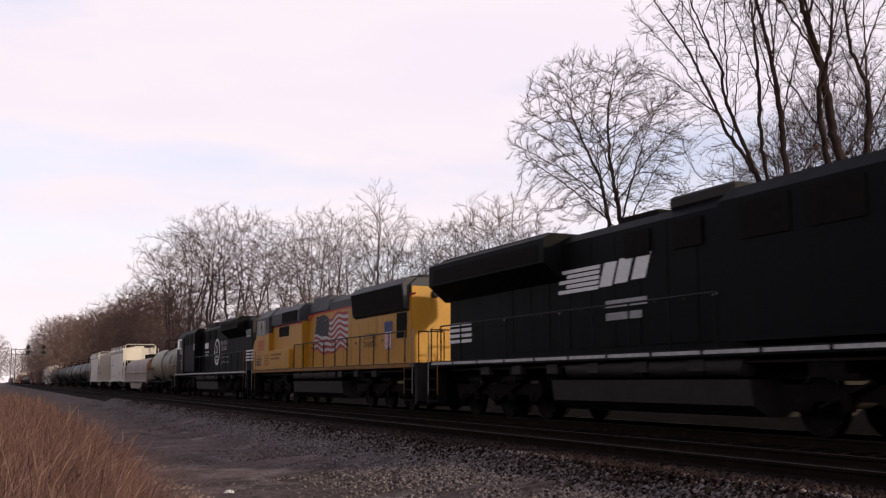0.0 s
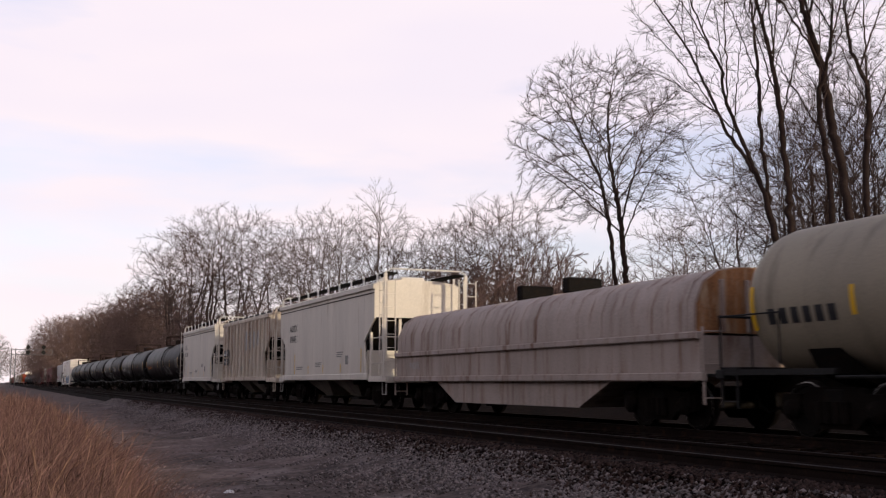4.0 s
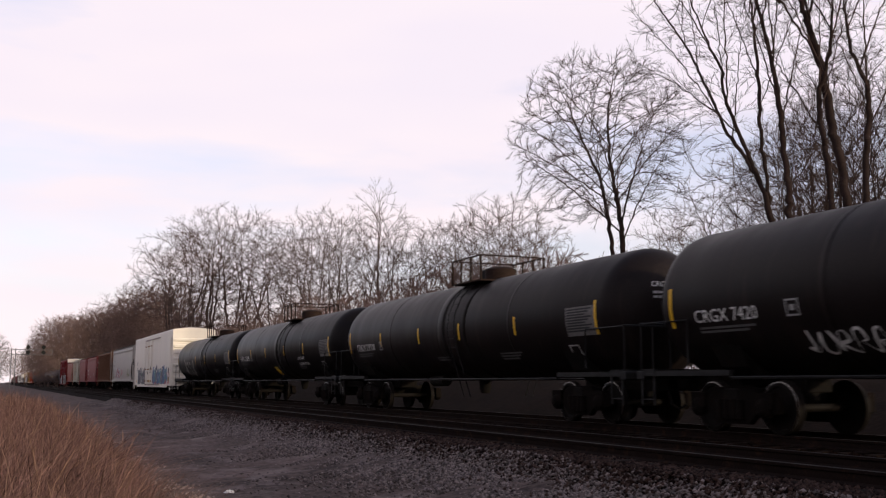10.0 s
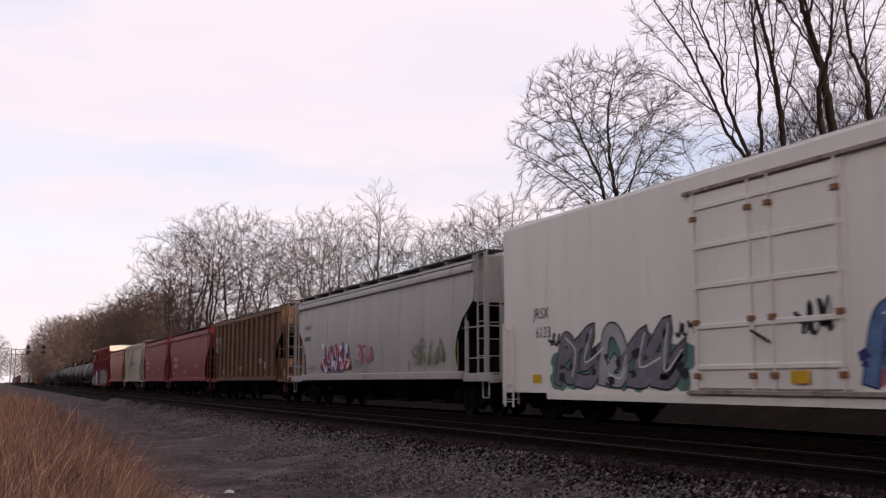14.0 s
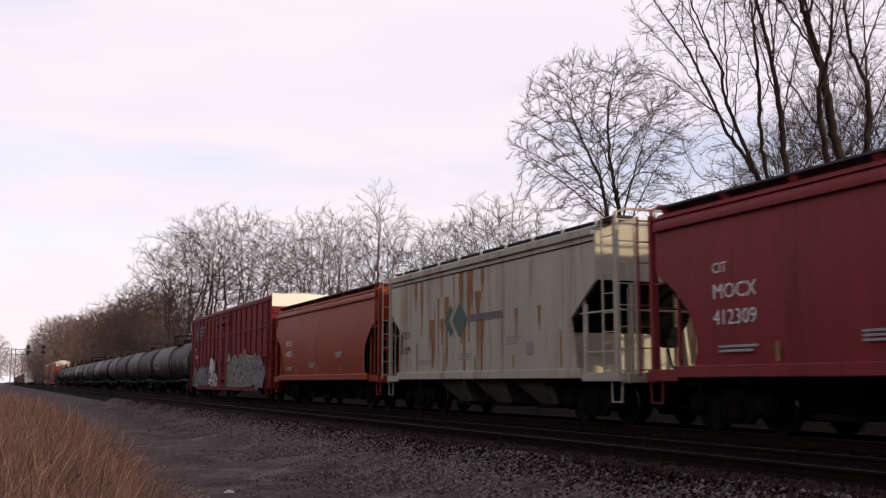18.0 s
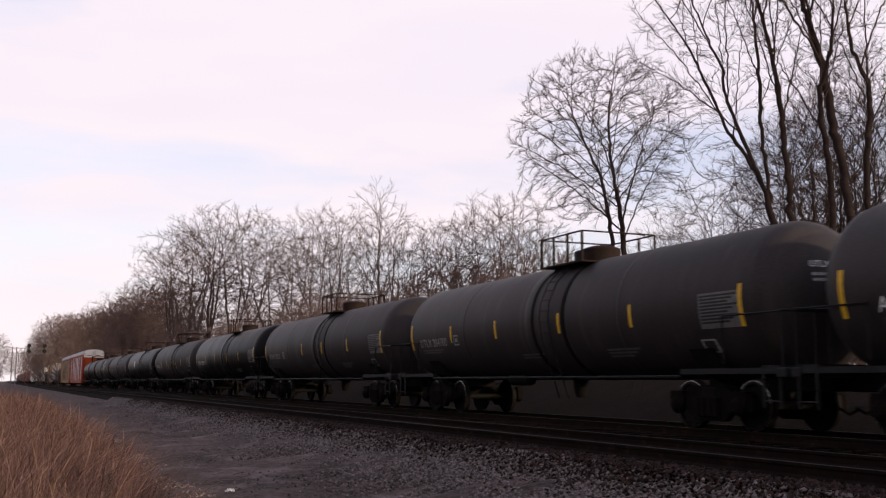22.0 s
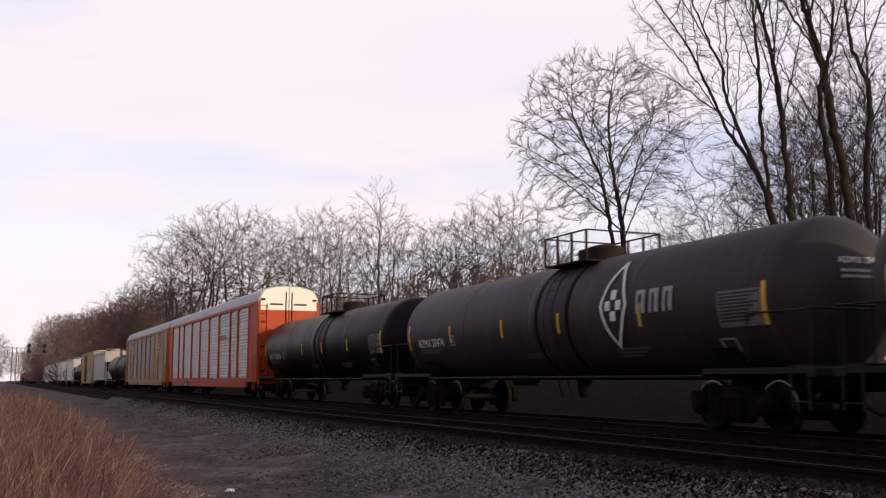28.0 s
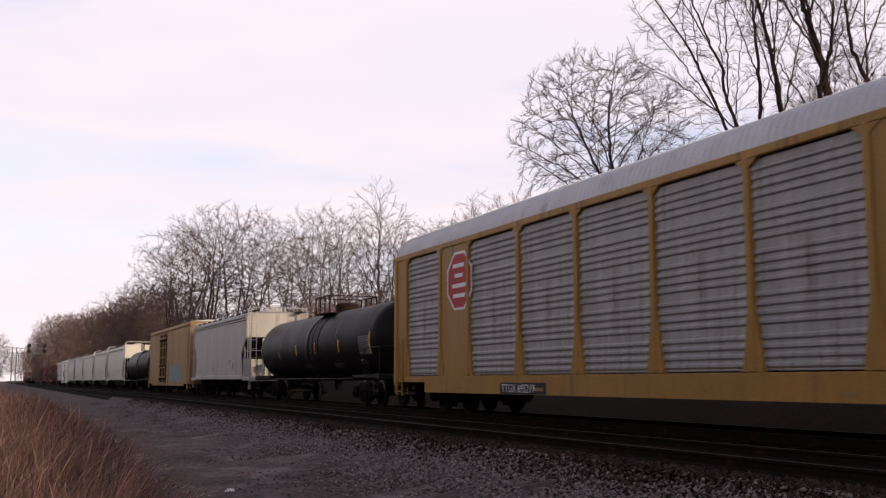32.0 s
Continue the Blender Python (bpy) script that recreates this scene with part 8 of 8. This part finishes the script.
                yy = y + r.uniform(-0.12, 0.12)
                s.add([(-1.5545, yy - w, top), (-1.5545, yy + w, top), (-1.5545, yy + w * 0.3, low), (-1.5545, yy - w * 0.3, low)], [(0, 1, 2, 3)])
            s.add([(-1.651, y - 0.05, zt - 0.2), (-1.651, y + 0.03, zt - 0.2), (-1.651, y - 0.01, zb + r.uniform(0.2, 1.4)), (-1.651, y - 0.04, zb + r.uniform(0.2, 1.4))], [(0, 1, 2, 3)])
            tagged(part("rust_run", s, "rust_run", car), "rust running down beside a rib", kind="stuff")
    hopper_car(5.93, 6.71, "hopper_white", "short dusty white covered hopper with smooth sides", zt=4.2, inset=1.12, back=0.10, num_y=5.1, number=(("AOKX", 0.42), ("498451", 0.42)), bays=2)
    hopper_car(6.71, 7.41, "hopper_rust", "faded grey ribbed covered hopper with rust runs", zt=4.08, ribs=11, number=(("NA HX", 0.34), ("19 000", 0.34)), bays=2, rail=True, ink="ink", extra=number_patches, num_y=4.74, num_z=0.41, back=0.55)
    hopper_car(7.41, 8.11, "hopper_white", "short dusty white covered hopper with smooth sides", zt=4.2, inset=1.12, back=0.10, num_y=5.2, number=(("AOKX", 0.42), ("495588", 0.42)), bays=2)

    def tags(mat, y0, y1, z0, z1, seed, count=7):
        def f(car, shell, wrap, h):
            spray(shell, y0, y1, z0, z1, (mat,), seed, tank=wrap, count=count)
        return f
    def three_tags(car, shell, wrap, h):
        for k, (y0, y1, z0, z1, n) in enumerate(((2.6, 4.8, 1.35, 1.75, 6), (-0.9, 1.5, 1.35, 1.98, 6), (-4.4, -3.0, 2.05, 2.5, 5))):
            spray(shell, y0, y1, z0, z1, ("ink",), 30 + k, tank=wrap, count=n)
    tank_car(8.11, 9.12, "black2", "black tank car with a pale sprayed tag and yellow stripes", number="UTLX 682610", num_mat="ink_orange", text_size=0.38, extra=tags("ink_dim", -4.4, -1.2, 1.5, 2.2, 1), late=0.076, zc=2.42)
    tank_car(9.12, 10.13, "black", TK, number="CRGX 29698", num_mat="ink", text_size=0.38, extra=tags("ink_dim", 2.0, 4.2, 1.4, 2.1, 2, 4), late=0.076, zc=2.42)
    tank_car(10.13, 11.13, "black2", "sooty black tank car with white sprayed tags", number="CRGX 7420", num_mat="ink", extra=three_tags, late=0.076, zc=2.42)
    tank_car(11.13, 12.17, "black2", TK, number="CRGX 29700", num_mat="ink", stripes=5, late=0.076, zc=2.42)
    def air_test(car, shell, wrap, h):
        letters(shell, "AAR ST-470", 0.2, "ink", -3.5, 1.85, tank=wrap)
        letters(shell, "SR-6154 FRA AIR", 0.2, "ink", -3.5, 1.63, tank=wrap)
        s = Shape()
        decal(s, 0.5, 1.1, 1.25, 1.62, tank=wrap)
        part("inspection_patch", s, "yellow", shell)
    tank_car(12.17, 13.19, "black", TK, number="GATX 225295", num_mat="ink", stripes=6, extra=air_test, late=0.076, zc=2.42)
    tank_car(13.19, 14.25, "black", "black tank car with large silver graffiti along its side", number="SRIX 21584", num_mat="ink_faint", extra=tags("silver", 2.4, 6.2, 1.35, 2.45, 5, 5), late=0.05, zc=2.42)

    def reefer_art(car, a, zb, zt):
        piece(car, -8.4, -0.8, zb + 0.06, zb + 1.50, 8, ("blue", "teal", "spray_grey"), "navy", ("pink", "blue"), 16, x=-1.53, fat=0.14)
        piece(car, 3.4, 8.2, zb + 0.05, zb + 1.45, 5, ("spray_grey", "spray_grey", "roof_grey2"), "ink_black", ("spray_green", "spray_green"), 7, x=-1.53, fat=0.14)
        for y in (8.85, 0.2):
            s = Shape()
            decal(s, y, y + 0.42, zb + 0.22, zb + 0.42, x=-1.534 if y > 1 else -1.62)
            part("yellow_plate", s, "yellow", car)
        spray(car, 7.9, 8.5, zb + 1.05, zb + 1.35, ("ink_black",), 81, x=-1.53, count=3)
        spray(car, 3.0, 3.7, zb + 1.1, zb + 1.4, ("ink_black",), 82, x=-1.53, count=3)
        spray(car, -0.4, 0.5, zb + 1.0, zb + 1.6, ("ink_black",), 83, x=-1.59, count=3)
        spray(car, -9.9, -8.7, zb + 0.1, zb + 1.2, ("pink",), 8, x=-1.53, count=3)
        s = Shape()
        decal(s, -9.4, -8.9, zb + 0.95, zb + 1.3, x=-1.534)
        part("data_plate", s, "ink_black", car)
        s = Shape()
        decal(s, -9.6, -8.9, zb + 0.35, zb + 0.62, x=-1.534)
        part("yellow_plate", s, "yellow_dim", car)
    box_car(14.32, 15.52, "white", "long white refrigerator boxcar with colourful graffiti", zb=0.66, zt=4.75, door=(1.25, 3.7), rail=(-4.7, 3.3), number=(("JRSX", 0.36, 9.2, 2.38, "ink_black"), ("6133", 0.36, 9.1, 1.93, "ink_black")), extra=reefer_art, end_ribs=7)

    def hop_tags(car, a, zb, zt):
        spray(car, 1.6, 5.2, 1.3, 2.45, ("ink_red", "ink", "navy"), 9, x=-1.56, count=5)
        spray(car, -0.9, 0.9, 1.6, 2.2, ("pink",), 10, x=-1.56, count=3)
        spray(car, -7.0, -4.2, 1.4, 2.2, ("olive",), 11, x=-1.56, count=4)
    hopper_car(15.52, 16.60, "hopper_grey", "rounded grey-white covered hopper with a red tag", zt=4.15, bulge=0.12, inset=1.0, number=(("NAHX", 0.3), ("481000", 0.3)), bays=4, extra=hop_tags)
    hopper_car(16.60, 17.55, "hopper_brown", "rusty brown ribbed covered hopper with pale patches", zt=4.2, ribs=13, number=(("MOCX", 0.5), ("4621", 0.5)), ink="ink_dim", bays=3)
    hopper_car(17.55, 18.43, "oxide", "dark red covered hopper with white lettering", zt=4.05, bulge=0.1, number=(("MOCX", 0.40), ("412403", 0.40)), ink="ink", bays=4, num_z=0.42, num_y=5.16)
    hopper_car(18.43, 19.19, "oxide", "dark red covered hopper with white lettering", zt=4.05, bulge=0.1, number=(("CIT", 0.26), ("MOCX", 0.38), ("412309", 0.38)), ink="ink", bays=3, num_z=0.58)

    def diamond(car, a, zb, zt):
        r = random.Random(77)
        for k in range(26):
            y = r.choice((r.gauss(0.7, 1.1), r.gauss(0.7, 1.1), r.uniform(-4.5, 5.0)))
            top = zt - r.choice((0.3, 0.3, 0.9, 1.5))
            low = top - r.uniform(0.5, 2.2)
            wd = r.uniform(0.04, 0.17)
            s = Shape()
            m = 6
            for q in range(m):
                f0, f1 = q / m, (q + 1) / m
                o0, o1 = wd * (1 - f0 * 0.8) * (1 + 0.25 * math.sin(9 * f0 + k)), wd * (1 - f1 * 0.8) * (1 + 0.25 * math.sin(9 * f1 + k))
                za, zc = top + (low - top) * f0, top + (low - top) * f1
                s.add([(-1.5545 - 0.0001 * k, y - o0, za), (-1.5545 - 0.0001 * k, y + o0, za), (-1.5545 - 0.0001 * k, y + o1, max(zb, zc)), (-1.5545 - 0.0001 * k, y - o1, max(zb, zc))], [(0, 1, 2, 3)])
            tagged(part("rust_run", s, "rust_stain", car), "rust run down the side", kind="stuff")
        s = Shape()
        s.add([(-1.566, 1.6, 2.6), (-1.566, 1.1, 2.1), (-1.566, 0.6, 2.6), (-1.566, 1.1, 3.1)], [(0, 1, 2, 3)])
        part("diamond_emblem", s, "green", car)
        s = Shape()
        s.add([(-1.566, 2.15, 2.6), (-1.566, 1.72, 2.15), (-1.566, 1.56, 2.3), (-1.566, 1.82, 2.6), (-1.566, 1.56, 2.9), (-1.566, 1.72, 3.05)], [(0, 1, 2, 3, 4, 5)])
        part("chevron_emblem", s, "green", car)
        bars(car, 0.4, 2.7, 1.9, 0.18, 1, "panel_grey", x=-1.562, name="owner_lettering")
    hopper_car(19.19, 19.97, "hopper_stained", "weathered grey covered hopper with rust stains and green diamond", zt=4.2, bays=3, extra=diamond, number=(("PTEX", 0.3), ("21279", 0.3)), num_z=0.36, ink="ink_black", back=0.4)
    hopper_car(19.97, 20.76, "orange", "orange-red covered hopper with curved smooth sides", zt=4.0, bulge=0.1, number=(("MOCX", 0.32), ("416075", 0.36)), ink="ink", bays=4, num_z=0.46)

    def red_art(car, a, zb, zt):
        piece(car, -9.6, -1.4, zb + 0.0, zb + 1.85, 9, ("spray_tan", "spray_tan", "spray_grey"), "ink_black", ("spray_tan", "spray_tan"), 12, x=-1.625, rim="silver", gloss="silver", fat=0.155)
        piece(car, 3.9, 9.3, zb - 0.02, zb + 1.25, 5, ("spray_grey", "panel_grey"), "ink_black", ("teal", "spray_grey"), 13, x=-1.625, gloss="spray_grey", fat=0.16)
        piece(car, 1.7, 3.8, zb + 0.0, zb + 1.6, 2, ("ink", "silver"), "ink_black", ("silver",), 17, x=-1.632, fat=0.15)
        for y in (-3.2, -5.4, -8.6, 6.5, 3.4):
            s = Shape()
            decal(s, y, y + 0.5, zb + 0.46, zb + 0.58, x=-1.645)
            part("reflector", s, "yellow_dim", car)
        letters(car, "CP", 0.3, "ink", 8.6, zb + 2.15, x=-1.61)
        letters(car, "220 350", 0.3, "ink", 8.6, zb + 1.75, x=-1.61)
        ov = Shape()
        ov.add([(-1.615, 8.1 + 0.34 * math.cos(q), zt - 1.05 + 0.48 * math.sin(q)) for q in [2 * math.pi * k / 20 for k in range(20)]], [tuple(range(20))])
        part("oval_emblem", ov, "ink_faint", car)
        bars(car, 7.3, zt - 0.7, 1.6, 0.13, 3, "ink_faint", x=-1.61, name="owner_lettering")
        for z in (zb + 1.5, zb + 2.9):
            part("side_rail", Shape().box(-1.60, -1.53, -a + 0.1, a - 0.1, z - 0.03, z + 0.03, 0.01), "box_red", car)
    box_car(20.76, 21.93, "box_red", "tall faded red ribbed boxcar with silver graffiti", zb=0.62, zt=4.98, ribs=18, door=(0.06, 3.3), roof="galv_roof", extra=red_art, end_ribs=8, end_top="white")
    tank_car(21.93, 22.92, "black3", TK, number="ADMX 28318", num_mat="ink", stripes=5)
    tank_car(22.92, 23.88, "black3", TK, number="UTLX 204700", num_mat="ink_dim", stripes=6, late=0.04)
    tank_car(23.88, 24.88, "black3", "sooty grey-black tank car with dim markings", number="ADMX 29120", stripes=4)
    tank_car(24.88, 25.88, "black", "glossy black tank car with yellow stripes and data panels", number="CTCX 729167", num_mat="ink", stripes=6)
    def paired(car, shell, wrap, h):
        for f in (0.52, 0.14, -0.25):
            s = Shape()
            decal(s, f * h - 0.05, f * h + 0.05, wrap[1] - 0.55, wrap[1] - 0.12, tank=wrap)
            part("reflector", s, "yellow", shell)

    def sticker(car, shell, wrap, h):
        R, zc = wrap
        s = Shape()
        for k in range(10):
            z = 2.05 + 0.07 * k
            w = 0.48 * math.sin(math.pi * (k + 0.8) / 10.6)
            decal(s, 3.1 - w, 3.1 + w * 0.9, z, z + 0.07, tank=wrap, lift=0.02, n=2)
        part("leaf_sticker", s, "ink", shell)
    tank_car(25.88, 26.88, "black3", "sooty black tank car with paired yellow stripes", number="GATX 54326", num_mat="ink", stripes=6, extra=paired)
    tank_car(26.88, 27.88, "black", "black tank car with a large white leaf-shaped sticker", number="TILX 255100", stripes=6, stripe_mat="ink_dim", extra=sticker)
    tank_car(27.88, 28.87, "black3", TK, number="TILX 261810", stripes=5)

    def leaf_emblem(car, shell, wrap, h):
        s = Shape()
        R, zc = wrap
        pts = [(0.0, 0.95), (-0.28, 0.55), (-0.52, 0.0), (-0.3, -0.5), (0.0, -0.9), (0.3, -0.5), (0.52, 0.0), (0.28, 0.55)]
        yc, z0 = -3.5, zc + 0.12
        fine = []
        for i in range(8):
            (ya, za), (yb, zb) = pts[i], pts[(i + 1) % 8]
            fine += [(ya + (yb - ya) * k / 5, za + (zb - za) * k / 5) for k in range(5)]
        for i in range(len(fine)):
            (ya, za), (yb, zb) = fine[i], fine[(i + 1) % len(fine)]
            q = [(ya, za), (yb, zb), (yb * 0.82, zb * 0.86), (ya * 0.82, za * 0.86)]
            s.add([on_side(yc + y, z0 + z, 0.030, 0, wrap) for y, z in q], [(0, 1, 2, 3)])
        for dy, dz in ((0, 0.22), (0, -0.22), (0.2, 0), (-0.2, 0)):
            decal(s, yc + dy - 0.1, yc + dy + 0.1, z0 + dz - 0.1, z0 + dz + 0.1, tank=wrap, lift=0.030)
        part("leaf_emblem", s, "ink", shell)
        for k in range(3):
            s = Shape()
            y = yc - 0.85 - 0.45 * k
            decal(s, y - 0.3, y - 0.18, z0 - 0.22, z0 + 0.22, tank=wrap, lift=0.030)
            decal(s, y - 0.08, y, z0 - 0.22, z0 + 0.22, tank=wrap, lift=0.030)
            decal(s, y - 0.3, y, z0 + 0.16, z0 + 0.24, tank=wrap, lift=0.033)
            part("owner_lettering", s, "ink_dim", shell)
    tank_car(28.87, 29.88, "black3", "black tank car with a white leaf-shaped emblem", number="ADMX 28474", num_mat="ink", stripes=5, extra=leaf_emblem)
    tank_car(29.88, 30.88, "black", TK, number="NATX 252216", num_mat="ink", stripes=4)

    def rack_emblem(mat, y, w, z0, z1):
        def f(car, a):
            slant_bars(car, y, z0, w, (z1 - z0) / 6, 3, mat, 1.56, 1, 0.6)
        return f
    autorack(30.91, 32.48, "rack_orange", "orange autorack with galvanised corrugated side panels and white end tops", [-1.9, 2.5, 1.9, 3.0, 2.9, 2.94, 2.9, 3.0, 1.93, 2.75, -1.8], "white", "TTGX 888141", panel_mat="galv_bright", extra=rack_emblem("ink_red", -4.3, 2.4, 3.2, 3.6))

    def stop_emblem(car, a):
        for y in (-8.35, 8.2):
            for rad, mat, x in ((0.90, "ink", -1.536), (0.82, "ink_red", -1.540)):
                s = Shape()
                s.add([(x, y + rad * math.cos(q), 3.66 + 0.98 * rad * math.sin(q)) for q in [math.pi * (2 * k + 1) / 8 for k in range(8)]], [tuple(range(8))])
                part("octagon_emblem", s, mat, car)
            for k, (o, wd, zz) in enumerate(((0.42, 0.75, 4.14), (0.30, 0.55, 3.86), (0.46, 0.95, 3.58), (0.40, 0.8, 3.30))):
                bars(car, y + o, zz, wd, 0.11, 1, "ink", x=-1.541, name="emblem_print")
    autorack(32.48, 33.93, "rack_yellow", "mustard yellow autorack with grey corrugated panels and red octagon emblem", [-1.77, 3.03, -2.1, 2.73, 2.88, 2.96, 2.83, 3.0, -1.95, 2.73, -0.9], "rack_yellow", "TTGX 695219", door_mat="galv_bright", extra=stop_emblem)
    tank_car(33.94, 34.92, "black2", "sooty black tank car with dim markings")
    hopper_car(34.99, 35.94, "hopper_grey", "long dusty white covered hopper", zt=4.3, bays=3)
    box_car(35.94, 37.02, "box_yellow", "faded yellow boxcar with open-looking dark door and teal tag", zb=0.7, zt=4.85, door=(2.0, 3.0), door_mat="under", roof="galv_roof",
            extra=lambda car, a, zb, zt: spray(car, -6.5, -1.0, zb + 0.1, zb + 1.5, ("teal", "ink_dim"), 15, x=-1.53, count=9))
    tank_car(37.02, 37.92, "black2", "sooty black tank car with dim markings", stripes=0, prints=0)
    T = 37.98
    for k in range(5):
        hopper_car(T, T + 0.96, "hopper_white", "rounded white covered hopper far down the train", zt=4.35, bulge=0.14, bays=3)
        T += 0.96
    far = [("box", "white"), ("hop", "hopper_white"), ("tank", "grey_tank"), ("box", "box_red"), ("box", "box_red"), ("hop", "oxide"), ("box", "box_red"), ("hop", "hopper_brown"), ("box", "hopper_brown"),
           ("hop", "hopper_brown"), ("tank", "black"), ("hop", "hopper_brown"), ("tank", "black"), ("tank", "black"), ("tank", "black"), ("tank", "black"), ("hop", "oxide"), ("tank", "black"), ("tank", "black")]
    for kind, mat in far:
        w = 0.98
        if kind == "box":
            box_car(T, T + w, mat, "boxcar far down the train", zt=4.7, roof="galv_roof", end_ribs=4)
        elif kind == "hop":
            hopper_car(T, T + w, mat, "covered hopper far down the train", zt=4.3, bays=3)
        else:
            tank_car(T, T + w, mat, "tank car far down the train", stripes=0, prints=0)
        T += w


def motions():
    for car, T, flip in ROLLING:
        def at(t):
            return pose(XT, V * (T - t) - YT, 0, 0, 0, 0 if flip > 0 else 180)
        walk(car, [(0.0, at(0.0)), (16.0, at(16.0)), (32.0, at(32.0))])
    # wheels turn while their car is near the camera
    for w, a, r, T in WHEELSETS:
        t0, t1 = max(0.0, T - 2.6), min(32.0, T + 1.0)
        if t1 - t0 < 0.1:
            continue
        n = int((t1 - t0) * FPS)
        step = V / r / FPS
        base = int(t0 * FPS)
        rows = [(0.0, pose(0, a, r))] if base > 0 else []
        for k in range(n):
            rows.append(((base + k) / FPS, pose(0, a, r) @ Matrix.Rotation((k * step) % (2 * math.pi), 4, "X")))
        last = rows[-1]
        if last[0] < 31.9:
            rows.append((32.0, last[1]))
        walk(w, rows)


build_ground()
build_track(XT, "track_far")
build_track(XN, "track_near")
build_gravel()
build_grass()
build_litter()
build_signal()
build_trees()
build_train()
motions()
